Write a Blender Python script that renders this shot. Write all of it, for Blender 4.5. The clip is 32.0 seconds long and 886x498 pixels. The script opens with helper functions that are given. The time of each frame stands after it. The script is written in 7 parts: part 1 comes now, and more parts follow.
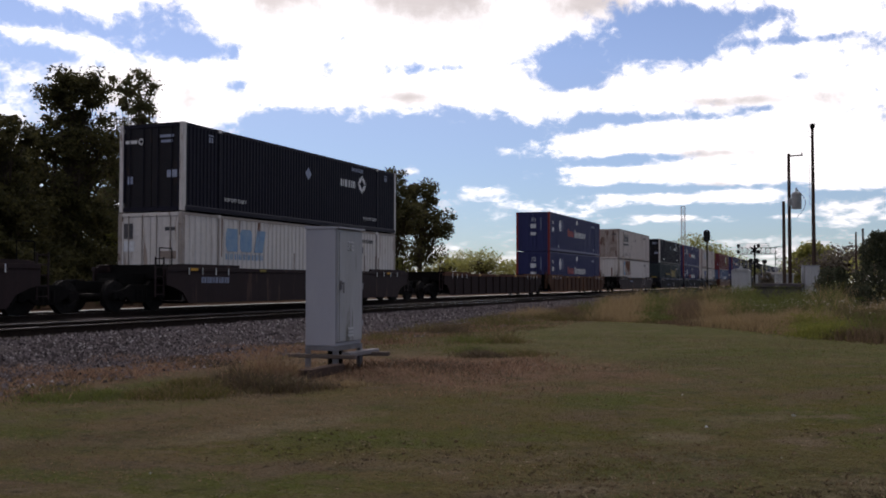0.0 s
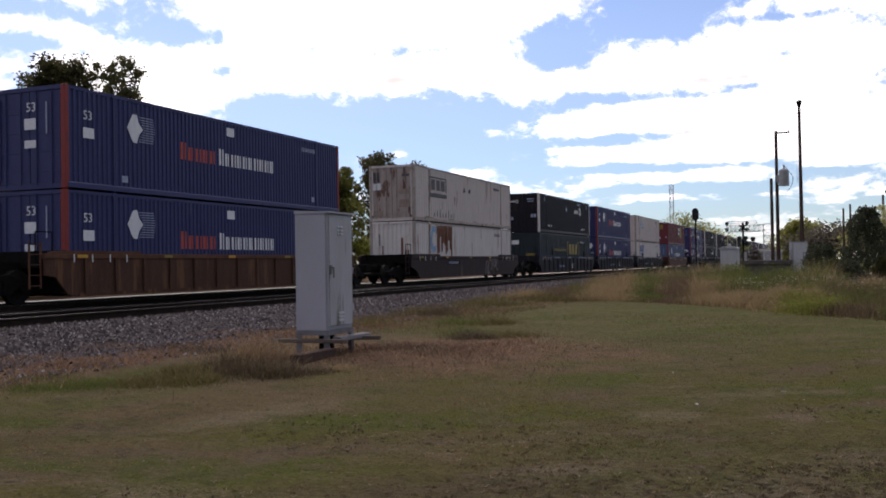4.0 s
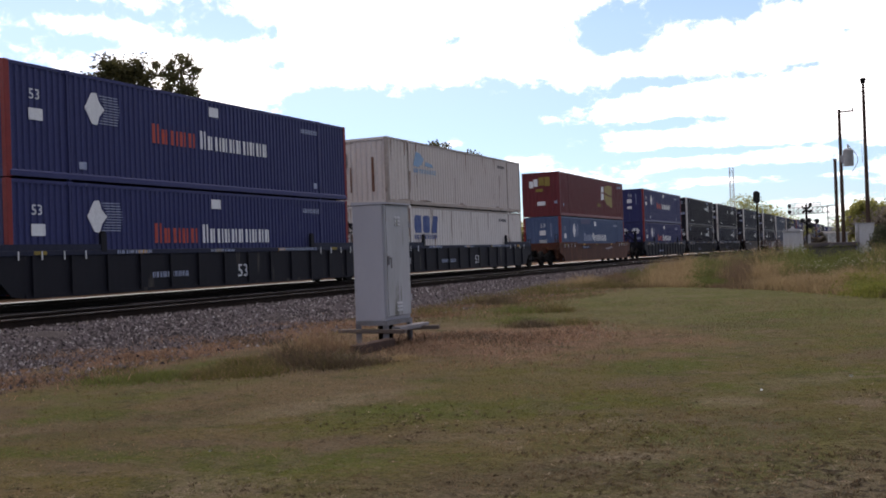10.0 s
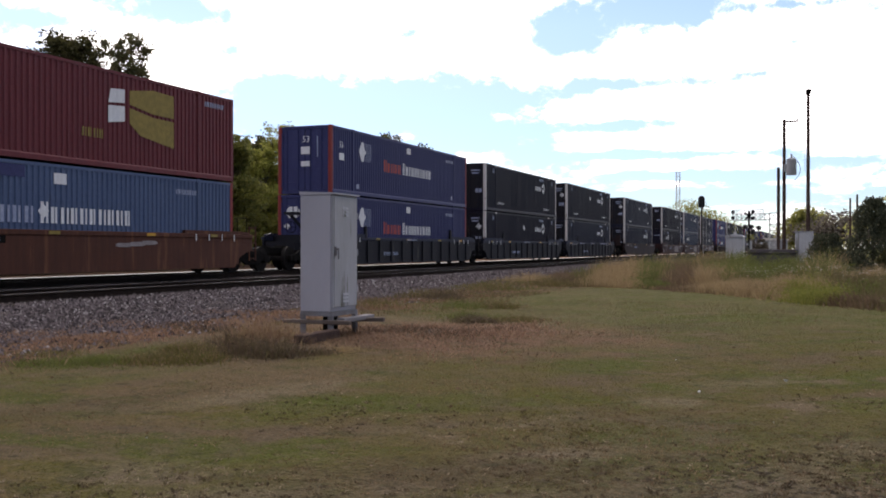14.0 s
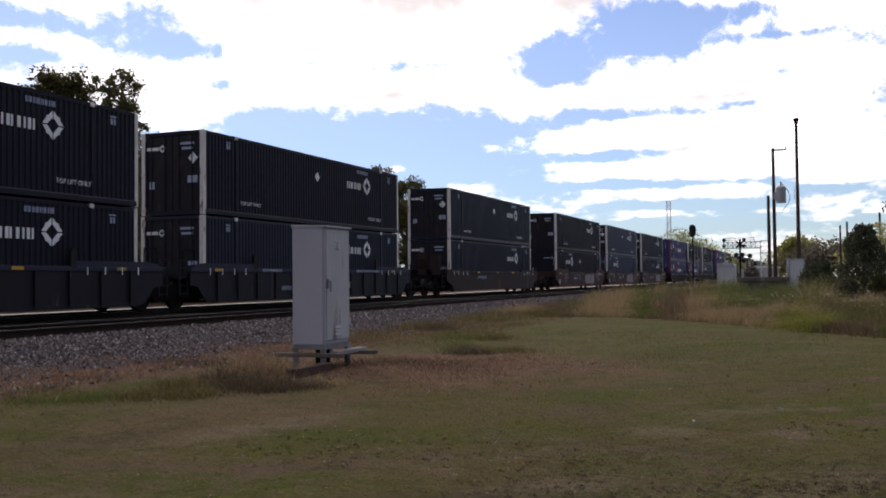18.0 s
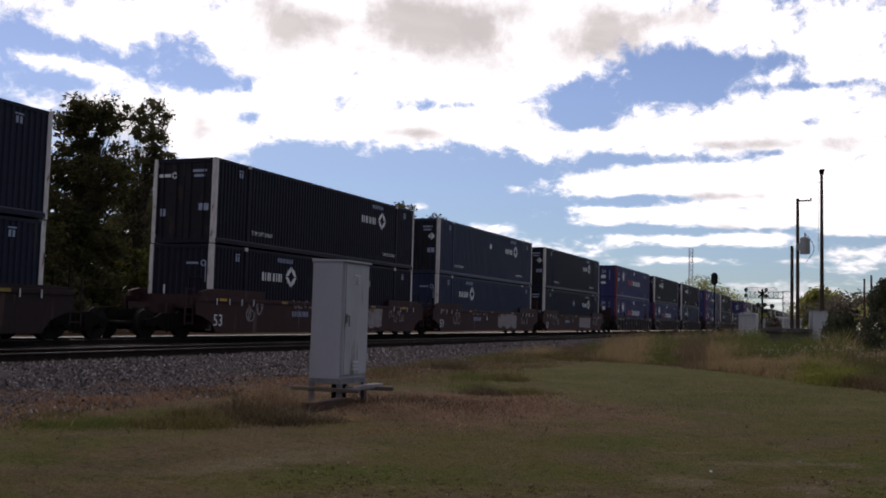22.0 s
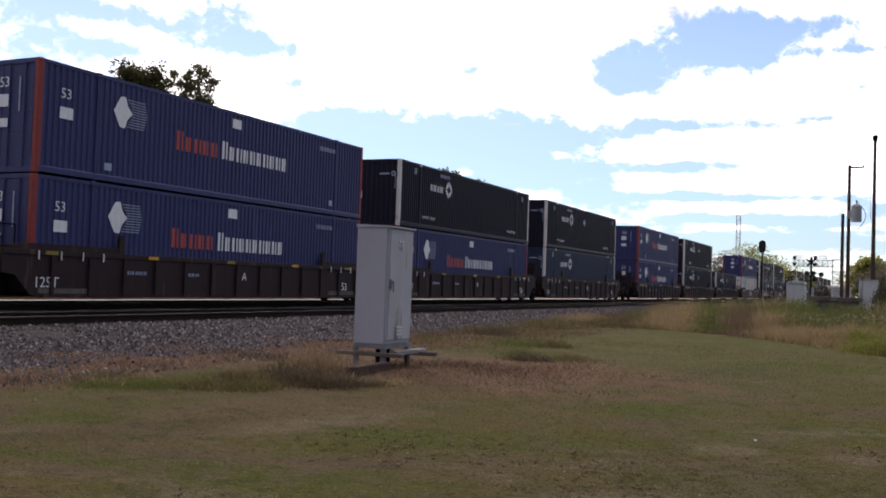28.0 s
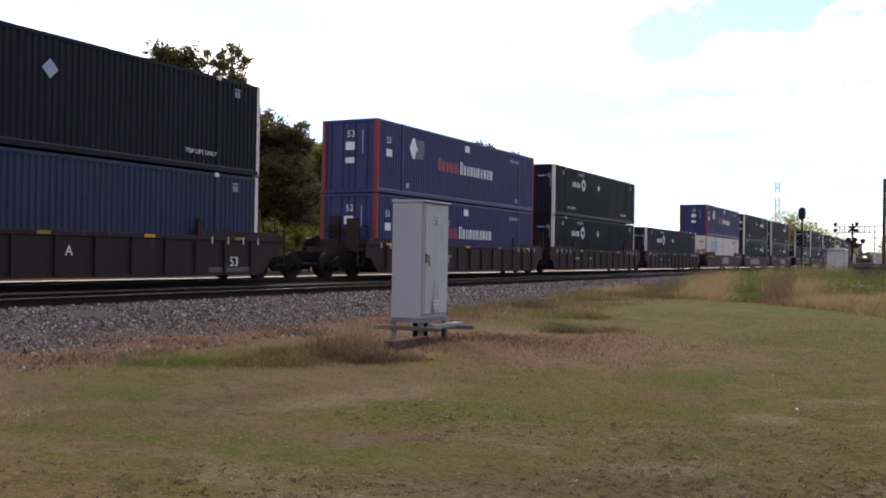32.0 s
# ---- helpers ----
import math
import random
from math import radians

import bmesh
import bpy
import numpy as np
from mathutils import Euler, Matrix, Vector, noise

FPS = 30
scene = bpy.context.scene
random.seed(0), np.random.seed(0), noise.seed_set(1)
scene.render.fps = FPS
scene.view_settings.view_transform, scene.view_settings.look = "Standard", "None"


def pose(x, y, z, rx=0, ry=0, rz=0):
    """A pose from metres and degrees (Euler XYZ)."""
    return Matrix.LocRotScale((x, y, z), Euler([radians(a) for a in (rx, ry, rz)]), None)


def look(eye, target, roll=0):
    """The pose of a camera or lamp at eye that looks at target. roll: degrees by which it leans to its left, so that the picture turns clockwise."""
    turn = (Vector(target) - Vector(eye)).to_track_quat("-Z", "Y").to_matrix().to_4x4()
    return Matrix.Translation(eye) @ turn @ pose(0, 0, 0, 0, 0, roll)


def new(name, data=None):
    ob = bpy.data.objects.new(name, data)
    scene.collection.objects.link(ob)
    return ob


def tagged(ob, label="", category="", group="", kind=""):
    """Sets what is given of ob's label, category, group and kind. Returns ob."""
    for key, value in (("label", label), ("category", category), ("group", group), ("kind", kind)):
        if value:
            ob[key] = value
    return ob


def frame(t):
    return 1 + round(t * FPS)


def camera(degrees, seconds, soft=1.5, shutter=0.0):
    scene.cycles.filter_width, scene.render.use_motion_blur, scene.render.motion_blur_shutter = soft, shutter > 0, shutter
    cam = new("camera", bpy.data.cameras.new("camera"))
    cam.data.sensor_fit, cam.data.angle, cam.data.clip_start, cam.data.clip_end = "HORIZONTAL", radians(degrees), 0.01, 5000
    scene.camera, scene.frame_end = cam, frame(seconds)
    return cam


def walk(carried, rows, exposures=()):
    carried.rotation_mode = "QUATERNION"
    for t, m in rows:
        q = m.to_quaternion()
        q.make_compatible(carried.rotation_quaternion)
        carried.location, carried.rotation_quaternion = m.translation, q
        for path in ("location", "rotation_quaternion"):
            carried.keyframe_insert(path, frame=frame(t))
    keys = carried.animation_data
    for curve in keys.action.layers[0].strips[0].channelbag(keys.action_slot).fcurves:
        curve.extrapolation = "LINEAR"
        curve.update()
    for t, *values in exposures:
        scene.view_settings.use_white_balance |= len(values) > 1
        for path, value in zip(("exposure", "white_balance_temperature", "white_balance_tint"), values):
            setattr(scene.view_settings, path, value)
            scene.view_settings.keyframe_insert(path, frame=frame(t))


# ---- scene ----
cam = camera(49.49, 32.0, soft=1.85)

# seconds, yaw, pitch, roll of the hand-held camera, which stays on one spot
TURNS = [
    (0.0, 22.27, 1.99, 0.00),
    (0.5, 22.70, 1.92, -0.59),
    (1.0, 23.00, 1.65, -0.52),
    (1.5, 22.78, 1.80, -0.92),
    (2.0, 22.54, 2.03, -1.10),
    (2.5, 22.13, 2.18, -0.89),
    (4.5, 22.32, 0.84, 1.88),
    (5.0, 26.79, 2.85, 2.64),
    (5.5, 28.46, 2.60, 2.80),
    (6.0, 25.67, -1.14, 2.33),
    (6.5, 21.63, -3.05, 1.52),
    (7.0, 19.23, -2.73, 0.21),
    (7.5, 21.63, -2.35, 0.06),
    (8.0, 22.60, -1.44, 0.29),
    (8.5, 22.47, -0.29, 0.07),
    (9.0, 22.24, 0.68, 0.05),
    (9.5, 22.17, 0.79, 1.86),
    (10.0, 25.08, 0.39, 2.06),
    (10.5, 28.60, 0.67, 2.32),
    (11.0, 21.24, -0.71, 1.74),
    (11.5, 18.98, -0.92, 0.59),
    (12.0, 20.83, -0.66, -0.06),
    (12.5, 22.42, -0.67, 0.05),
    (13.0, 23.49, -0.31, 0.04),
    (13.5, 22.99, -0.16, -0.21),
    (14.0, 21.96, -0.04, -0.02),
    (14.5, 21.60, 0.21, 0.26),
    (15.0, 21.47, 0.47, 0.22),
    (15.5, 21.48, 0.63, -0.10),
    (17.5, 21.65, 1.64, 1.19),
    (18.0, 21.50, 1.83, 0.62),
    (18.5, 21.26, 1.97, 0.53),
    (19.0, 21.41, 2.27, 1.11),
    (19.5, 21.64, 2.49, 0.59),
    (20.0, 22.00, 2.79, 0.08),
    (20.5, 22.25, 3.19, -0.67),
    (21.0, 22.44, 3.59, -1.39),
    (21.5, 22.59, 3.97, -1.56),
    (22.0, 22.62, 4.12, -1.51),
    (22.5, 23.04, 3.69, -0.13),
    (23.0, 24.36, 1.83, 0.76),
    (23.5, 26.82, 1.25, 0.58),
    (24.0, 27.65, 0.99, 0.30),
    (24.5, 27.21, 1.15, -0.02),
    (25.0, 27.40, 1.31, -0.76),
    (25.5, 32.65, -1.49, -1.13),
    (26.0, 28.05, -2.11, -0.79),
    (26.5, 24.97, 2.54, -0.71),
    (28.5, 25.21, 1.80, -2.20),
    (29.0, 24.94, 1.32, -2.05),
    (29.5, 25.14, 0.01, -1.37),
    (30.0, 26.02, -0.30, -0.78),
    (30.5, 26.89, 0.03, -0.44),
    (31.0, 27.26, 0.50, -0.17),
    (31.5, 27.15, 0.52, -0.85),
    (32.0, 27.36, 0.40, -0.91),
]
EYE = 1.6
# seconds, stops
STOPS = [(0, -0.82), (2.5, -0.82), (4.5, -0.3), (5.5, -0.15), (6.0, 0.15), (6.6, 0.7), (7.5, 0.8), (8.0, 0.85), (8.5, 0.5), (9.2, -0.05), (10.3, -0.1), (11.0, 0.15), (11.5, 0.15), (13, 0.1), (15.5, -0.15),
         (17.5, -0.4), (19, -0.65), (22, -0.97), (23, -0.65), (24, 0.37), (25, 0.45), (26, 1.4), (26.5, 1.0), (28.5, -0.25), (29.3, -0.2), (30, 0.35), (32, 0.4)]
# the brighter the picture, the warmer its balance
EXPOSURES = [(t, e, 6440 + 250 * min(1, max(0, e + 0.5)), 21) for t, e in STOPS]
walk(cam, [(t, pose(0, 0, EYE, 90 + pitch, roll, yaw)) for t, yaw, pitch, roll in TURNS], EXPOSURES)

# ---- world and sun ----
SUN_AZ, SUN_EL = 48.0, 42.0     # degrees left of the track's direction, degrees up


def build_world():
    world = bpy.data.worlds.new("sky")
    scene.world = world
    world.use_nodes = True
    nt = world.node_tree
    nt.nodes.clear()
    N, L = nt.nodes.new, nt.links.new
    sky = N("ShaderNodeTexSky")
    sky.sky_type = "NISHITA"
    sky.sun_disc = False
    sky.sun_elevation, sky.sun_rotation = radians(SUN_EL), radians(-SUN_AZ)
    sky.air_density, sky.dust_density, sky.ozone_density = 1.0, 0.15, 3.0
    co = N("ShaderNodeTexCoord")
    sep = N("ShaderNodeSeparateXYZ")
    L(co.outputs["Generated"], sep.inputs[0])

    def m(op, a, b=None, c=None):
        n = N("ShaderNodeMath")
        n.operation = op
        for i, v in enumerate((a, b, c)):
            if v is None:
                continue
            if isinstance(v, (int, float)):
                n.inputs[i].default_value = v
            else:
                L(v, n.inputs[i])
        return n.outputs[0]

    h = m("ADD", m("MAXIMUM", sep.outputs[2], 0.0), 0.14)
    px, py = m("DIVIDE", sep.outputs[0], h), m("DIVIDE", sep.outputs[1], h)
    comb = N("ShaderNodeCombineXYZ")
    L(px, comb.inputs[0]), L(py, comb.inputs[1])

    def fbm(scale, detail, rough, seed, dist=0.0, over=None):
        n = N("ShaderNodeTexNoise")
        n.inputs["Scale"].default_value, n.inputs["Detail"].default_value = scale, detail
        n.inputs["Roughness"].default_value, n.inputs["Distortion"].default_value = rough, dist
        mp = N("ShaderNodeMapping")
        mp.inputs["Location"].default_value = (seed, seed * 0.7, seed * 0.3)
        L((over or comb).outputs[0], mp.inputs[0])
        L(mp.outputs[0], n.inputs["Vector"])
        return n.outputs["Fac"]

    # broad banks of cloud and clear lanes between them
    az = m("MULTIPLY", m("ARCTAN2", m("MULTIPLY", sep.outputs[0], -1.0), sep.outputs[1]), 57.2958)
    el = m("MULTIPLY", m("ARCSINE", sep.outputs[2]), 57.2958)
    heaped = N("ShaderNodeCombineXYZ")
    # flatter and closer towards the horizon
    L(m("MULTIPLY", az, 1 / 4.2), heaped.inputs[0]), L(m("MULTIPLY", m("LOGARITHM", m("ADD", m("MAXIMUM", el, 0.0), 3.0), 2.71828), 4.6), heaped.inputs[1])
    big = fbm(0.55, 2, 0.5, 3.1)
    puff = fbm(1.0, 12, 0.62, 7.7, 0.2, heaped)
    wisp = fbm(3.6, 8, 0.66, 17.3, 0.35, heaped)
    field = m("ADD", m("MULTIPLY", big, 0.30), m("MULTIPLY_ADD", puff, 1.30, m("MULTIPLY", wisp, 1.15)))

    def lump(a0, e0, sa, se, w):
        da = m("MULTIPLY", m("SUBTRACT", az, a0), 1 / sa)
        de = m("MULTIPLY", m("SUBTRACT", el, e0), 1 / se)
        g = m("POWER", 2.718, m("MULTIPLY", m("MULTIPLY_ADD", da, da, m("MULTIPLY", de, de)), -1.0))
        return g, w

    for row in CLOUD_BANKS + LONG_CLOUDS + SMALL_CLOUDS + CLEAR_LANES + LOW_BLUE:
        g, w = lump(*row)
        field = m("MULTIPLY_ADD", g, w, field)
    belly = m("MULTIPLY", fbm(1.3, 7, 0.62, 12.0, 0.2, heaped), 0.9)
    for row in GREY_BELLIES:
        g, w = lump(*row)
        belly = m("MULTIPLY_ADD", g, w, belly)
    high = N("ShaderNodeMapRange")
    high.interpolation_type = "SMOOTHSTEP"
    high.inputs[1].default_value, high.inputs[2].default_value, high.inputs[4].default_value = 12.0, 34.0, 0.16
    L(el, high.inputs[0])
    field = m("ADD", field, high.outputs[0])
    ramp = N("ShaderNodeMapRange")
    ramp.interpolation_type = "SMOOTHSTEP"
    ramp.inputs[1].default_value, ramp.inputs[2].default_value = 1.18, 1.64
    L(field, ramp.inputs[0])
    thick = N("ShaderNodeMapRange")
    thick.interpolation_type = "SMOOTHSTEP"
    thick.inputs[1].default_value, thick.inputs[2].default_value = 0.49, 0.88
    L(belly, thick.inputs[0])
    tone = N("ShaderNodeMix")
    tone.data_type = "RGBA"
    tone.inputs[6].default_value, tone.inputs[7].default_value = (0.985, 0.995, 0.955, 1), (0.54, 0.52, 0.485, 1)
    L(thick.outputs[0], tone.inputs[0])
    # soft relief of the cloud tops and their shaded undersides
    relief = N("ShaderNodeMapRange")
    relief.interpolation_type = "SMOOTHSTEP"
    for k, v in ((1, 0.34), (2, 0.58), (3, 0.86), (4, 1.0)):
        relief.inputs[k].default_value = v
    L(fbm(3.4, 8, 0.6, 21.0, 0.6), relief.inputs[0])
    # clouds away from the sun are duller
    toward = N("ShaderNodeVectorMath")
    toward.operation = "DOT_PRODUCT"
    toward.inputs[1].default_value = (-math.sin(radians(SUN_AZ)) * math.cos(radians(SUN_EL)), math.cos(radians(SUN_AZ)) * math.cos(radians(SUN_EL)), math.sin(radians(SUN_EL)))
    L(co.outputs["Generated"], toward.inputs[0])
    glow = N("ShaderNodeMapRange")
    for k, v in ((1, 0.0), (2, 0.6), (3, 0.16), (4, 1.0)):
        glow.inputs[k].default_value = v
    L(toward.outputs["Value"], glow.inputs[0])
    b1, b2, mix, out = N("ShaderNodeBackground"), N("ShaderNodeBackground"), N("ShaderNodeMixShader"), N("ShaderNodeOutputWorld")
    blue = N("ShaderNodeMix")
    blue.data_type, blue.blend_type = "RGBA", "MULTIPLY"
    blue.inputs[0].default_value = 1.0
    air, lower = N("ShaderNodeMix"), N("ShaderNodeMapRange")
    air.data_type = "RGBA"
    air.inputs[6].default_value, air.inputs[7].default_value = (0.98, 1.14, 1.32, 1), (1.20, 1.13, 1.16, 1)
    lower.inputs[1].default_value, lower.inputs[2].default_value = 2.0, 10.0
    L(el, lower.inputs[0]), L(lower.outputs[0], air.inputs[0]), L(air.outputs[2], blue.inputs[7])
    L(sky.outputs[0], blue.inputs[6])
    L(blue.outputs[2], b1.inputs[0])
    haze = N("ShaderNodeMapRange")
    for k, v in ((1, 0.5), (2, 13.0), (3, 0.66), (4, 1.0)):
        haze.inputs[k].default_value = v
    L(el, haze.inputs[0])
    L(m("MULTIPLY", haze.outputs[0], SKY_STRENGTH), b1.inputs[1])
    L(tone.outputs[2], b2.inputs[0])
    L(m("MULTIPLY", relief.outputs[0], m("MULTIPLY", glow.outputs[0], CLOUD_STRENGTH)), b2.inputs[1])
    L(m("POWER", ramp.outputs[0], 1.5), mix.inputs[0]), L(b1.outputs[0], mix.inputs[1]), L(b2.outputs[0], mix.inputs[2])
    L(mix.outputs[0], out.inputs[0])


# azimuth left, elevation, half sizes, weight
CLOUD_BANKS = [
    (28.0, 15.1, 8.54, 3.02, 0.36), (32.7, 16.9, 6.21, 2.08, 0.30), (21.8, 16.8, 6.77, 2.82, 0.34), (19.7, 13.9, 3.37, 1.44, 0.34), (25.8, 11.2, 6.70, 0.95, 0.46), (31.0, 11.0, 2.20, 0.94, 0.42),
    (19.7, 11.5, 2.62, 1.24, 0.42), (16.9, 10.2, 1.48, 0.95, 0.40), (14.2, 10.8, 1.47, 0.61, 0.42), (40.4, 11.2, 4.76, 1.46, 0.46), (37.4, 10.6, 2.38, 1.62, 0.46), (35.4, 9.9, 1.96, 0.64, 0.40),
    (42.6, 16.1, 4.00, 0.73, 0.34), (45.3, 13.5, 2.88, 0.46, 0.34), (38.3, 16.4, 2.80, 0.75, 0.30), (14.0, 16.8, 4.05, 2.09, 0.34), (5.9, 17.1, 4.15, 1.52, 0.34), (0.4, 15.0, 2.91, 1.49, 0.36),
    (34.5, 12.3, 1.80, 0.50, 0.36),
]
LONG_CLOUDS = [
    (10.6, 10.8, 2.36, 0.72, 0.42), (7.4, 11.1, 3.14, 1.06, 0.44), (3.4, 11.5, 3.34, 1.31, 0.44), (-0.8, 11.0, 2.84, 1.51, 0.42), (14.0, 8.1, 2.26, 0.69, 0.46), (10.6, 8.2, 2.85, 0.72, 0.44),
    (6.8, 8.5, 3.45, 0.99, 0.46), (2.2, 8.0, 3.60, 1.52, 0.44), (-1.3, 7.6, 2.18, 1.86, 0.40), (6.6, 6.0, 5.49, 0.57, 0.42), (-0.2, 6.0, 2.53, 0.82, 0.40), (10.9, 6.5, 1.78, 0.25, 0.34),
]
SMALL_CLOUDS = [
    (18.7, 7.8, 1.34, 0.44, 0.50), (19.7, 5.4, 1.78, 0.41, 0.48), (24.5, 6.6, 1.12, 0.30, 0.40), (14.0, 6.6, 1.67, 0.22, 0.42), (13.5, 5.9, 0.87, 0.26, 0.42), (12.2, 4.9, 0.93, 0.25, 0.44),
    (8.8, 4.8, 1.82, 0.36, 0.44), (4.4, 4.9, 1.88, 0.39, 0.44), (-0.2, 4.2, 1.64, 0.24, 0.36), (11.0, 3.4, 0.78, 0.18, 0.38), (9.3, 3.7, 1.26, 0.22, 0.34), (14.5, 4.0, 1.45, 0.22, 0.36),
    (2.8, 3.7, 1.64, 0.17, 0.30),
]
CLEAR_LANES = [
    (47.5, 15.0, 1.71, 1.10, -0.40), (44.8, 14.4, 2.10, 0.73, -0.38), (42.1, 13.9, 1.67, 0.54, -0.30), (39.7, 15.7, 1.72, 0.48, -0.30), (37.7, 15.1, 1.05, 0.48, -0.26), (44.9, 12.4, 2.26, 0.44, -0.36),
    (36.9, 13.3, 2.65, 0.77, -0.44), (34.6, 11.4, 1.58, 0.53, -0.42), (28.4, 14.2, 0.97, 0.32, -0.34), (24.1, 12.5, 1.35, 0.54, -0.42), (21.2, 12.7, 1.88, 0.36, -0.36), (14.0, 13.2, 2.94, 1.21, -0.50),
    (10.0, 14.6, 2.15, 1.12, -0.46), (7.7, 13.8, 1.76, 1.46, -0.42), (14.8, 11.8, 2.02, 0.87, -0.44), (4.3, 14.8, 2.71, 0.61, -0.40), (1.6, 13.4, 3.60, 0.27, -0.34), (10.1, 9.5, 4.63, 0.32, -0.38),
]
LOW_BLUE = [
    (27.7, 8.0, 7.01, 2.13, -0.46), (21.3, 8.2, 4.10, 1.62, -0.40), (32.4, 8.8, 2.18, 1.45, -0.36), (17.8, 5.9, 4.43, 1.11, -0.30), (17.1, 8.8, 2.22, 0.59, -0.36), (12.7, 7.1, 3.61, 0.36, -0.46),
    (1.7, 11.5, 0.85, 0.44, -0.34), (-0.6, 11.8, 0.70, 0.23, -0.28), (4.1, 9.8, 1.41, 0.28, -0.30), (15.2, 5.3, 2.56, 0.44, -0.30), (11.2, 5.6, 1.43, 0.29, -0.30), (6.4, 4.2, 6.49, 0.36, -0.50),
    (22.2, 3.2, 18.03, 0.89, -0.22), (0.1, 4.9, 1.90, 0.27, -0.46), (7.4, 5.4, 6.56, 0.21, -0.44), (6.4, 3.0, 7.49, 0.36, -0.44), (10.3, 7.3, 2.13, 0.25, -0.30),
]
GREY_BELLIES = [
    (32.7, 16.7, 3.84, 1.66, 0.44), (22.9, 17.1, 4.71, 2.32, 0.48), (13.3, 16.9, 3.31, 1.74, 0.42), (8.1, 17.5, 2.48, 1.02, 0.24), (37.4, 10.5, 1.26, 1.06, 0.34), (24.4, 10.9, 2.24, 0.40, 0.30),
    (5.8, 7.4, 4.44, 0.28, 0.30), (6.1, 10.3, 3.78, 0.35, 0.28), (0.4, 10.1, 1.92, 0.68, 0.30), (5.8, 5.6, 4.09, 0.21, 0.24), (1.3, 14.4, 1.96, 0.67, 0.15),
]
SKY_STRENGTH, CLOUD_STRENGTH = 0.15, 2.55
build_world()

sun_data = bpy.data.lights.new("sun", "SUN")
sun_data.energy, sun_data.angle, sun_data.color = 1.5, radians(12), (1.0, 0.92, 0.80)
sun = new("sun", sun_data)
sun.matrix_world = look((0, 0, 0), (math.sin(radians(SUN_AZ)) * math.cos(radians(SUN_EL)), -math.cos(radians(SUN_AZ)) * math.cos(radians(SUN_EL)), -math.sin(radians(SUN_EL))))


# ---- materials ----
def surface(name, base, second, rough=0.7, metal=0.0, scale=3.0, fine=40.0, bump=0.15, stretch=(1, 1, 1), third=None, third_at=0.62, third_scale=1.2, fine_amount=0.35, random_tint=0.0, gloss=0.2):
    """A worn surface: two scales of grain between base and second, patches of third, fine relief."""
    mt = bpy.data.materials.new(name)
    mt.use_nodes = True
    nt = mt.node_tree
    N, L = nt.nodes.new, nt.links.new
    bs = nt.nodes["Principled BSDF"]
    bs.inputs["Roughness"].default_value, bs.inputs["Metallic"].default_value = rough, metal
    bs.inputs["Specular IOR Level"].default_value = 0.06 if rough >= 0.75 else gloss
    co = N("ShaderNodeTexCoord")
    info = N("ShaderNodeObjectInfo")
    off = N("ShaderNodeVectorMath")
    off.operation = "SCALE"
    off.inputs[0].default_value = (37.0, 61.0, 23.0)
    L(info.outputs["Random"], off.inputs["Scale"])
    mp = N("ShaderNodeMapping")
    mp.inputs["Scale"].default_value = stretch
    L(co.outputs["Object"], mp.inputs[0])
    add = N("ShaderNodeVectorMath")
    L(mp.outputs[0], add.inputs[0]), L(off.outputs[0], add.inputs[1])

    def noise_of(s, detail, vec):
        n = N("ShaderNodeTexNoise")
        n.inputs["Scale"].default_value, n.inputs["Detail"].default_value, n.inputs["Roughness"].default_value = s, detail, 0.6
        L(vec, n.inputs["Vector"])
        return n.outputs["Fac"]

    def ramp_of(fac, lo, hi):
        r = N("ShaderNodeMapRange")
        r.inputs[1].default_value, r.inputs[2].default_value = lo, hi
        L(fac, r.inputs[0])
        return r.outputs[0]

    def mix_of(fac, a, b):
        x = N("ShaderNodeMix")
        x.data_type = "RGBA"
        for i, v in ((0, fac), (6, a), (7, b)):
            if isinstance(v, tuple):
                x.inputs[i].default_value = (*v, 1)
            elif isinstance(v, float):
                x.inputs[i].default_value = v
            else:
                L(v, x.inputs[i])
        return x.outputs[2]

    col = mix_of(ramp_of(noise_of(scale, 4, add.outputs[0]), 0.35, 0.68), base, second)
    f2 = noise_of(fine, 3, add.outputs[0])
    dark = tuple(c * (1 - fine_amount) for c in base)
    col = mix_of(ramp_of(f2, 0.45, 0.75), col, dark)
    if third:
        col = mix_of(ramp_of(noise_of(third_scale, 6, add.outputs[0]), third_at, third_at + 0.06), col, third)
    if random_tint:
        hs = N("ShaderNodeHueSaturation")
        L(col, hs.inputs["Color"])
        mr = N("ShaderNodeMapRange")
        mr.inputs[3].default_value, mr.inputs[4].default_value = 1 - random_tint, 1 + random_tint
        L(info.outputs["Random"], mr.inputs[0])
        L(mr.outputs[0], hs.inputs["Value"])
        col = hs.outputs[0]
    L(col, bs.inputs["Base Color"])
    if bump:
        bp = N("ShaderNodeBump")
        bp.inputs["Strength"].default_value, bp.inputs["Distance"].default_value = bump, 0.02
        L(f2, bp.inputs["Height"])
        L(bp.outputs[0], bs.inputs["Normal"])
    return mt


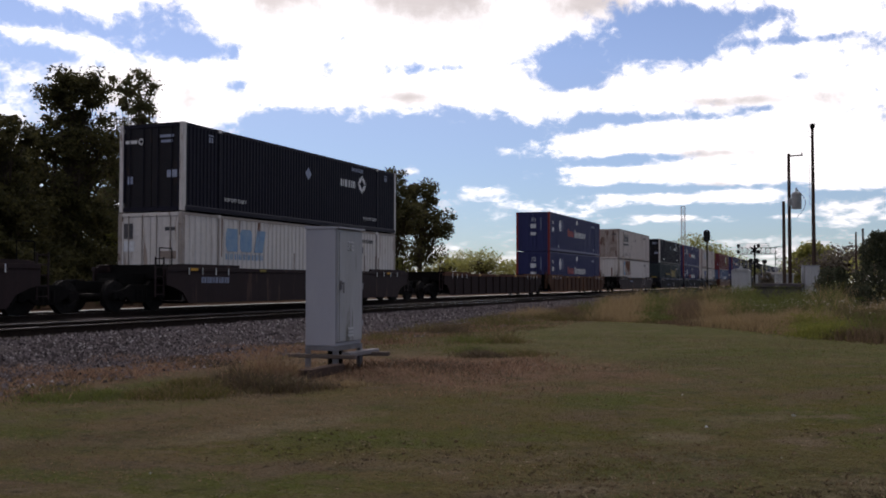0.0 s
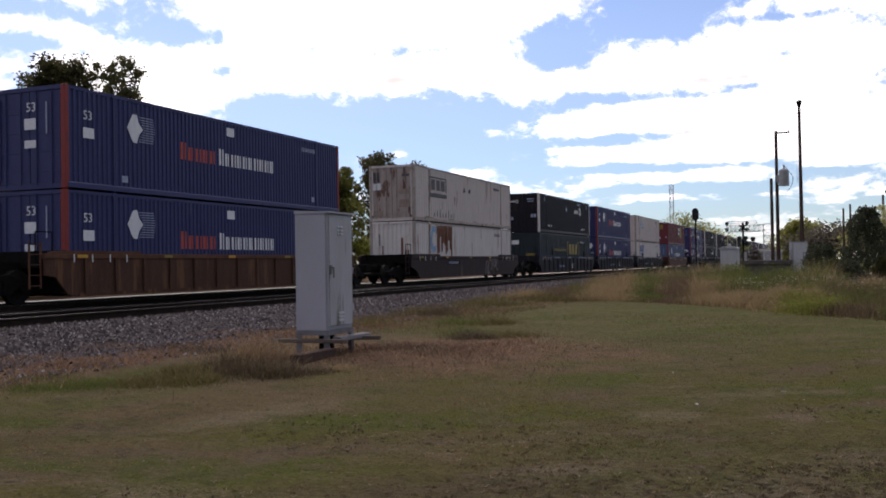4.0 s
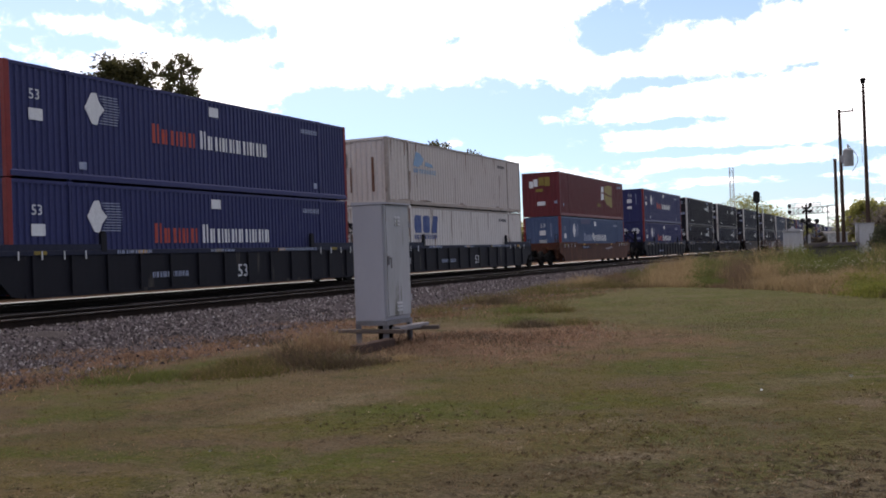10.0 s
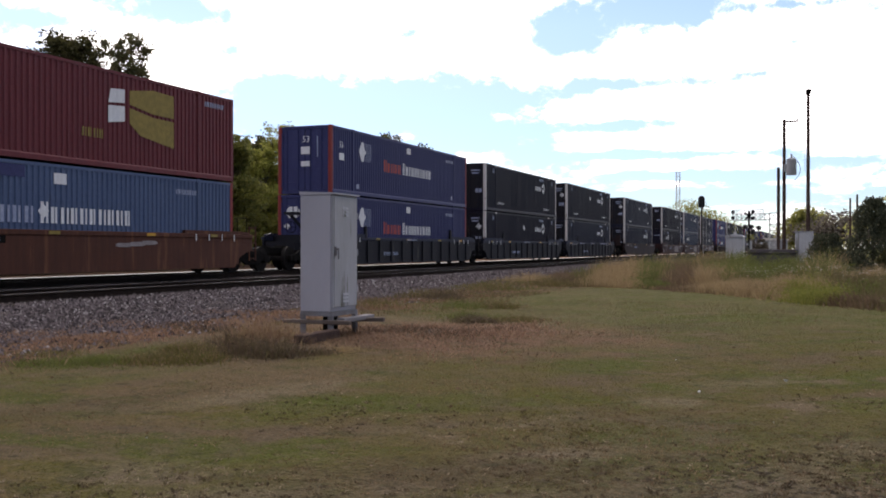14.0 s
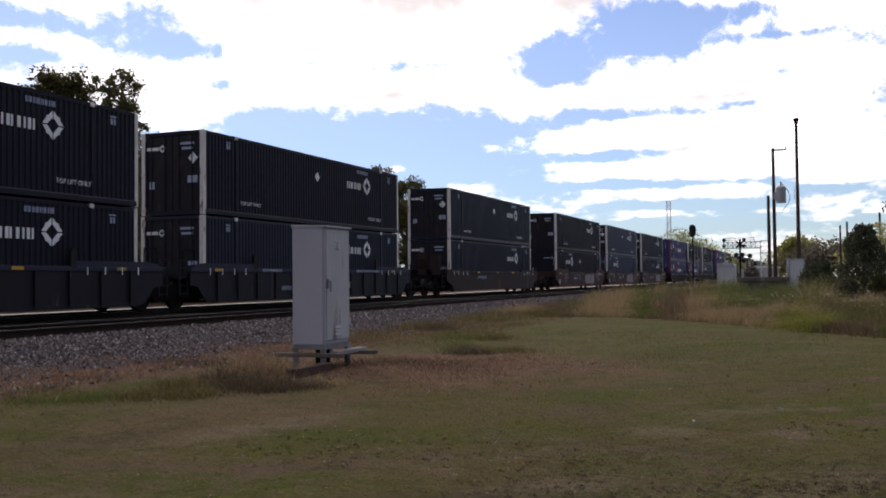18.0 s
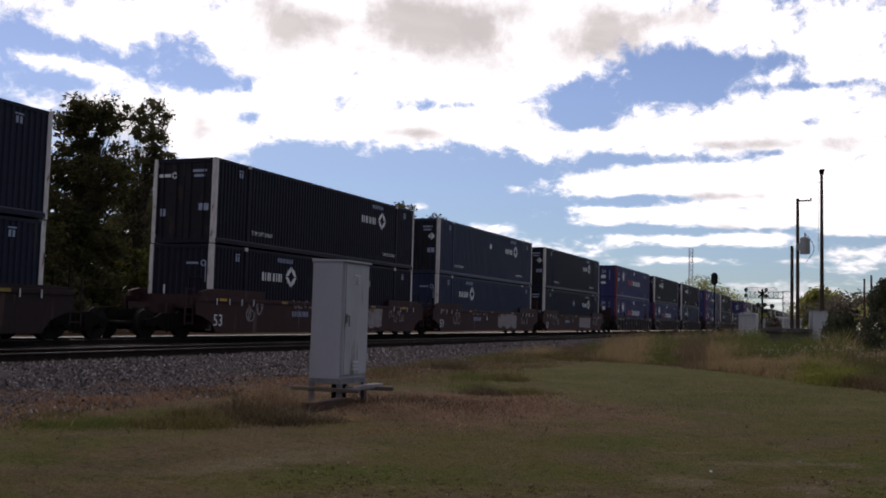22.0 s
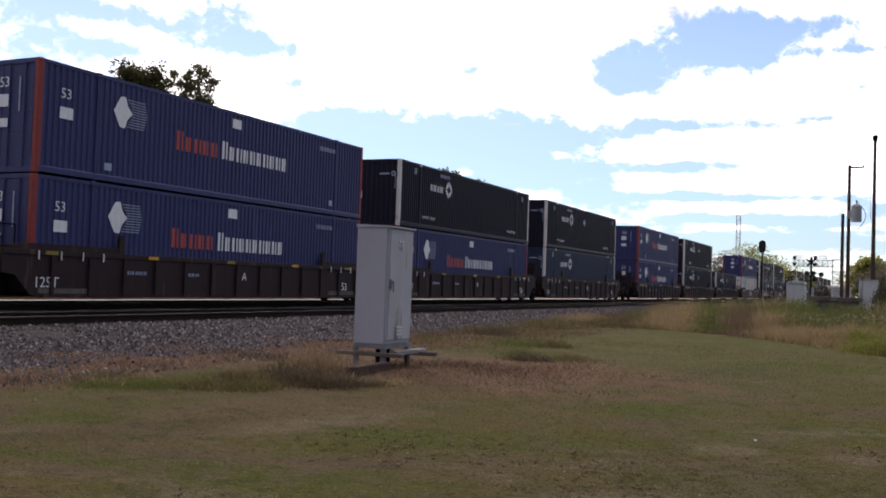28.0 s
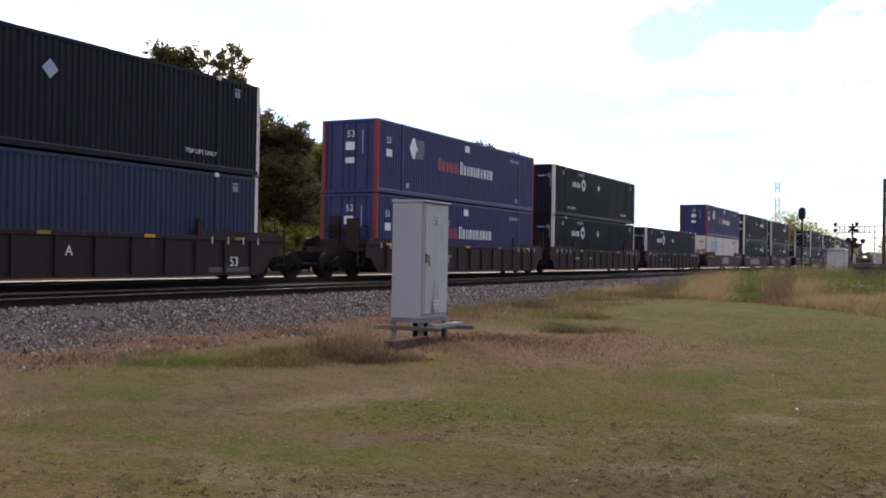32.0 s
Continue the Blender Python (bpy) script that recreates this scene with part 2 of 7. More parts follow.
def leafy(name, a, b, through_light=0.45, rough=0.6):
    """Leaves or blades, coloured piece by piece, that let some light through."""
    mt = bpy.data.materials.new(name)
    mt.use_nodes = True
    nt = mt.node_tree
    N, L = nt.nodes.new, nt.links.new
    bs, out = nt.nodes["Principled BSDF"], nt.nodes["Material Output"]
    bs.inputs["Roughness"].default_value, bs.inputs["Specular IOR Level"].default_value = rough, 0.12
    geo = N("ShaderNodeNewGeometry")
    x = N("ShaderNodeMix")
    x.data_type = "RGBA"
    x.inputs[6].default_value, x.inputs[7].default_value = (*a, 1), (*b, 1)
    L(geo.outputs["Random Per Island"], x.inputs[0])
    tr, mx = N("ShaderNodeBsdfTranslucent"), N("ShaderNodeMixShader")
    mx.inputs[0].default_value = through_light
    L(x.outputs[2], bs.inputs["Base Color"]), L(x.outputs[2], tr.inputs[0])
    L(bs.outputs[0], mx.inputs[1]), L(tr.outputs[0], mx.inputs[2]), L(mx.outputs[0], out.inputs[0])
    return mt


STREAK = (2.2, 2.2, 0.25)
SLATE_BLUE = surface("slate_blue_paint", (0.0194, 0.0282, 0.0616), (0.0246, 0.0352, 0.0722), 0.5, stretch=STREAK, third=(0.05, 0.045, 0.045), third_at=0.66)
NAVY = surface("navy_paint", (0.0128, 0.0142, 0.030), (0.0165, 0.0182, 0.037), 0.5, stretch=STREAK, third=(0.032, 0.03, 0.036), third_at=0.66, gloss=0.14)
BLACKISH = surface("black_navy_paint", (0.0122, 0.0108, 0.0200), (0.0160, 0.0142, 0.0255), 0.5, stretch=STREAK, third=(0.022, 0.021, 0.027), third_at=0.66, gloss=0.1)
BLUE = surface("blue_paint", (0.0315, 0.0350, 0.1120), (0.0390, 0.0430, 0.1280), 0.5, stretch=STREAK, third=(0.06, 0.07, 0.14), third_at=0.66)
PALE_BLUE = surface("faded_blue_paint", (0.0690, 0.1020, 0.1920), (0.0874, 0.1232, 0.2160), 0.55, stretch=STREAK, third=(0.07, 0.09, 0.16), third_at=0.64)
MAROON = surface("maroon_paint", (0.125, 0.024, 0.030), (0.155, 0.030, 0.036), 0.5, stretch=STREAK, third=(0.12, 0.03, 0.03), third_at=0.64)
WHITE_PAINT = surface("dirty_white_paint", (0.680, 0.630, 0.600), (0.590, 0.535, 0.500), 0.55, stretch=STREAK, third=(0.36, 0.28, 0.235), third_at=0.60, third_scale=1.4)
RUSTED_WHITE = surface("rusted_white_paint", (0.600, 0.535, 0.500), (0.520, 0.445, 0.410), 0.6, stretch=STREAK, third=(0.24, 0.15, 0.12), third_at=0.66, third_scale=1.5)
RUSTY_DOOR = surface("rust_stained_white_paint", (0.40, 0.34, 0.31), (0.30, 0.22, 0.19), 0.65, scale=2.0, stretch=(2.0, 2.0, 0.5), third=(0.12, 0.06, 0.045), third_at=0.53, third_scale=1.6)
GRIMY_EDGE = surface("grimy_white_edge", (0.38, 0.33, 0.30), (0.27, 0.22, 0.19), 0.7, scale=2.5, stretch=(1.5, 1.5, 1.5), third=(0.12, 0.075, 0.055), third_at=0.60, third_scale=1.3)
GREEN_PAINT = surface("dark_green_paint", (0.020, 0.0295, 0.037), (0.025, 0.036, 0.044), 0.5, stretch=STREAK, third=(0.05, 0.05, 0.05), third_at=0.66)
WHITE_MARK = surface("white_marking", (0.72, 0.72, 0.74), (0.6, 0.6, 0.62), 0.6, scale=6, stretch=(1, 2, 0.5))
PALE_MARK = surface("worn_pale_marking", (0.33, 0.36, 0.46), (0.22, 0.26, 0.40), 0.6, scale=5)
RED_MARK = surface("orange_red_marking", (0.45, 0.07, 0.04), (0.30, 0.06, 0.06), 0.6, scale=5)
YELLOW_MARK = surface("yellow_marking", (0.27, 0.20, 0.048), (0.19, 0.14, 0.036), 0.6, scale=5)
BLUE_MARK = surface("blue_marking", (0.035, 0.06, 0.20), (0.10, 0.14, 0.28), 0.6, scale=5)
SKY_MARK = surface("faded_sky_blue_marking", (0.17, 0.30, 0.48), (0.30, 0.40, 0.50), 0.6, scale=5)
BLACK_MARK = surface("black_marking", (0.05, 0.05, 0.06), (0.12, 0.11, 0.11), 0.6, scale=5)
RUST = surface("rust", (0.13, 0.06, 0.04), (0.24, 0.13, 0.09), 0.85, scale=8, stretch=(3, 3, 0.4))
GRIME = surface("grey_brown_grime", (0.26, 0.20, 0.17), (0.36, 0.29, 0.25), 0.85, scale=6, stretch=(3, 3, 0.5))
# End-face shade is put into this darker navy; the brown stains are rust.
SHADED_STAINED_DOOR = surface("shaded_stained_navy_door_paint", (0.0100, 0.0090, 0.0135), (0.0150, 0.0125, 0.0165), 0.7, scale=2.0, stretch=(2.0, 2.0, 0.6), third=(0.034, 0.021, 0.018), third_at=0.60, third_scale=1.8)
REFLECTOR = surface("amber_reflector", (0.55, 0.30, 0.04), (0.45, 0.22, 0.03), 0.35)
WHITE_POST = surface("white_post_paint", (0.66, 0.62, 0.60), (0.50, 0.45, 0.43), 0.55, scale=4, stretch=(3, 3, 0.8), third=(0.20, 0.13, 0.11), third_at=0.60, third_scale=2.2)
RED_POST = surface("red_post_paint", (0.240, 0.036, 0.032), (0.190, 0.032, 0.030), 0.55)
# Underframe and truck shade is put into these near-black colours of grimy steel.
STEEL_DARK = surface("shade_dark_grimy_steel", (0.0056, 0.0052, 0.0052), (0.0104, 0.0088, 0.0080), 0.85, 0.0, scale=6)
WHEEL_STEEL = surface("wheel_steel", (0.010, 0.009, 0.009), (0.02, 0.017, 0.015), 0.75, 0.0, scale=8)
CAR_BROWN = surface("brown_car_paint", (0.0205, 0.0108, 0.0118), (0.028, 0.0148, 0.0155), 0.7, stretch=STREAK, third=(0.062, 0.034, 0.028), third_at=0.60)
CAR_RUSTY = surface("rusty_brown_car_paint", (0.070, 0.037, 0.027), (0.092, 0.050, 0.034), 0.75, stretch=STREAK, third=(0.13, 0.065, 0.038), third_at=0.56)
BLUE_EDGE = surface("dull_blue_steel_edge", (0.0150, 0.0175, 0.036), (0.020, 0.023, 0.045), 0.65, stretch=STREAK)
CAR_DULL = surface("sooty_brown_car_paint", (0.030, 0.020, 0.020), (0.040, 0.026, 0.025), 0.75, stretch=STREAK, third=(0.06, 0.035, 0.03), third_at=0.62)
RUST_CHORD = surface("rusted_steel_edge", (0.125, 0.062, 0.040), (0.085, 0.044, 0.030), 0.8, scale=2.0, fine=30)
DUST = surface("grey_dusted_paint", (0.085, 0.075, 0.070), (0.14, 0.125, 0.115), 0.85, scale=4, stretch=(1, 1.2, 2))
CAR_RED = surface("oxide_red_car_paint", (0.035, 0.0135, 0.0135), (0.046, 0.0185, 0.0180), 0.7, stretch=STREAK, third=(0.08, 0.05, 0.045), third_at=0.6)
CAR_NAVY = surface("dark_blue_car_paint", (0.0078, 0.0075, 0.0122), (0.0112, 0.0107, 0.0160), 0.65, stretch=STREAK, third=(0.05, 0.045, 0.04), third_at=0.62)
CAR_YELLOW = surface("ochre_car_paint", (0.088, 0.030, 0.017), (0.056, 0.021, 0.014), 0.7, stretch=STREAK, third=(0.125, 0.050, 0.026), third_at=0.56)
RAIL_TOP = surface("polished_rail", (0.42, 0.40, 0.39), (0.35, 0.33, 0.32), 0.25, 0.9, fine=80)
RAIL_SIDE = surface("rusty_rail", (0.018, 0.013, 0.011), (0.03, 0.021, 0.017), 0.9, scale=5)
TIE_WOOD = surface("creosoted_wood", (0.05, 0.04, 0.033), (0.09, 0.075, 0.06), 0.9, stretch=(0.4, 4, 4), random_tint=0.25)
# Darkened below the stones' own tone: the shade in their gaps is coloured in.
BALLAST = surface("ballast_gravel", (0.070, 0.058, 0.058), (0.042, 0.035, 0.035), 0.95, scale=2.0, fine=22, bump=1.0, fine_amount=0.65)
STONE = leafy("ballast_stone", (0.018, 0.014, 0.0145), (0.200, 0.164, 0.163), 0.0, 0.9)
PALE_STONE = leafy("pale_ballast_chip", (0.20, 0.175, 0.17), (0.37, 0.335, 0.325), 0.0, 0.9)
GALV = surface("galvanised_grey_paint", (0.3588, 0.3519, 0.3922), (0.3120, 0.3060, 0.3445), 0.5, 0.0, scale=1.3, fine=25, stretch=(1, 1, 0.35), bump=0.05, fine_amount=0.08)
GALV_DOOR = surface("stained_grey_paint", (0.3708, 0.3700, 0.3978), (0.2678, 0.2700, 0.2652), 0.5, 0.0, scale=2.2, fine=25, stretch=(1.5, 1.5, 0.3), bump=0.05, third=(0.125, 0.12, 0.10), third_at=0.54, third_scale=1.8, fine_amount=0.1)
FRAME_STEEL = surface("weathered_angle_steel", (0.21, 0.205, 0.225), (0.13, 0.12, 0.12), 0.7, 0.1, scale=6)
TIMBER = surface("weathered_timber", (0.11, 0.085, 0.075), (0.17, 0.14, 0.12), 0.9, stretch=(0.5, 5, 5))
POLE_WOOD = surface("pole_wood", (0.055, 0.036, 0.030), (0.090, 0.062, 0.052), 0.9, stretch=(5, 5, 0.3))
CONCRETE = surface("grimy_concrete", (0.105, 0.092, 0.096), (0.075, 0.064, 0.066), 0.9, scale=1.5, third=(0.17, 0.155, 0.15), third_at=0.6)
PLANK_GREY = surface("silvered_plank", (0.25, 0.235, 0.245), (0.165, 0.15, 0.15), 0.85, stretch=(5, 0.5, 5))
ROAD_PALE = surface("pale_road", (0.660, 0.630, 0.580), (0.560, 0.530, 0.480), 0.9, scale=0.5)
LIGHT_GREY = surface("light_grey_metal", (0.336, 0.336, 0.344), (0.272, 0.272, 0.280), 0.55, 0.0)
GREY_LATTICE = surface("dull_galvanised_lattice", (0.52, 0.52, 0.53), (0.42, 0.42, 0.43), 0.55, 0.1)
TOWER_GREY = surface("pale_tower_paint", (0.55, 0.55, 0.57), (0.45, 0.45, 0.47), 0.6)
BLACK_METAL = surface("black_signal_paint", (0.012, 0.012, 0.013), (0.02, 0.02, 0.02), 0.6)
BARK = surface("bark", (0.06, 0.045, 0.035), (0.10, 0.08, 0.06), 0.95, stretch=(4, 4, 0.6), bump=0.6)
LEAF_DARK = leafy("dark_leaves", (0.042, 0.042, 0.019), (0.110, 0.101, 0.039), 0.5)
LEAF_SOFT = leafy("olive_green_leaves", (0.050, 0.051, 0.024), (0.125, 0.117, 0.050), 0.55)
LEAF_MID = leafy("green_leaves", (0.085, 0.095, 0.026), (0.220, 0.210, 0.055), 0.55)
LEAF_YELLOW = leafy("yellow_green_leaves", (0.150, 0.175, 0.034), (0.350, 0.330, 0.080), 0.6)
LEAF_RUSSET = leafy("russet_green_leaves", (0.125, 0.096, 0.056), (0.108, 0.124, 0.048), 0.55)
NEEDLES = leafy("juniper_foliage", (0.036, 0.043, 0.028), (0.100, 0.104, 0.062), 0.35)
BLADE_GREEN = leafy("lawn_blades", (0.052, 0.057, 0.011), (0.152, 0.132, 0.037), 0.5)
BLADE_DRY = leafy("dry_blades", (0.116, 0.076, 0.041), (0.275, 0.195, 0.118), 0.5)
GAP_BLADE = leafy("gap_dark_blades", (0.054, 0.040, 0.024), (0.112, 0.082, 0.050), 0.2, 0.9)
PALE_BLADE = leafy("pale_dead_blades", (0.19, 0.145, 0.092), (0.36, 0.285, 0.195), 0.3)
TUFT_DARK = leafy("dark_withered_blades", (0.040, 0.029, 0.019), (0.110, 0.078, 0.050), 0.35)
WEED_TAN = leafy("tan_weed_blades", (0.2106, 0.1449, 0.0747), (0.3510, 0.2637, 0.1449), 0.5)
WEED_GREEN = leafy("green_weed_blades", (0.0670, 0.0826, 0.0211), (0.1432, 0.1524, 0.0450), 0.5)
WEED_BRIGHT = leafy("bright_green_weed_leaves", (0.118, 0.130, 0.024), (0.215, 0.212, 0.050), 0.5)
WEED_BROWN = leafy("brown_weed_blades", (0.0954, 0.0664, 0.0412), (0.1919, 0.1329, 0.0824), 0.45)
SEED_WHITE = leafy("whitish_seed_heads", (0.34, 0.29, 0.23), (0.58, 0.53, 0.46), 0.5)
LITTER = leafy("fallen_leaves", (0.08, 0.055, 0.032), (0.20, 0.14, 0.085), 0.3)
LEAF_SUNNY = leafy("sunny_leaves", (0.190, 0.205, 0.055), (0.420, 0.390, 0.125), 0.65)
STRAW = leafy("reddish_straw", (0.1090, 0.0635, 0.0430), (0.3090, 0.1900, 0.1220), 0.4)
CONIFER = leafy("conifer_needles", (0.055, 0.070, 0.028), (0.125, 0.135, 0.052), 0.4)
DULL_WHITE = surface("dull_white_paint", (0.4800, 0.4800, 0.4920), (0.3960, 0.3840, 0.3840), 0.6, stretch=STREAK, third=(0.22, 0.21, 0.20), third_at=0.6)
LEAF_PALE = leafy("pale_thin_leaves", (0.300, 0.300, 0.140), (0.500, 0.480, 0.250), 0.7)
LEAF_GREY = leafy("grey_brown_twigs", (0.10, 0.085, 0.07), (0.20, 0.17, 0.13), 0.4)
WEED_OLIVE = leafy("olive_weed_blades", (0.0747, 0.0658, 0.0287), (0.1584, 0.1278, 0.0568), 0.45)
BLADE_BROWN = leafy("brown_blades", (0.052, 0.032, 0.018), (0.165, 0.105, 0.058), 0.4)


# ---- mesh helpers ----
def box_into(bm, x0, x1, y0, y1, z0, z1):
    v = [bm.verts.new((x, y, z)) for x in (x0, x1) for y in (y0, y1) for z in (z0, z1)]
    for f in ((0, 1, 3, 2), (4, 6, 7, 5), (0, 4, 5, 1), (2, 3, 7, 6), (0, 2, 6, 4), (1, 5, 7, 3)):
        bm.faces.new([v[i] for i in f])
    return v


def tube_into(bm, a, b, r0, r1=None, n=8, caps=True):
    """A tapered tube from a to b."""
    a, b = Vector(a), Vector(b)
    r1 = r0 if r1 is None else r1
    q = (b - a).to_track_quat("Z", "Y")
    rings = []
    for p, r in ((a, r0), (b, r1)):
        rings.append([bm.verts.new(p + q @ Vector((r * math.cos(2 * math.pi * i / n), r * math.sin(2 * math.pi * i / n), 0))) for i in range(n)])
    for i in range(n):
        bm.faces.new((rings[0][i], rings[0][(i + 1) % n], rings[1][(i + 1) % n], rings[1][i]))
    if caps:
        bm.faces.new(rings[0][::-1]), bm.faces.new(rings[1])


def prism_into(bm, outline, lo, hi, axis="x"):
    """A flat outline (pairs) drawn out along one axis from lo to hi."""
    def at(p, d):
        return {"x": (d, p[0], p[1]), "y": (p[0], d, p[1]), "z": (p[0], p[1], d)}[axis]
    a = [bm.verts.new(at(p, lo)) for p in outline]
    b = [bm.verts.new(at(p, hi)) for p in outline]
    n = len(outline)
    bm.faces.new(a[::-1]), bm.faces.new(b)
    for i in range(n):
        bm.faces.new((a[i], a[(i + 1) % n], b[(i + 1) % n], b[i]))


MESHES = {}


def mesh_of(key, fill, material, smooth=False, bevel=0.0):
    """The mesh under that key, built once."""
    full = (key, material.name)
    if full not in MESHES:
        bm = bmesh.new()
        fill(bm)
        if bevel:
            bmesh.ops.bevel(bm, geom=list(bm.edges), offset=bevel, segments=1, affect="EDGES", clamp_overlap=True)
        bmesh.ops.recalc_face_normals(bm, faces=bm.faces)
        me = bpy.data.meshes.new(str(key if isinstance(key, str) else key[0]))
        bm.to_mesh(me)
        bm.free()
        if smooth:
            me.polygons.foreach_set("use_smooth", [True] * len(me.polygons))
        me.materials.append(material)
        MESHES[full] = me
    return MESHES[full]


def part(name, me, parent, at=(0, 0, 0), turn=(0, 0, 0), label=""):
    ob = new(name, me)
    ob.parent = parent
    ob.location, ob.rotation_euler = at, [radians(a) for a in turn]
    if label:
        ob["label"] = label
    return ob


def thing(name, at, label, category, group="", turn=0.0, me=None, kind=""):
    ob = new(name, me)
    ob.location, ob.rotation_euler = at, (0, 0, radians(turn))
    return tagged(ob, label, category, group, kind)


def lettering(text, height):
    """A thin mesh of a word in the built-in font, in the y-z plane, facing +x."""
    key = ("letters", text, height)
    if key not in MESHES:
        cu = bpy.data.curves.new("letters", "FONT")
        cu.body, cu.size, cu.extrude, cu.resolution_u = text, height / 0.72, 0.003, 2
        ob = new("letters", cu)
        dg = bpy.context.evaluated_depsgraph_get()
        me = bpy.data.meshes.new_from_object(ob.evaluated_get(dg))
        bpy.data.objects.remove(ob)
        me.transform(Matrix(((0, 0, 1, 0), (1, 0, 0, 0), (0, 1, 0, 0), (0, 0, 0, 1))))
        me.materials.clear()
        MESHES[key] = me
    return MESHES[key]


def letters(text, height, material, parent, at, label=""):
    me = lettering(text, height)
    full = ("letters", text, height, material.name)
    if full not in MESHES:
        MESHES[full] = me.copy()
        MESHES[full].materials.append(material)
    return part("lettering", MESHES[full], parent, at, (0, 0, 0), label)


def sheet(name, verts, faces, material, smooth=False):
    me = bpy.data.meshes.new(name)
    me.from_pydata(verts, [], faces)
    me.materials.append(material)
    if smooth:
        me.polygons.foreach_set("use_smooth", [True] * len(me.polygons))
    return me


def soup(name, tris, material):
    """A mesh from an (n, k, 3) array of separate k-cornered faces."""
    n, k = tris.shape[:2]
    me = bpy.data.meshes.new(name)
    me.vertices.add(n * k)
    me.vertices.foreach_set("co", tris.reshape(-1).astype(np.float32))
    me.loops.add(n * k)
    me.loops.foreach_set("vertex_index", np.arange(n * k, dtype=np.int32))
    me.polygons.add(n)
    me.polygons.foreach_set("loop_start", np.arange(0, n * k, k, dtype=np.int32))
    me.polygons.foreach_set("loop_total", np.full(n, k, dtype=np.int32))
    me.update(calc_edges=True)
    me.materials.append(material)
    return me


def blade_mesh(name, five, material):
    """Blades of five corners each: two at the foot, two half way, one tip."""
    n = len(five)
    me = bpy.data.meshes.new(name)
    me.vertices.add(n * 5)
    me.vertices.foreach_set("co", five.reshape(-1).astype(np.float32))
    k = np.arange(n, dtype=np.int32)[:, None] * 5
    loops = (k + np.array([[0, 1, 2, 4, 4, 2, 3]], dtype=np.int32)).reshape(-1)
    me.loops.add(n * 7)
    me.loops.foreach_set("vertex_index", loops)
    me.polygons.add(n * 2)
    s = np.arange(n, dtype=np.int32) * 7
    me.polygons.foreach_set("loop_start", np.stack([s, s + 4], -1).reshape(-1))
    me.polygons.foreach_set("loop_total", np.tile(np.array([4, 3], dtype=np.int32), n))
    me.update(calc_edges=True)
    me.materials.append(material)
    return me


# ---- the ground ----
RAIL = 0.73             # height of the rail heads
FAR_TRACK, NEAR_TRACK = -20.765, -15.1


def smooth01(a, b, v):
    t = np.clip((v - a) / (b - a), 0, 1)
    return t * t * (3 - 2 * t)


def ground_z(x, y):
    """Lawn that rises a little towards the railway."""
    x, y = np.asarray(x, float), np.asarray(y, float)
    r = np.hypot(x, y)
    z = 0.25 * smooth01(5, 16, r) + 0.05 * smooth01(20, 34, r)
    z = z + 0.03 * np.sin(x * 0.55 + 1.3) * np.sin(y * 0.4) * smooth01(3, 9, r) * (1 - smooth01(60, 90, r))
    z = np.where(x < -24, 0.2 + 0.0 * x, z)
    return z


def build_ground():
    xs = np.concatenate([np.linspace(-1500, -120, 12), np.linspace(-100, -26, 20), np.linspace(-24, 24, 81), np.linspace(27, 100, 16), np.linspace(130, 1500, 10)])
    ys = np.concatenate([np.linspace(-900, -60, 12), np.linspace(-40, 0, 16), np.linspace(0.6, 60, 100), np.linspace(63, 140, 24), np.linspace(160, 2500, 14)])
    X, Y = np.meshgrid(xs, ys, indexing="ij")
    Z = ground_z(X, Y)
    n = len(ys)
    verts = np.stack([X, Y, Z], -1).reshape(-1, 3).tolist()
    faces = [(i * n + j, (i + 1) * n + j, (i + 1) * n + j + 1, i * n + j + 1) for i in range(len(xs) - 1) for j in range(n - 1)]
    me = sheet("ground", verts, faces, lawn_material(), True)
    tagged(new("ground", me), "mown lawn, green and tan, with bare brown patches", "ground", kind="structure")


# place, half sizes, turn, kind (pale, green, brown, reddish), strength
LAWN_PATCHES = [
    (-5.4, 8.4, 1.4, 0.32, 61, "p", 0.6), (-4.5, 5.5, 0.6, 0.40, 20, "p", 0.55), (-3.7, 5.2, 0.5, 0.3, 20, "p", 0.5), (-1.5, 9.6, 0.45, 0.3, 30, "p", 0.7), (-0.95, 10.9, 0.7, 0.28, 35, "p", 0.6), (-1.9, 7.1, 0.5, 0.22, 20, "p", 0.5),
    (-4.6, 8.0, 1.0, 0.5, 70, "g", 0.5), (-3.6, 8.7, 1.1, 0.45, 20, "g", 0.5), (-2.5, 11.3, 0.9, 0.32, 57, "g", 0.6), (-1.4, 19.3, 1.6, 1.3, 60, "g", 0.7), (-3.5, 4.3, 0.6, 0.25, 10, "g", 0.6), (-1.3, 10.4, 0.9, 0.4, 40, "g", 0.5),
]
LAWN_SPOTS = [
    (-2.8, 4.8, 1.2, 0.55, 15, "b", 0.85), (-2.4, 6.4, 1.1, 0.42, 20, "b", 0.7), (-1.5, 4.9, 1.0, 0.45, 20, "b", 0.8), (-0.7, 5.8, 1.0, 0.35, 25, "b", 0.4), (-5.7, 4.5, 0.9, 0.7, 30, "r", 0.6), (-0.8, 5.4, 0.4, 0.2, 20, "g", 0.6),
    (-1.8, 4.7, 0.4, 0.2, 15, "g", 0.6), (-3.2, 14.2, 1.2, 0.6, 60, "b", 0.5), (-2.6, 17.0, 1.4, 0.7, 60, "b", 0.4), (-6.6, 7.2, 1.2, 0.5, 60, "b", 0.5), (-7.6, 8.2, 1.2, 0.35, 60, "g", 0.6),
]
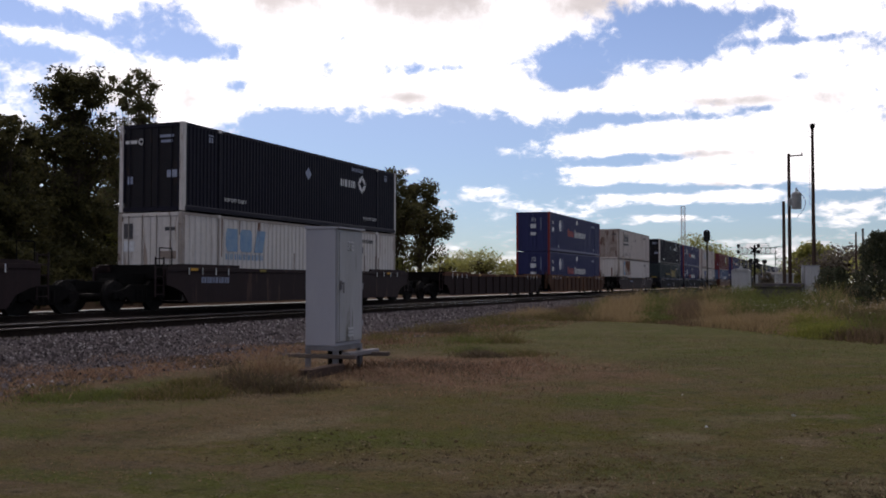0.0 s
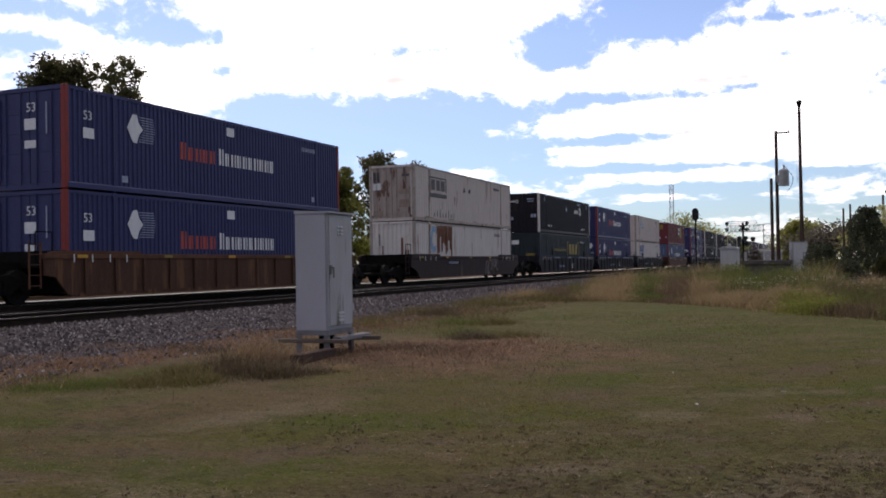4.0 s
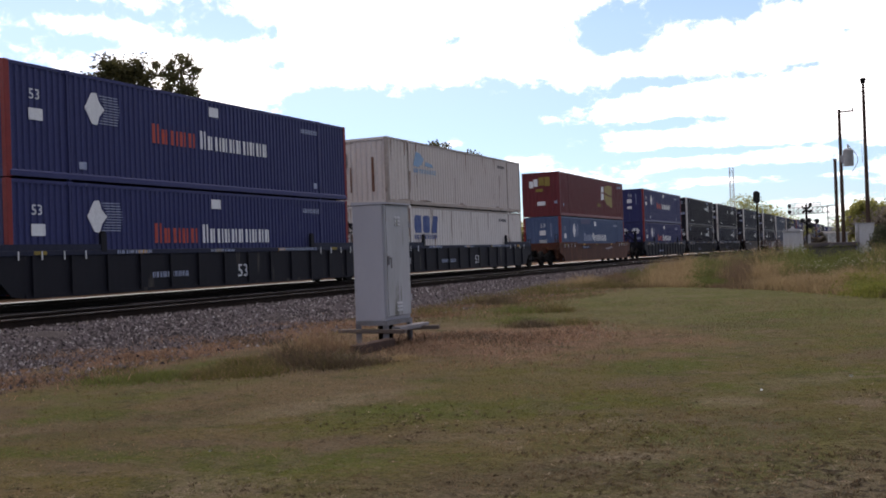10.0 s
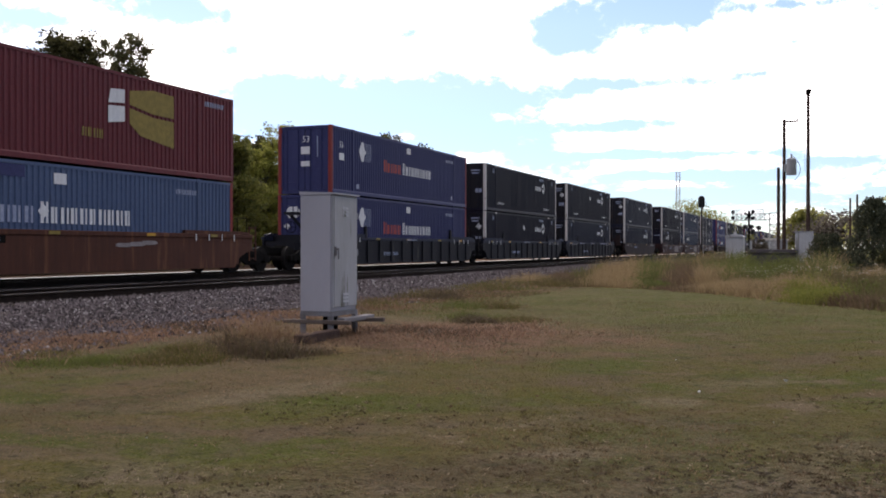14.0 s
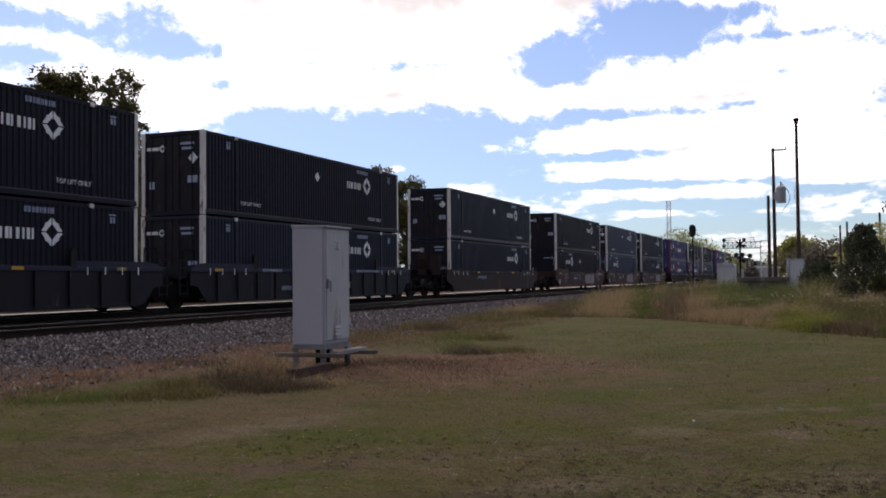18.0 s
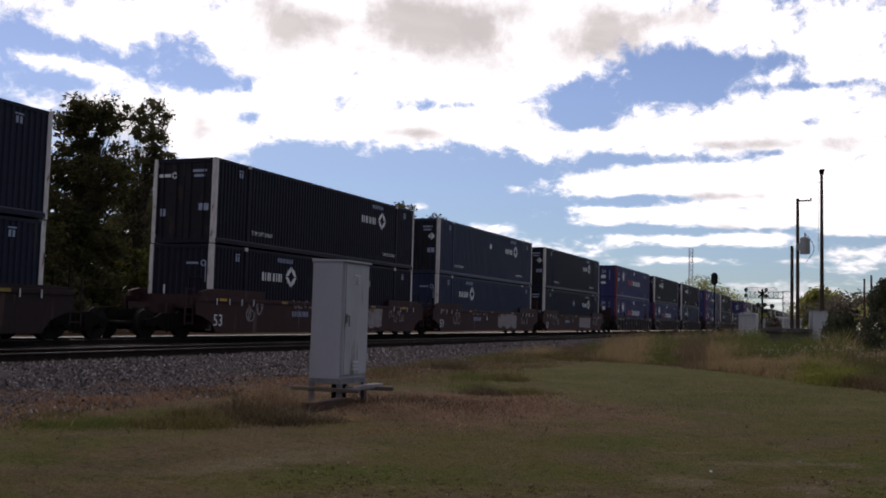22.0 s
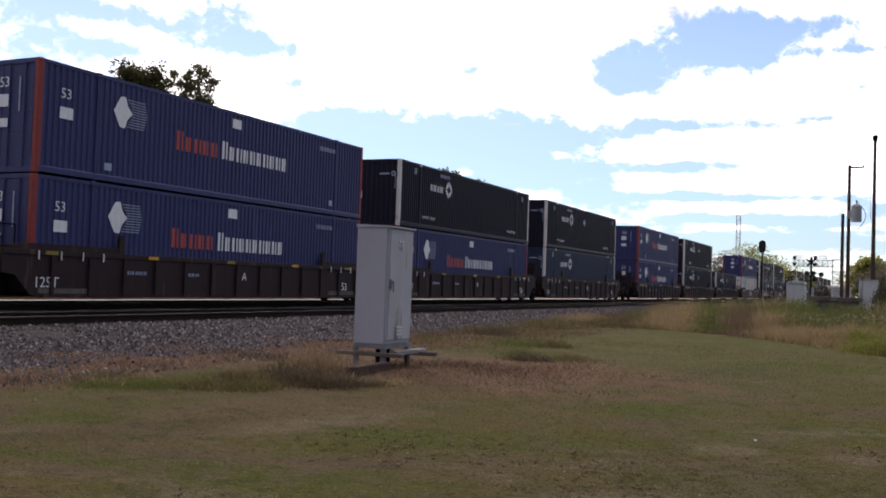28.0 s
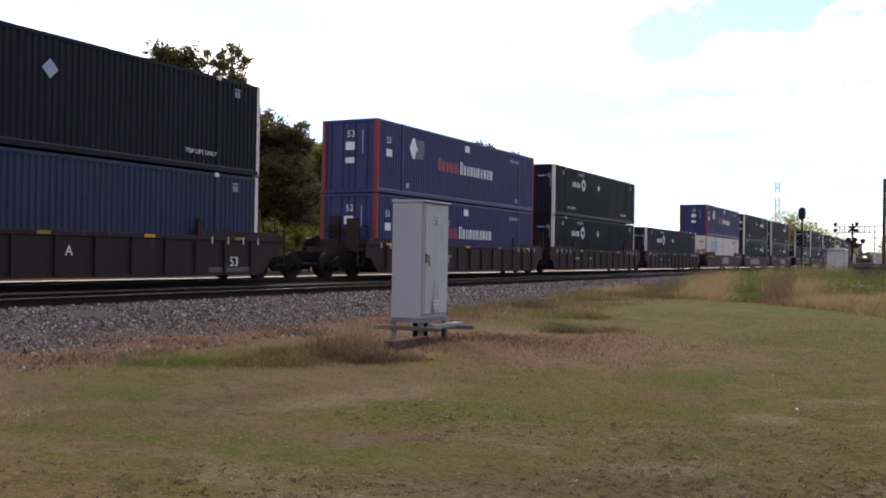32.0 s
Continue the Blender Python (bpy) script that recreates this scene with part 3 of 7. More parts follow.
PATCH_COLOURS = {"p": (0.185, 0.145, 0.098), "g": (0.068, 0.082, 0.012), "b": (0.074, 0.052, 0.031), "r": (0.150, 0.092, 0.055)}


def patch_weight(x, y, kind):
    """How much of one kind of patch there is at each place."""
    out = np.zeros_like(x)
    for px, py, long, wide, deg, k, w in LAWN_PATCHES + LAWN_SPOTS:
        if k == kind:
            ca, sa = math.cos(radians(deg)), math.sin(radians(deg))
            u, v = ((x - px) * ca + (y - py) * sa) / long, ((y - py) * ca - (x - px) * sa) / wide
            out += w * np.exp(-u * u - v * v)
    return out


def lawn_material():
    mt = bpy.data.materials.new("lawn_soil")
    mt.use_nodes = True
    nt = mt.node_tree
    N, L = nt.nodes.new, nt.links.new
    bs = nt.nodes["Principled BSDF"]
    bs.inputs["Roughness"].default_value, bs.inputs["Specular IOR Level"].default_value = 0.95, 0.05
    co = N("ShaderNodeTexCoord")

    def noise_of(s, d, seed=0.0):
        n = N("ShaderNodeTexNoise")
        n.inputs["Scale"].default_value, n.inputs["Detail"].default_value, n.inputs["Roughness"].default_value = s, d, 0.62
        mp = N("ShaderNodeMapping")
        mp.inputs["Location"].default_value = (seed, seed, seed)
        L(co.outputs["Object"], mp.inputs[0]), L(mp.outputs[0], n.inputs["Vector"])
        return n.outputs["Fac"]

    def rng(f, lo, hi):
        r = N("ShaderNodeMapRange")
        r.inputs[1].default_value, r.inputs[2].default_value = lo, hi
        L(f, r.inputs[0])
        return r.outputs[0]

    def mixc(f, a, b):
        x = N("ShaderNodeMix")
        x.data_type = "RGBA"
        L(f, x.inputs[0])
        for i, v in ((6, a), (7, b)):
            if isinstance(v, tuple):
                x.inputs[i].default_value = (*v, 1)
            else:
                L(v, x.inputs[i])
        return x.outputs[2]

    def madd(a, k, b=None):
        n = N("ShaderNodeMath")
        n.operation = "MULTIPLY_ADD"
        L(a, n.inputs[0])
        n.inputs[1].default_value = k
        if b is None:
            n.inputs[2].default_value = 0
        elif isinstance(b, (int, float)):
            n.inputs[2].default_value = b
        else:
            L(b, n.inputs[2])
        return n.outputs[0]

    sep = N("ShaderNodeSeparateXYZ")
    L(co.outputs["Object"], sep.inputs[0])
    flat = N("ShaderNodeCombineXYZ")
    L(sep.outputs[0], flat.inputs[0]), L(sep.outputs[1], flat.inputs[1])

    def away(x, y):
        n = N("ShaderNodeVectorMath")
        n.operation = "DISTANCE"
        L(flat.outputs[0], n.inputs[0])
        n.inputs[1].default_value = (x, y, 0)
        return n.outputs["Value"]

    # long patches that lie across the lawn, as the mower left them
    along, across = N("ShaderNodeVectorMath"), N("ShaderNodeVectorMath")
    for n, d in ((along, (0.60, 0.30, 0)), (across, (-0.45, 0.95, 0))):
        n.operation = "DOT_PRODUCT"
        L(co.outputs["Object"], n.inputs[0])
        n.inputs[1].default_value = d
    drawn = N("ShaderNodeCombineXYZ")
    L(along.outputs["Value"], drawn.inputs[0]), L(across.outputs["Value"], drawn.inputs[1])

    def long_noise(s, d, seed):
        n = N("ShaderNodeTexNoise")
        n.inputs["Scale"].default_value, n.inputs["Detail"].default_value, n.inputs["Roughness"].default_value = s, d, 0.6
        mp = N("ShaderNodeMapping")
        mp.inputs["Location"].default_value = (seed, seed * 0.6, 0)
        L(drawn.outputs[0], mp.inputs[0]), L(mp.outputs[0], n.inputs["Vector"])
        return n.outputs["Fac"]

    c = mixc(rng(madd(sep.outputs[0], -0.022, long_noise(0.42, 5, 3.0)), 0.52, 0.68), (0.086, 0.076, 0.016), (0.118, 0.084, 0.044))
    c = mixc(rng(long_noise(0.9, 6, 9.0), 0.52, 0.62), c, (0.105, 0.074, 0.045))
    c = mixc(rng(long_noise(0.7, 6, 23.0), 0.53, 0.63), c, (0.068, 0.076, 0.014))
    # the far part of the lawn is smoother and greener
    farther = mixc(rng(long_noise(0.6, 5, 77.0), 0.46, 0.66), (0.086, 0.088, 0.024), (0.122, 0.104, 0.044))
    farther = mixc(rng(long_noise(1.1, 6, 79.0), 0.54, 0.66), farther, (0.072, 0.082, 0.017))
    c = mixc(rng(madd(noise_of(0.5, 4, 31.0), 9.0, away(-1.0, 24.0)), 15.0, 10.5), c, farther)
    # fresher green stretches and paler, drier ones
    c = mixc(rng(madd(sep.outputs[0], 0.010, long_noise(0.85, 5, 61.0)), 0.53, 0.66), c, (0.073, 0.084, 0.014))
    c = mixc(rng(long_noise(1.3, 6, 67.0), 0.58, 0.68), c, (0.141, 0.106, 0.066))
    # thin, brown and clumpy where the ground is nearest
    near = rng(madd(noise_of(0.5, 5, 41.0), 5.0, away(2.6, 0.6)), 11.6, 9.0)
    bare = mixc(rng(long_noise(1.2, 6, 43.0), 0.44, 0.60), (0.110, 0.088, 0.054), (0.072, 0.074, 0.022))
    bare = mixc(rng(noise_of(9.0, 5, 47.0), 0.52, 0.57), bare, (0.031, 0.023, 0.015))
    bare = mixc(rng(noise_of(15.0, 4, 53.0), 0.58, 0.64), bare, (0.167, 0.130, 0.097))
    c = mixc(near, c, bare)
    # worn, green, brown and reddish patches
    ragged = noise_of(2.6, 5, 33.0)
    for x, y, long, wide, deg, kind, k in LAWN_PATCHES + LAWN_SPOTS:
        ca, sa = math.cos(radians(deg)), math.sin(radians(deg))
        terms = []
        for d in ((ca / long, sa / long, 0), (-sa / wide, ca / wide, 0)):
            n = N("ShaderNodeVectorMath")
            n.operation = "DOT_PRODUCT"
            L(flat.outputs[0], n.inputs[0])
            n.inputs[1].default_value = d
            s = N("ShaderNodeMath")
            s.operation = "SUBTRACT"
            L(n.outputs["Value"], s.inputs[0])
            s.inputs[1].default_value = d[0] * x + d[1] * y
            q = N("ShaderNodeMath")
            q.operation = "POWER"
            L(s.outputs[0], q.inputs[0])
            q.inputs[1].default_value = 2
            terms.append(q.outputs[0])
        total = N("ShaderNodeMath")
        L(terms[0], total.inputs[0]), L(terms[1], total.inputs[1])
        c = mixc(madd(rng(madd(ragged, 2.6, total.outputs[0]), 2.7, 1.3), k), c, PATCH_COLOURS[kind])
    # dry trodden earth about the cabinet
    c = mixc(rng(madd(noise_of(0.9, 5, 61.0), 4.0, away(-5.6, 14.0)), 5.6, 3.6), c, (0.165, 0.096, 0.062))
    # the dry verge along the ballast
    edge = madd(noise_of(0.8, 4, 2.0), 5.0, madd(sep.outputs[0], -1.0))
    c = mixc(rng(edge, 11.4, 12.8), c, (0.160, 0.090, 0.060))
    # mottling a metre to a hand across
    c = mixc(rng(noise_of(1.3, 5, 91.0), 0.55, 0.72), c, (0.118, 0.090, 0.053))
    c = mixc(rng(noise_of(1.9, 5, 95.0), 0.55, 0.72), c, (0.057, 0.055, 0.017))
    c = mixc(rng(noise_of(5.5, 6, 4.0), 0.55, 0.80), c, (0.031, 0.029, 0.014))
    c = mixc(rng(noise_of(7.5, 6, 14.0), 0.57, 0.82), c, (0.149, 0.118, 0.074))
    bs_col = mixc(rng(noise_of(38, 4, 6.0), 0.42, 0.80), c, (0.028, 0.025, 0.011))
    bs_col = mixc(rng(noise_of(28, 4, 16.0), 0.57, 0.80), bs_col, (0.153, 0.123, 0.074))
    L(bs_col, bs.inputs["Base Color"])
    bp = N("ShaderNodeBump")
    bp.inputs["Strength"].default_value, bp.inputs["Distance"].default_value = 1.0, 0.08
    L(noise_of(16, 5, 1.0), bp.inputs["Height"])
    L(bp.outputs[0], bs.inputs["Normal"])
    return mt


def build_trackbed():
    rng = np.random.default_rng(5)
    prof = [(-25.2, 0.12), (-24.2, 0.40), (-23.2, 0.55), (-22.4, 0.56), (-20.8, 0.555), (-19.0, 0.55), (-17.8, 0.50), (-16.9, 0.55), (-15.1, 0.555), (-13.7, 0.55), (-13.1, 0.50), (-12.4, 0.34), (-11.7, 0.16), (-11.2, 0.02)]
    ys = np.concatenate([np.linspace(-700, -20, 8), np.linspace(-10, 70, 161), np.linspace(75, 200, 30), np.linspace(230, 1500, 12)])
    verts, faces = [], []
    for y in ys:
        for x, z in prof:
            inner = -10 <= y <= 200
            verts.append((x + (rng.normal(0, 0.07) if inner and x > -13.5 else 0), y, z + (rng.normal(0, 0.018) if inner else 0)))
    m = len(prof)
    for i in range(len(ys) - 1):
        for j in range(m - 1):
            faces.append((i * m + j, i * m + j + 1, (i + 1) * m + j + 1, (i + 1) * m + j))
    tagged(new("trackbed", sheet("trackbed", verts, faces, BALLAST, True)), "grey crushed-stone railway ballast with sloping shoulder", "ballast", kind="structure")
    # loose stones on the shoulder that faces the lawn
    n = 105000
    y = 3 + 67 * rng.random(n) ** 1.6
    x = -13.9 + 2.9 * rng.random(n) ** 0.8
    x = np.where(rng.random(n) < 0.12, -13.6 - 3.0 * rng.random(n), x)
    x = np.where(rng.random(n) < 0.07, -11.3 + 2.0 * rng.random(n) ** 2.2, x)
    z = np.interp(x, [p[0] for p in prof], [p[1] for p in prof])
    z = np.maximum(z, ground_z(x, y)) + 0.012
    s = (0.014 + 0.026 * rng.random(n) ** 2.0) * (1 + y / 50)
    base = np.array([(1, 0, 0), (-0.5, 0.87, 0), (-0.5, -0.87, 0), (0, 0, 0.9)])
    jit = base[None] * s[:, None, None] * (0.65 + 0.7 * rng.random((n, 4, 3)))
    a = rng.random(n) * 6.28
    ca, sa = np.cos(a)[:, None], np.sin(a)[:, None]
    px, py = jit[..., 0] * ca - jit[..., 1] * sa, jit[..., 0] * sa + jit[..., 1] * ca
    pts = np.stack([px + x[:, None], py + y[:, None], jit[..., 2] + z[:, None]], -1)
    pale = rng.random(n) < 0.10
    for sel, mt, lab in ((~pale, STONE, "loose grey ballast stones on the shoulder"), (pale, PALE_STONE, "pale chips among the grey ballast stones")):
        tris = pts[sel][:, [[0, 1, 3], [1, 2, 3], [2, 0, 3]]].reshape(-1, 3, 3)
        tagged(new("ballast_stones", soup("ballast_stones", tris, mt)), lab, "stones", kind="stuff")


def rail_profile():
    return [(-0.07, -0.18), (0.07, -0.18), (0.07, -0.165), (0.012, -0.14), (0.010, -0.05), (0.036, -0.035), (0.036, -0.004), (-0.036, -0.004), (-0.036, -0.035), (-0.010, -0.05), (-0.012, -0.14), (-0.07, -0.165)]


def build_track(cx, shine, label, near):
    tr = thing("railway_track", (cx, 0, RAIL), label, "track")
    for side in (-0.7525, 0.7525):
        rail = part("rail", mesh_of("rail", lambda bm: prism_into(bm, rail_profile(), -700, 1500, "y"), RAIL_SIDE), tr, (side, 0, 0))
        part("rail_head", mesh_of("rail_head", lambda bm: box_into(bm, -0.034, 0.034, -700, 1500, -0.004, 0.0), shine), rail)

    def tie(bm):
        box_into(bm, -1.3, 1.3, -0.115, 0.115, -0.34, -0.165)
    rng = random.Random(3 if near else 4)
    me = mesh_of("tie", tie, TIE_WOOD, bevel=0.012)
    count = 150 if near else 40
    for i in range(count):
        part("tie", me, tr, (rng.uniform(-0.04, 0.04), 2 + i * 0.52, rng.uniform(-0.006, 0.006)), (0, 0, rng.uniform(-1, 1)))
    rest = bmesh.new()
    for i in range(700):
        y = 2 + count * 0.52 + i * 0.52
        box_into(rest, -1.3, 1.3, y - 0.115, y + 0.115, -0.30, -0.165)
    for i in range(60):
        box_into(rest, -1.3, 1.3, 1.5 - i * 0.52 - 0.115, 1.5 - i * 0.52 + 0.115, -0.30, -0.165)
    me2 = bpy.data.meshes.new("ties")
    rest.to_mesh(me2), rest.free()
    me2.materials.append(TIE_WOOD)
    tagged(part("tie_row", me2, tr), kind="stuff")
    # tie plates and spikes under the rail that is seen
    def plate(bm):
        box_into(bm, -0.17, 0.17, -0.09, 0.09, -0.178, -0.168)
        for sx in (-0.1, 0.1):
            box_into(bm, sx - 0.012, sx + 0.012, -0.05, -0.02, -0.168, -0.13)
            box_into(bm, sx - 0.012, sx + 0.012, 0.02, 0.05, -0.168, -0.13)
    if near:
        pm = mesh_of("tie_plate", plate, RAIL_SIDE)
        for i in range(60):
            part("tie_plate", pm, tr, (0.7525, 6 + i * 0.52, 0))


# ---- the train ----
LENGTH, HALF, TALL = 16.154, 1.295, 2.896
SPEED = 11.85
WHEEL_R = 0.46


def corrugated(y0, y1, z0, z1, pitch, depth, inward=0.05):
    """A pressed steel wall in the y-z plane; its outer face is at x = 0."""
    def fill(bm):
        n = max(1, round((y1 - y0) / pitch))
        p = (y1 - y0) / n
        line = []
        for i in range(n):
            a = y0 + i * p
            line += [(a, 0.0), (a + 0.34 * p, 0.0), (a + 0.5 * p, -depth), (a + 0.84 * p, -depth)]
        line.append((y1, 0.0))
        lo = [bm.verts.new((x, y, z0)) for y, x in line]
        hi = [bm.verts.new((x, y, z1)) for y, x in line]
        for i in range(len(line) - 1):
            bm.faces.new((lo[i], lo[i + 1], hi[i + 1], hi[i]))
        back = [bm.verts.new(c) for c in ((-inward, y0, z0), (-inward, y1, z0), (-inward, y1, z1), (-inward, y0, z1))]
        bm.faces.new(back[::-1])
        bm.faces.new([hi[0]] + hi[1:] + [back[2], back[3]])
        bm.faces.new([back[0], back[1]] + lo[::-1])
        bm.faces.new((lo[0], hi[0], back[3], back[0])), bm.faces.new((lo[-1], back[1], back[2], hi[-1]))
    return fill


def flat_mark(name, material, parent, x, yc, zc, w, h, label=""):
    return part(name, mesh_of(("flat_mark", round(w, 3), round(h, 3)), lambda bm: box_into(bm, 0, 0.006, -w / 2, w / 2, -h / 2, h / 2), material), parent, (x, yc, zc), (0, 0, 0), label)


def shape_mark(name, key, outlines, material, parent, at, label="", turn=(0, 0, 0)):
    """Flat shapes (outlines in y, z) painted on a wall that faces +x."""
    def fill(bm):
        for o in outlines:
            prism_into(bm, o, 0, 0.006, "x")
    ob = part(name, mesh_of(key, fill, material), parent, at, turn, label)
    return tagged(ob, kind="stuff") if name in ("stencil", "emblem_hatch", "emblem_word", "painted_scrawl") else ob


def blocks(y0, y1, h, n, tall_first=False, lean=0.0):
    """The bars that stand in for a painted word of n letters: a thick and a thin stroke for each."""
    out = []
    p = (y1 - y0) / n
    for i in range(n):
        a, hh = y0 + i * p, h * (1.3 if tall_first and i == 0 else 1.0)
        w = (0.72, 0.60, 0.78, 0.66)[i % 4] * p
        for b, s in ((a, 0.31 * p), (a + w - 0.19 * p, 0.19 * p)):
            out.append([(b, 0), (b + s, 0), (b + s, hh), (b, hh)])
    return out


def diamond(r):
    return [(-r, 0), (0, -r), (r, 0), (0, r)]


def diamond_ring(r, w):
    """Four corner pieces of a diamond frame with rounded lobes between."""
    out = []
    for i in range(4):
        a, b = math.pi / 2 * i, math.pi / 2 * (i + 1)
        p, q = (r * math.cos(a), r * math.sin(a)), (r * math.cos(b), r * math.sin(b))
        pi, qi = (p[0] * (1 - w / r), p[1] * (1 - w / r)), (q[0] * (1 - w / r), q[1] * (1 - w / r))
        t0, t1 = 0.06, 0.94
        L2 = lambda s, e, t: (s[0] + (e[0] - s[0]) * t, s[1] + (e[1] - s[1]) * t)
        out.append([L2(p, q, t0), L2(p, q, t1), L2(qi, pi, 1 - t1), L2(qi, pi, 1 - t0)])
        m = L2(p, q, 0.5)
        k = 1.16
        out.append([L2(p, q, 0.36), (m[0] * k, m[1] * k), L2(p, q, 0.64)])
    return out


def container(u, level, paint, style, logo="rear", pitch=0.2, end="doors", post=None, lift=0.0):
    words = {
        "navy": "dark navy corrugated container with white corner posts",
        "blue": "blue corrugated container with red corner posts",
        "white": "dirty white corrugated container with rust streaks",
        "green": "dark green corrugated container with yellow marks",
        "maroon": "maroon corrugated container with worn yellow emblem",
    }
    where = ", stacked on top" if level else ", low in a car"
    c = thing("shipping_container", (FAR_TRACK, u, RAIL + 0.262 + lift + (TALL + 0.032) * level), words[style] + where, "container", "double-stacked containers")
    post = post or (GRIMY_EDGE if style == "white" else paint)
    rail = GRIMY_EDGE if style == "white" else paint
    dark = BLACKISH if style == "navy" else paint
    for sx in (1, -1):
        rot = (0, 0, 0) if sx == 1 else (0, 0, 180)
        if sx == 1:
            for y0, y1 in ((0.16, 1.925), (2.055, 14.095), (14.225, LENGTH - 0.16)):
                part("side_panel", mesh_of(("side_panel", y0, pitch), corrugated(0, y1 - y0, 0.17, TALL - 0.10, pitch, 0.036), paint), c, (HALF - 0.012, y0, 0))
        else:
            part("side_panel", mesh_of(("far_side_panel", pitch), corrugated(-LENGTH + 0.16, -0.16, 0.17, TALL - 0.10, 0.6, 0.036), paint), c, (-HALF + 0.012, 0, 0), rot)
        part("top_rail", mesh_of("top_rail", lambda bm: box_into(bm, -0.05, 0, 0.1, LENGTH - 0.1, TALL - 0.10, TALL - 0.012), rail), c, (HALF - 0.004, 0, 0) if sx == 1 else (-HALF + 0.054, 0, 0))
        part("bottom_rail", mesh_of(("bottom_rail", sx), lambda bm: prism_into(bm, [(-0.09 * sx, 0.03), (0, 0.03), (0, 0.16), (-0.03 * sx, 0.20), (-0.09 * sx, 0.20)], 0.1, LENGTH - 0.1, "y"), rail), c, (sx * (HALF + 0.012), 0, 0))
        for y in (0, LENGTH - 0.16):
            part("corner_post", mesh_of("corner_post", lambda bm: box_into(bm, -0.16, 0, 0, 0.16, 0.0, TALL), post, bevel=0.012), c, (HALF if sx == 1 else -HALF + 0.16, y, 0), (0, 0, 0), "white corner post" if post is WHITE_POST else ("red corner post" if post is RED_POST else ""))
        for y in (1.93, 14.10):
            p = part("lifting_post", mesh_of("lifting_post", lambda bm: box_into(bm, -0.10, 0, 0.025, 0.095, 0.0, TALL - 0.02), rail), c, (HALF + 0.004 if sx == 1 else -HALF + 0.096, y, 0))
            if sx == 1:
                part("corner_casting", mesh_of("corner_casting", lambda bm: box_into(bm, -0.10, 0.012, -0.03, 0.15, TALL - 0.12, TALL + 0.004), post if style == "navy" else paint, bevel=0.01), p)
    part("roof", mesh_of("roof", lambda bm: box_into(bm, -HALF + 0.05, HALF - 0.05, 0.05, LENGTH - 0.05, TALL - 0.06, TALL - 0.02), dark), c)
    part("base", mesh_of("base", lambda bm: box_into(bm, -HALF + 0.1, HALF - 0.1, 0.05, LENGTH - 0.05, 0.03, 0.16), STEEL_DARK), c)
    part("rear_wall", mesh_of("rear_wall", lambda bm: box_into(bm, -HALF + 0.16, HALF - 0.16, -0.08, -0.02, 0.05, TALL - 0.02), paint), c, (0, LENGTH, 0))
    part("end_header", mesh_of("end_header", lambda bm: box_into(bm, -HALF + 0.16, HALF - 0.16, 0.01, 0.12, TALL - 0.12, TALL - 0.005), paint), c)
    part("end_sill", mesh_of("end_sill", lambda bm: box_into(bm, -HALF + 0.16, HALF - 0.16, 0.01, 0.12, 0.01, 0.16), paint), c)
    if end == "doors":
        for sx in (-1, 1):
            door = part("door", mesh_of("door", lambda bm: [box_into(bm, -0.55, 0.55, 0.04, 0.08, 0.17, TALL - 0.13)] + [box_into(bm, -0.5, 0.5, 0.028, 0.04, z, z + 0.09) for z in (0.5, 1.05, 1.6, 2.15)], RUSTY_DOOR if logo == "black" else SHADED_STAINED_DOOR if style == "navy" else paint), c, (sx * 0.565, 0, 0))
            for k in (-0.3, 0.25):
                part("lock_rod", mesh_of("lock_rod", lambda bm: tube_into(bm, (0, 0.012, 0.1), (0, 0.012, TALL - 0.08), 0.018, n=6), GRIMY_EDGE if style == "white" else paint), door, (k, 0, 0))
            part("hinge", mesh_of("hinge", lambda bm: [box_into(bm, -0.03, 0.03, 0.0, 0.04, 0.3, 2.6)], paint), door, (sx * 0.53, 0, 0))
    else:
        part("end_wall", mesh_of("end_wall", lambda bm: corrugated(-HALF + 0.16, HALF - 0.16, 0.16, TALL - 0.12, 0.26, 0.03)(bm), paint), c, (0, 0.03, 0), (0, 0, -90))
    X = HALF - 0.010
    E = 0.022        # end marks

    def end_mark(material, xc, zc, w, h, name="placard"):
        part(name, mesh_of(("end_mark", round(w, 3), round(h, 3)), lambda bm: box_into(bm, -w / 2, w / 2, -0.006, 0, -h / 2, h / 2), material), c, (xc, E, zc))

    if style == "navy":
        y0 = 10.65 if logo == "rear" else 3.05
        shape_mark("emblem_word", "emblem_word", blocks(0, 1.45, 0.30, 4), WHITE_MARK, c, (X, y0, 1.80))
        shape_mark("emblem", "emblem_ring", diamond_ring(0.42, 0.19), WHITE_MARK, c, (X, y0 + 1.98, 2.02), "white diamond-shaped emblem")
        shape_mark("stencil", "stencil", blocks(0, 1.1, 0.16, 8), PALE_MARK, c, (X, y0 + 1.0, 2.52))
        letters("TOP LIFT ONLY", 0.14, WHITE_MARK, c, (X, 2.25, 0.46))
        letters("TOP LIFT ONLY", 0.14, WHITE_MARK, c, (X, 12.75, 0.46))
        for y in (1.35, 14.9):
            shape_mark("stencil", "short_bars", [[(0, 0), (0.28, 0), (0.28, 0.04), (0, 0.04)], [(0.03, -0.22), (0.11, -0.22), (0.11, -0.04), (0.03, -0.04)], [(0.16, -0.22), (0.24, -0.22), (0.24, -0.04), (0.16, -0.04)]], PALE_MARK, c, (X, y, 2.6))
        kind_of = int(u + 0.151) + level
        if kind_of % 3:
            shape_mark("placard", "placard", [diamond(0.25)], WHITE_MARK if kind_of % 2 else PALE_MARK, c, (X, 7.95, 2.02), "white diamond placard")
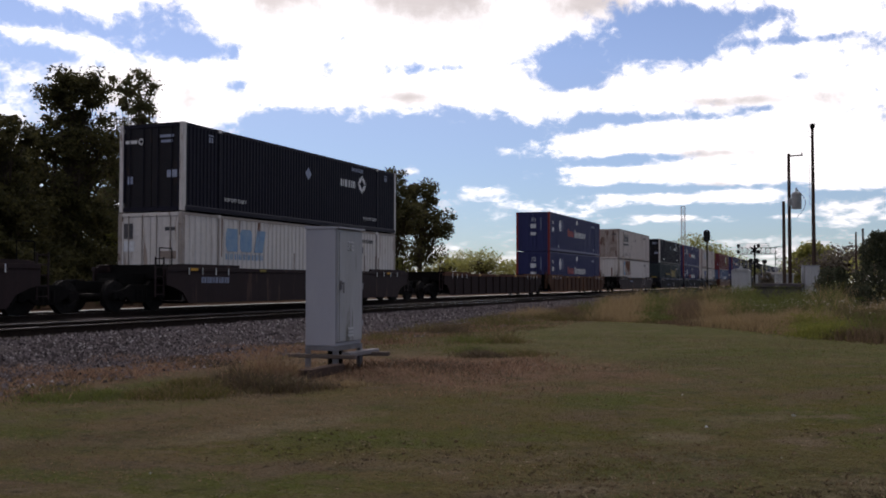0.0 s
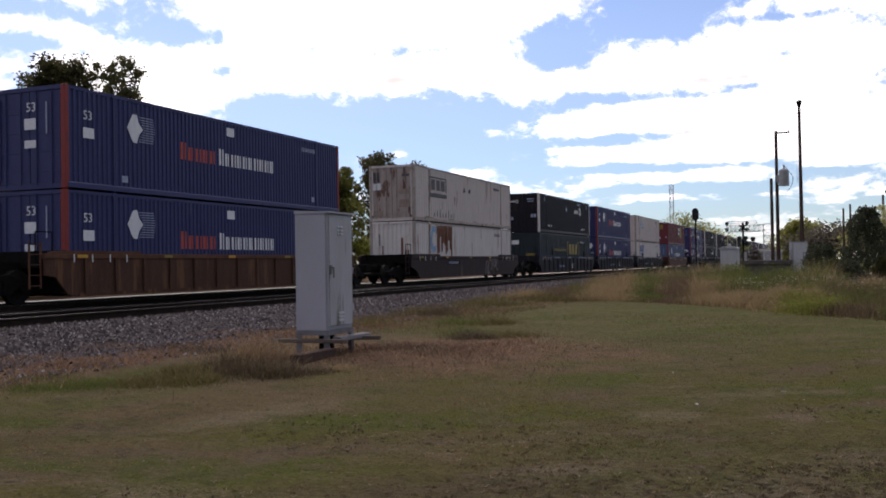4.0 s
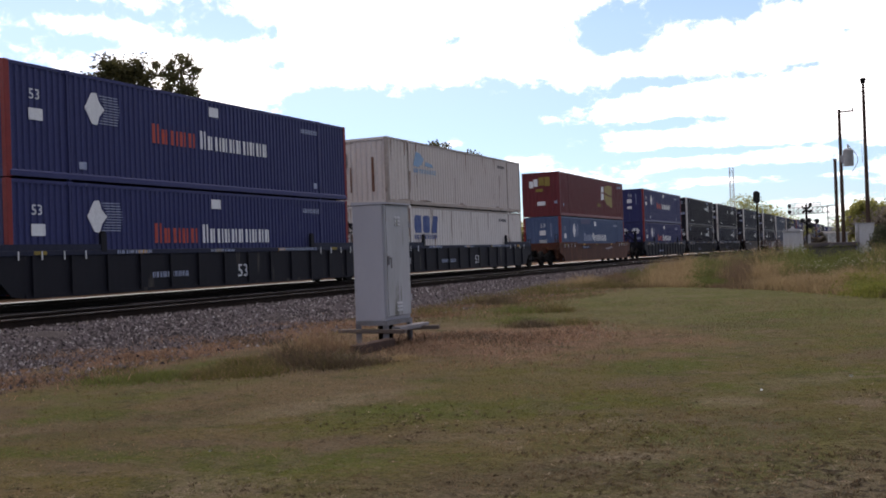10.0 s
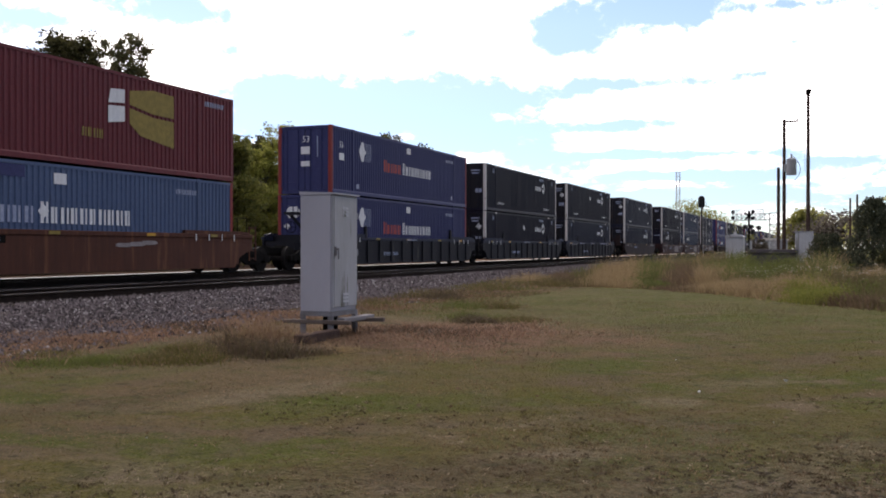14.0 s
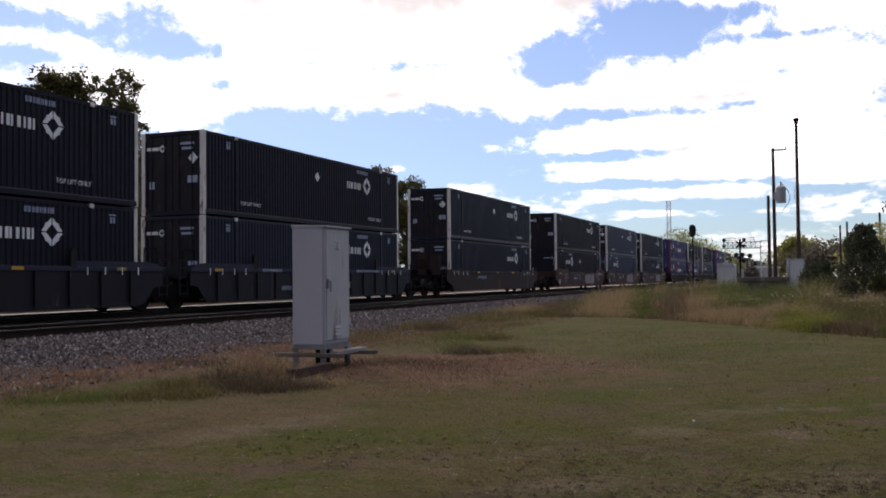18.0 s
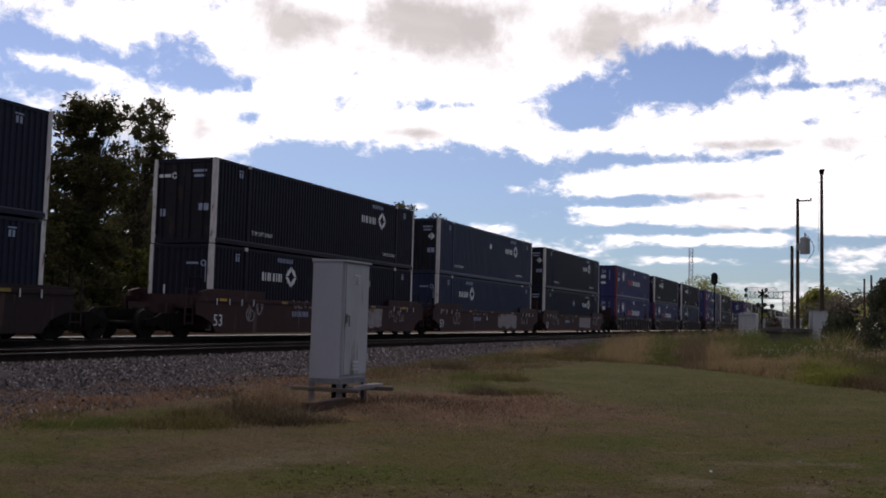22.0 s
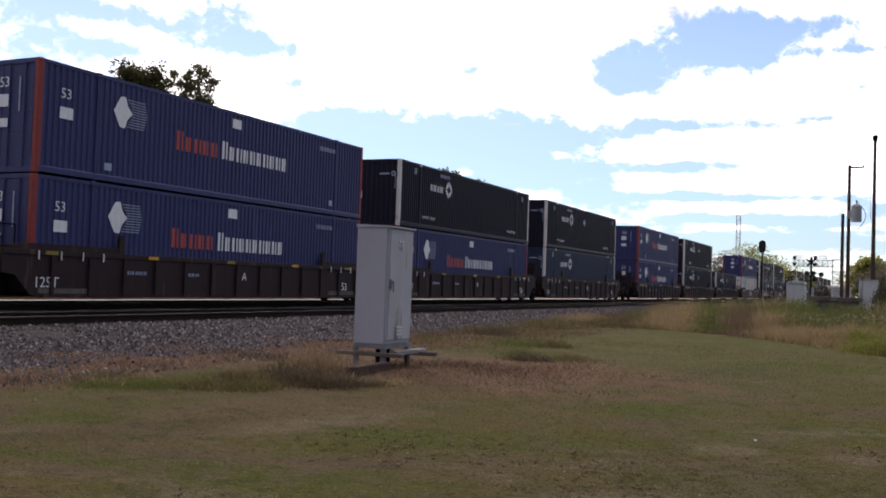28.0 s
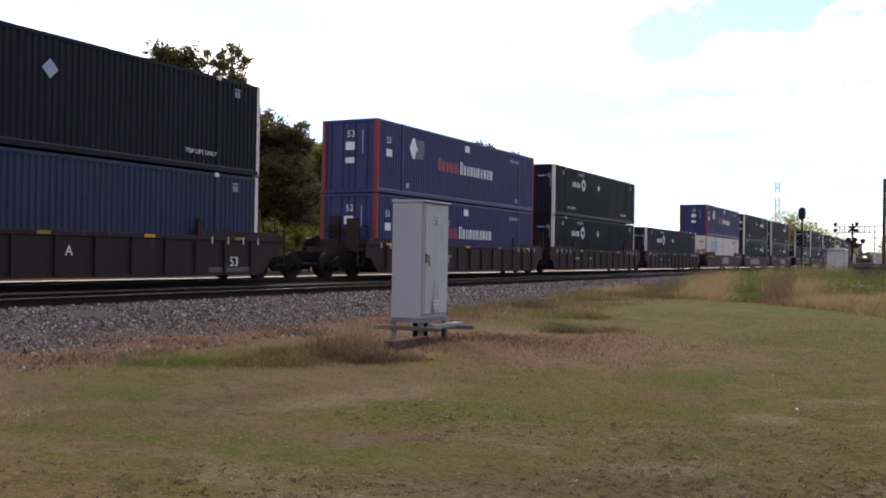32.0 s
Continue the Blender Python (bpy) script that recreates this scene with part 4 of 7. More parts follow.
        if end == "doors":
            part("emblem", mesh_of("end_emblem", lambda bm: [prism_into(bm, [(x, z) for x, z in o], -0.006, 0, "y") for o in diamond_ring(0.14, 0.06)], WHITE_MARK), c, (-0.42, E, 2.32))
            end_mark(WHITE_MARK, -0.83, 2.32, 0.5, 0.11, "emblem_word")
            for k in range(2):
                end_mark(PALE_MARK, 0.62, 2.46 - 0.17 * k, 0.56 - 0.1 * k, 0.085, "code_bar")
            end_mark(PALE_MARK, 0.83, 1.22, 0.40, 0.24)
            end_mark(PALE_MARK, -0.85, 1.05, 0.22, 0.25)
            if kind_of % 2:
                part("placard", mesh_of("end_placard", lambda bm: prism_into(bm, diamond(0.2), -0.006, 0, "y"), WHITE_MARK), c, (0.85, E, 1.95))
        else:
            end_mark(PALE_MARK, 0.50, 2.25, 0.48, 0.07, "emblem_word")
            part("emblem", mesh_of("end_emblem", lambda bm: [prism_into(bm, [(x, z) for x, z in o], -0.006, 0, "y") for o in diamond_ring(0.14, 0.06)], PALE_MARK), c, (0.95, E, 2.25))
            end_mark(WHITE_MARK, -0.62, 1.35, 0.06, 0.30, "code_bar")
            end_mark(PALE_MARK, 1.05, 1.95, 0.03, 0.7, "code_bar")
    elif style == "blue":
        letters("53", 0.27, PALE_MARK if paint is PALE_BLUE else WHITE_MARK, c, (X, 0.72, 2.0))
        flat_mark("placard", WHITE_MARK, c, X, 0.93, 1.62, 0.44, 0.30, "white square placard")
        shape_mark("emblem", "striped_emblem", [[(-0.38, 0.0), (-0.13, -0.42), (0.06, -0.44), (0.14, -0.2), (0.34, 0.0), (0.14, 0.2), (0.06, 0.44), (-0.13, 0.42)]], WHITE_MARK, c, (X, 2.95, 2.0), "white diamond emblem with speed stripes")
        shape_mark("emblem_hatch", "emblem_hatch", [[(0.30 - abs(z) * 0.6, z), (0.85 - abs(z) * 0.25, z), (0.85 - abs(z) * 0.25, z + 0.024), (0.30 - abs(z) * 0.6, z + 0.024)] for z in [-0.38 + 0.075 * k for k in range(11)]], PALE_MARK, c, (X, 3.02, 1.99))
        shape_mark("emblem_word", "red_word", blocks(0, 2.0, 0.44, 5, True), RED_MARK if paint is not PALE_BLUE else PALE_MARK, c, (X, 5.15, 1.28), "faded orange-red painted word")
        shape_mark("emblem_word", "white_word", blocks(0, 3.65, 0.44, 10, True), WHITE_MARK, c, (X, 7.3, 1.28), "white painted word")
        flat_mark("placard", WHITE_MARK, c, X, 8.0, 2.5, 0.46, 0.30)
        shape_mark("stencil", "stencil", blocks(0, 1.1, 0.16, 8), PALE_MARK, c, (X, 13.0, 2.35))
        flat_mark("code_bar", PALE_MARK, c, X, 13.85, 0.45, 0.22, 0.2)
        flat_mark("code_bar", PALE_MARK, c, X, 2.45, 0.42, 0.26, 0.2)
        if level or int(u) not in (135, 201):
            part("lettering", end_letters("53", 0.27, WHITE_MARK), c, (-0.12, E - 0.004, 2.2))
            end_mark(WHITE_MARK, 0.03, 1.85, 0.42, 0.32)
            end_mark(WHITE_MARK, 0.03, 1.28, 0.42, 0.22)
            end_mark(PALE_MARK, 0.62, 2.0, 0.05, 0.9, "code_bar")
        else:
            for xc in (-0.55, 0.5):
                for s in (-1, 1):
                    part("placard", mesh_of(("half_hexagon", s), lambda bm: prism_into(bm, [(0.03 * s, -0.24), (0.20 * s, -0.24), (0.38 * s, 0), (0.20 * s, 0.24), (0.03 * s, 0.24)][::s], -0.006, 0, "y"), WHITE_MARK), c, (xc, E, 2.15))
            part("placard", mesh_of("end_diamond", lambda bm: prism_into(bm, diamond(0.16), -0.006, 0, "y"), WHITE_MARK), c, (-0.85, E, 1.55))
            end_mark(PALE_MARK, 0.75, 1.5, 0.3, 0.2)
        if paint is PALE_BLUE:
            flat_mark("paint_patch", BLUE, c, X - 0.001, 5.6, 2.62, 2.3, 0.32, "dark blue repainted patch")
            shape_mark("placard", "placard", [diamond(0.2)], WHITE_MARK, c, (X, 7.4, 1.6))
            end_mark(WHITE_MARK, 0.05, 1.2, 0.5, 0.4)
    elif style == "white":
        if logo == "black":
            shape_mark("emblem", "black_emblem", [[(0, 0), (2.5, 0), (2.5, 0.22), (0, 0.22)], [(0, 0.22), (0.16, 0.22), (0.16, 1.1), (0, 1.1)], [(2.36, 0.3), (2.5, 0.3), (2.5, 1.1), (2.36, 1.1)]] + [[(0.3 + 0.7 * i, 0.38), (0.82 + 0.7 * i, 0.38), (0.82 + 0.7 * i, 0.95), (0.3 + 0.7 * i, 0.95)] for i in range(3)] + [[(0.16, 1.02), (2.36, 1.02), (2.36, 1.1), (0.16, 1.1)]], BLACK_MARK, c, (X, 2.0, 1.34), "worn black painted emblem")
            shape_mark("scuff", "scuff", [[(0, 0), (0.35, 0.05), (0.3, 0.3), (0.06, 0.25)], [(0.9, 0.06), (1.2, 0.0), (1.25, 0.25), (0.95, 0.3)]], BLACK_MARK, c, (X, 7.15, 1.85))
            for i in range(8):
                shape_mark("rust_drip", ("drip", i % 3), [[(0, 0), (0.13, 0), (0.10, 0.22 + 0.12 * (i % 3)), (0.03, 0.2)]], BLACK_MARK, c, (X, 2.6 + 0.42 * i, 0.3))
        elif logo == "rust":
            shape_mark("emblem", "blue_crescent", [[(0.0, 0.2), (0.35, 0.0), (0.85, 0.1), (0.8, 0.35), (0.4, 0.3), (0.25, 0.6), (0.4, 1.1), (0.8, 1.05), (0.85, 1.35), (0.3, 1.4), (0.0, 1.0)]], SKY_MARK, c, (X, 2.08, 1.3), "faded sky-blue painted emblem")
            rr = random.Random(17)
            for i in range(11):
                y, w, hh = 3.0 + 0.21 * i, rr.uniform(0.16, 0.30), rr.uniform(0.5, 1.75)
                o = [(0, 0), (w * 0.5, -0.12 * rr.random()), (w, 0.05), (w * 1.05, hh * 0.6), (w * 0.9, hh), (0.03, hh * 0.96), (-0.02, hh * 0.4)]
                shape_mark("rust_patch", ("rust_patch", i), [o], RUST, c, (X, y, 2.78 - hh), "brown rusted patch")
        elif logo == "sky":
            shape_mark("emblem", "sky_emblem", [[(0.0, 0.35), (0.5, 0.3), (0.9, 0.45), (1.1, 0.7), (0.7, 0.95), (0.3, 1.0)], [(1.2, 0.4), (2.1, 0.35), (2.0, 0.5), (1.3, 0.6)]], SKY_MARK, c, (X, 2.45, 1.45), "faded sky-blue painted emblem")
            shape_mark("stencil", "under_bars", blocks(0, 2.4, 0.2, 9), SKY_MARK, c, (X, 2.5, 1.48))
        else:
            shape_mark("emblem", "blue_word", [[(0.1, 0), (0.7, 0), (0.7, 0.8), (0.1, 0.8), (0, 0.6), (0, 0.2)], [(0.86, 0.1), (1.0, 0), (1.5, 0), (1.6, 0.1), (1.6, 0.7), (1.5, 0.8), (1.0, 0.8), (0.86, 0.7)], [(1.75, 0), (2.3, 0), (2.5, 0.8), (1.95, 0.8)]], BLUE_MARK if logo == "blue" else SKY_MARK, c, (X, 2.4, 1.68), "blue painted emblem")
            shape_mark("stencil", "under_bars", blocks(0, 2.4, 0.2, 9), BLUE_MARK if logo == "blue" else SKY_MARK, c, (X, 2.4, 1.40))
        shape_mark("stencil", "stencil", blocks(0, 1.1, 0.16, 8), BLACK_MARK, c, (X, 12.7, 2.35))
        rr = random.Random(int(u) * 2 + level)
        for k in range(15):
            s = k % 5
            hh = (0.35, 0.6, 0.9, 1.3, 0.5)[s]
            top = 2.78 if rr.random() < 0.6 else rr.uniform(0.9, 2.2)
            y = rr.choice((1.95, 14.1)) + rr.uniform(-0.1, 0.2) if k < 4 else rr.uniform(0.3, 15.6)
            shape_mark("rust_streak", ("rust_streak", s), [[(0.01, 0), (0.035, 0.0), (0.05 + 0.012 * s, hh), (0.0, hh)]], GRIME if k % 3 else RUST, c, (X, y, max(0.2, top - hh)))
        for k in range(5):
            y = rr.uniform(0.5, 13)
            w = rr.uniform(0.5, 1.8)
            shape_mark("grime_patch", ("grime_patch", level, int(u), k), [[(0, 0), (w, 0), (w * 0.92, rr.uniform(0.03, 0.06)), (w * 0.6, rr.uniform(0.08, 0.12)), (w * 0.2, rr.uniform(0.05, 0.09))]], GRIME, c, (X, y, 0.175))
        if end == "doors":
            for k, (xc, zc, w, h) in enumerate(((-0.9, 2.3, 0.4, 0.5), (0.8, 2.35, 0.4, 0.12), (0.75, 0.9, 0.7, 0.4), (0.75, 1.5, 0.7, 0.25), (-0.8, 0.4, 0.6, 0.3))):
                end_mark(GRIME if k > 1 else BLACK_MARK, xc, zc, w, h, "stain")
            end_mark(WHITE_MARK, -0.85, 1.8, 0.45, 0.35)
        else:
            end_mark(BLACK_MARK, -0.75, 1.95, 0.06, 0.6, "code_bar")
            end_mark(RUST, 0.55, 1.3, 0.12, 1.5, "rust_streak")
            end_mark(RUST, -0.55, 1.1, 0.07, 1.1, "rust_streak")
    elif style == "green":
        shape_mark("emblem", "yellow_word", [[(0.12, 0.05), (0.85, 0.05), (0.85, 0.9), (0.12, 0.9), (0, 0.7), (0, 0.25)], [(0.98, 0.15), (1.1, 0.05), (1.7, 0.05), (1.8, 0.15), (1.8, 0.8), (1.7, 0.9), (1.1, 0.9), (0.98, 0.8)], [(1.95, 0.05), (2.65, 0.05), (2.9, 0.9), (2.2, 0.9)]], YELLOW_MARK, c, (X, 8.6, 1.25), "yellow painted emblem")
        for k, (y, d) in enumerate(((8.12, 1), (11.95, -1))):
            shape_mark("bracket", ("bracket", d), [[(0, 0), (0.12, 0), (0.12, 1.15), (0, 1.15)], [(0.12, 1.03), (0.36, 1.03), (0.36, 1.15), (0.12, 1.15)] if d == 1 else [(-0.24, 1.03), (0, 1.03), (0, 1.15), (-0.24, 1.15)]], YELLOW_MARK, c, (X, y, 1.2))
        shape_mark("stencil", "green_bars", blocks(0, 3.6, 0.2, 14), YELLOW_MARK, c, (X, 4.1, 1.55))
        shape_mark("stencil", "stencil", blocks(0, 1.1, 0.16, 8), PALE_MARK, c, (X, 13.0, 2.25))
        flat_mark("placard", REFLECTOR, c, X, 12.75, 2.35, 0.35, 0.16)
        end_mark(WHITE_MARK, -0.62, 2.2, 0.6, 0.3, "emblem")
        end_mark(YELLOW_MARK, 0.55, 1.25, 0.7, 0.22)
        end_mark(PALE_MARK, -0.8, 1.15, 0.2, 0.28)
    elif style == "maroon":
        halves = [[(0, 0.45), (0.7, 0.55), (0.7, 1.0), (0, 0.95)], [(0, 1.03), (0.7, 1.1), (0.7, 1.5), (0.1, 1.45)]], [[(0.82, 0.5), (1.5, 0.05), (2.2, 0.0), (2.2, 1.0), (1.6, 1.02), (0.82, 1.02)], [(0.82, 1.12), (1.6, 1.12), (2.2, 1.1), (2.2, 1.62), (1.5, 1.7), (0.82, 1.55)]]
        halves[1][0][:] = [(0.82, 0.52), (1.3, 0.2), (2.9, -0.05), (2.9, 0.8), (1.9, 0.82), (0.82, 0.98)]
        halves[1][1][:] = [(0.82, 1.08), (1.9, 0.92), (2.9, 0.9), (2.9, 1.62), (1.9, 1.66), (0.82, 1.5)]
        shape_mark("emblem", "pale_flag", halves[0], WHITE_MARK, c, (X, 9.85, 0.9), "pale part of a worn flag emblem")
        shape_mark("emblem", "yellow_flag", halves[1], YELLOW_MARK, c, (X, 9.95, 0.9), "yellow part of a worn flag emblem")
        shape_mark("emblem_word", "small_yellow_word", blocks(0, 0.9, 0.26, 4), YELLOW_MARK, c, (X, 8.8, 0.85))
        shape_mark("stencil", "stencil", blocks(0, 1.1, 0.16, 8), PALE_MARK, c, (X, 14.5, 2.45))
        flat_mark("code_bar", PALE_MARK, c, X, 0.75, 0.75, 0.2, 0.16)
        for i, (a, b) in enumerate(((-0.75, 2.12), (-0.45, 2.22), (-0.05, 2.3), (0.35, 2.28))):
            end_mark(WHITE_MARK if i < 2 else YELLOW_MARK, a + 0.1, b, 0.28 if i < 2 else 0.36, 0.42 + 0.06 * i, "emblem")
        end_mark(YELLOW_MARK, -0.1, 1.72, 0.5, 0.18, "emblem_word")
        end_mark(WHITE_MARK, 0.0, 0.85, 0.55, 0.26)
        end_mark(PALE_MARK, 1.0, 0.9, 0.2, 0.18)
    return c


def end_letters(text, height, material):
    full = ("end_letters", text, height, material.name)
    if full not in MESHES:
        me = lettering(text, height).copy()
        me.transform(Matrix.Rotation(radians(-90), 4, "Z"))
        me.materials.append(material)
        MESHES[full] = me
    return MESHES[full]


WHEELSETS = {1: [], -1: []}


def truck(parent, y):
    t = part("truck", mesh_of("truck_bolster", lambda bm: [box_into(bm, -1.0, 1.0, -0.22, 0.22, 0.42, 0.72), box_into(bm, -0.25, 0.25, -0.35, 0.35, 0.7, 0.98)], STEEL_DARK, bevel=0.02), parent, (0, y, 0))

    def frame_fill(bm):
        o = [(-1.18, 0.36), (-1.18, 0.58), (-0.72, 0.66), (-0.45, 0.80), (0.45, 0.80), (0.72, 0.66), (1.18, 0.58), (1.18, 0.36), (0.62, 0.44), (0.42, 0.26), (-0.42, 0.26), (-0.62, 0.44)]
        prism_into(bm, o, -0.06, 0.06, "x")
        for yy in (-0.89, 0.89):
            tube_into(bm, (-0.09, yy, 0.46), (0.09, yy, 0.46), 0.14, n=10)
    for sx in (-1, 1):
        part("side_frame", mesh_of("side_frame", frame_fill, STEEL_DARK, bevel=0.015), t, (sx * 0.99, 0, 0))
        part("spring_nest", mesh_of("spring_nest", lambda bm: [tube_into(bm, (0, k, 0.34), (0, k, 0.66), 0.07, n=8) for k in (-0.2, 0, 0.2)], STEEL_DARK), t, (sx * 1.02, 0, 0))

    def wheel_fill(bm):
        tube_into(bm, (-0.95, 0, 0), (0.95, 0, 0), 0.085, n=8)
        for sx in (-1, 1):
            tube_into(bm, (sx * 0.69, 0, 0), (sx * 0.715, 0, 0), WHEEL_R + 0.028, n=24)
            tube_into(bm, (sx * 0.715, 0, 0), (sx * 0.83, 0, 0), WHEEL_R, n=24)
            tube_into(bm, (sx * 0.83, 0, 0), (sx * 0.87, 0, 0), 0.17, n=12)
            for k in range(4):
                a = k * math.pi / 2
                cy, cz = 0.3 * math.cos(a), 0.3 * math.sin(a)
                tube_into(bm, (sx * 0.83, cy, cz), (sx * 0.842, cy, cz), 0.055, n=6)
    for d in (1, -1):
        WHEELSETS[d].append(part("wheelset", mesh_of("wheelset", wheel_fill, WHEEL_STEEL), t, (0, d * 0.89, WHEEL_R)))
    return t


def well_car(u, style, paint, front_truck, seed, extras=(), brake_stand=False):
    words = {"ribbed": "well car with ribbed side walls", "smooth": "well car with smooth side walls"}
    hue = {"brown_car_paint": "brown ", "rusty_brown_car_paint": "rusty brown ", "sooty_brown_car_paint": "sooty brown ", "oxide_red_car_paint": "oxide-red ", "dark_blue_car_paint": "dark blue ", "ochre_car_paint": "ochre-brown "}[paint.name]
    c = thing("well_car", (FAR_TRACK, u, RAIL), hue + words[style] + (", scrawled with paint" if extras is GRAF else ""), "rail car", "well cars of the train")
    rng = random.Random(seed)
    OUT = 1.47
    chord, low_end = (RUST_CHORD, True) if paint in (CAR_RUSTY, CAR_DULL) else (BLUE_EDGE if paint is CAR_NAVY else paint, False)

    def wall(bm):
        o = [(-0.95, 1.30), (-0.95, 0.78), (-0.55, 0.72), (-0.10, 0.24), (0.25, 0.18), (LENGTH - 0.25, 0.18), (LENGTH + 0.10, 0.24), (LENGTH + 0.55, 0.72), (LENGTH + 0.95, 0.78), (LENGTH + 0.95, 1.30)]
        prism_into(bm, o, -0.05, 0, "x")

    def smooth_wall(bm):
        o = [(-0.95, 1.22), (-0.95, 0.80), (-0.60, 0.72), (-0.15, 0.55), (0.15, 0.20), (LENGTH - 0.15, 0.20), (LENGTH + 0.15, 0.55), (LENGTH + 0.60, 0.72), (LENGTH + 0.95, 0.80), (LENGTH + 0.95, 1.22)]
        prism_into(bm, o, -0.06, 0, "x")
    for sx in (1, -1):
        sgn = OUT if sx == 1 else -OUT + 0.05
        w = part("side_wall", mesh_of("side_wall", wall, paint) if style == "ribbed" else mesh_of("smooth_side_wall", smooth_wall, paint), c, (sgn, 0, 0))
        part("top_chord", mesh_of("top_chord", lambda bm: box_into(bm, -0.12, 0.03, -0.95, LENGTH + 0.95, 1.22, 1.36), chord, bevel=0.012), w)
        part("bottom_chord", mesh_of("bottom_chord", lambda bm: box_into(bm, -0.14, 0.03, 0.3, LENGTH - 0.3, 0.17, 0.27), paint), w) if style == "ribbed" else None
        for k, y in enumerate((-0.75, LENGTH - 2.95)):
            rise = 0.08 if low_end else 0.15 if style == "ribbed" else 0.10 if paint in (CAR_BROWN, CAR_YELLOW) else 0.28
            part("end_guard", mesh_of(("end_guard", rise, k), lambda bm: prism_into(bm, [(0.0, 1.36), (3.7, 1.36), (3.7, 1.36 + rise * (0.6 if k else 1)), (3.62 - 0.5 * k, 1.36 + rise), (0.5 - 0.5 * k, 1.36 + rise), (0.0, 1.36 + rise * (1 if k else 0.6))], -0.10, 0.02, "x"), chord, bevel=0.01), w, (0, y, 0))
            if not low_end and style == "ribbed":
                part("guard_post", mesh_of("guard_post", lambda bm: prism_into(bm, [(-0.10, 1.30), (0.10, 1.30), (0.10, 1.78), (0.05, 1.86), (-0.05, 1.86), (-0.10, 1.78)], -0.06, 0.035, "x"), paint), w, (0, y + (0.02 if k else 3.68), 0))
        if sx == 1 and style == "ribbed":
            for i in range(13):
                part("rib", mesh_of("rib", lambda bm: box_into(bm, 0, 0.065, -0.05, 0.05, 0.22, 1.23), paint), w, (0, 0.55 + i * 1.254, 0))
        if sx == 1:
            for i in range(5):
                flat_mark("reflector", REFLECTOR if (i + seed) % 2 else YELLOW_MARK, c, OUT + 0.032, 0.6 + 3.6 * i + rng.uniform(-0.3, 0.3), 1.29, 0.4, 0.09)
            for i in range(4):
                for base in (0.1, LENGTH - 2.4):
                    part("guide_bar", mesh_of("guide_bar", lambda bm: box_into(bm, 0, 0.02, -0.015, 0.015, 1.12, 1.34), WHITE_MARK), c, (OUT + 0.03, base + 0.72 * i, 0))
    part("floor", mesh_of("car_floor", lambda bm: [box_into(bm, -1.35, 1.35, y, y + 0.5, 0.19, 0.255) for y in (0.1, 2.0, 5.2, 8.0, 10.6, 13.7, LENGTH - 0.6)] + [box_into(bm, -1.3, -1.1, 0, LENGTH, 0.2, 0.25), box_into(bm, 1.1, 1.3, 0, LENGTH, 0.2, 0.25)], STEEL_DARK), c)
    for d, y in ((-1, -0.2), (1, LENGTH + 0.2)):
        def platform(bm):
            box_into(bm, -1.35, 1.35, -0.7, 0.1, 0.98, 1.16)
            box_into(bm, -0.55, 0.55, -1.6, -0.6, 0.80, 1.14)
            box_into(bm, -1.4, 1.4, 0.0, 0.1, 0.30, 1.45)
        # near-black on these cars in place of the dark under an open platform
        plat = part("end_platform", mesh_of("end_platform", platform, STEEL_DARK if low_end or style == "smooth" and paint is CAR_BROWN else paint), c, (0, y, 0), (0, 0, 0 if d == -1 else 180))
        sx = 1.34 * (1 if d == -1 else -1)
        def ladder(bm):
            for k in (-0.2, 0.2):
                box_into(bm, -0.02, 0.02, k - 0.02, k + 0.02, 0.42, 1.66)
            for z in (0.5, 0.78, 1.06, 1.34, 1.6):
                box_into(bm, -0.015, 0.015, -0.2, 0.2, z - 0.015, z + 0.015)
        part("ladder", mesh_of("ladder", ladder, paint), plat, (sx, -0.95, 0))
        part("handrail", mesh_of("handrail", lambda bm: [tube_into(bm, (0, 0, 1.1), (0, 0, 1.95), 0.018, n=6), tube_into(bm, (0, 0, 1.95), (0, 0.6, 1.95), 0.018, n=6), tube_into(bm, (0, 0.6, 1.95), (0, 0.6, 1.2), 0.018, n=6)], STEEL_DARK), plat, (sx * 0.9, -0.8, 0))
        if brake_stand and d == -1:
            navy_stand = lambda bm: [box_into(bm, -0.55, 0.55, -0.40, 0.05, 2.26, 2.38), box_into(bm, 0.30, 0.50, -0.12, 0.05, 1.1, 2.26), prism_into(bm, [(-0.5, 2.26), (-0.36, 2.26), (0.30, 1.62), (0.30, 1.46)], -0.1, 0.0, "y")]
            brown_stand = lambda bm: [box_into(bm, -0.55, -0.1, -0.12, 0.05, 1.1, 2.35), box_into(bm, 0.25, 0.75, -0.1, 0.05, 1.1, 2.25), box_into(bm, -0.55, 0.75, 0.0, 0.06, 1.5, 1.9)]
            part("brake_stand", mesh_of("brake_stand", navy_stand if paint is CAR_NAVY else brown_stand, paint), plat, (0.25, -0.55, 0))
            part("brake_wheel", mesh_of("brake_wheel", lambda bm: [tube_into(bm, (0.24 * math.cos(a), 0, 0.24 * math.sin(a)), (0.24 * math.cos(a + 0.53), 0, 0.24 * math.sin(a + 0.53)), 0.018, n=5) for a in [k * 0.5236 for k in range(12)]] + [tube_into(bm, (-0.23, 0, 0), (0.23, 0, 0), 0.014, n=5), tube_into(bm, (0, 0, -0.23), (0, 0, 0.23), 0.014, n=5)], STEEL_DARK), plat, (-0.1, -0.72, 1.75))
    truck(c, LENGTH + 1.62)
    if front_truck:
        truck(c, -1.65)
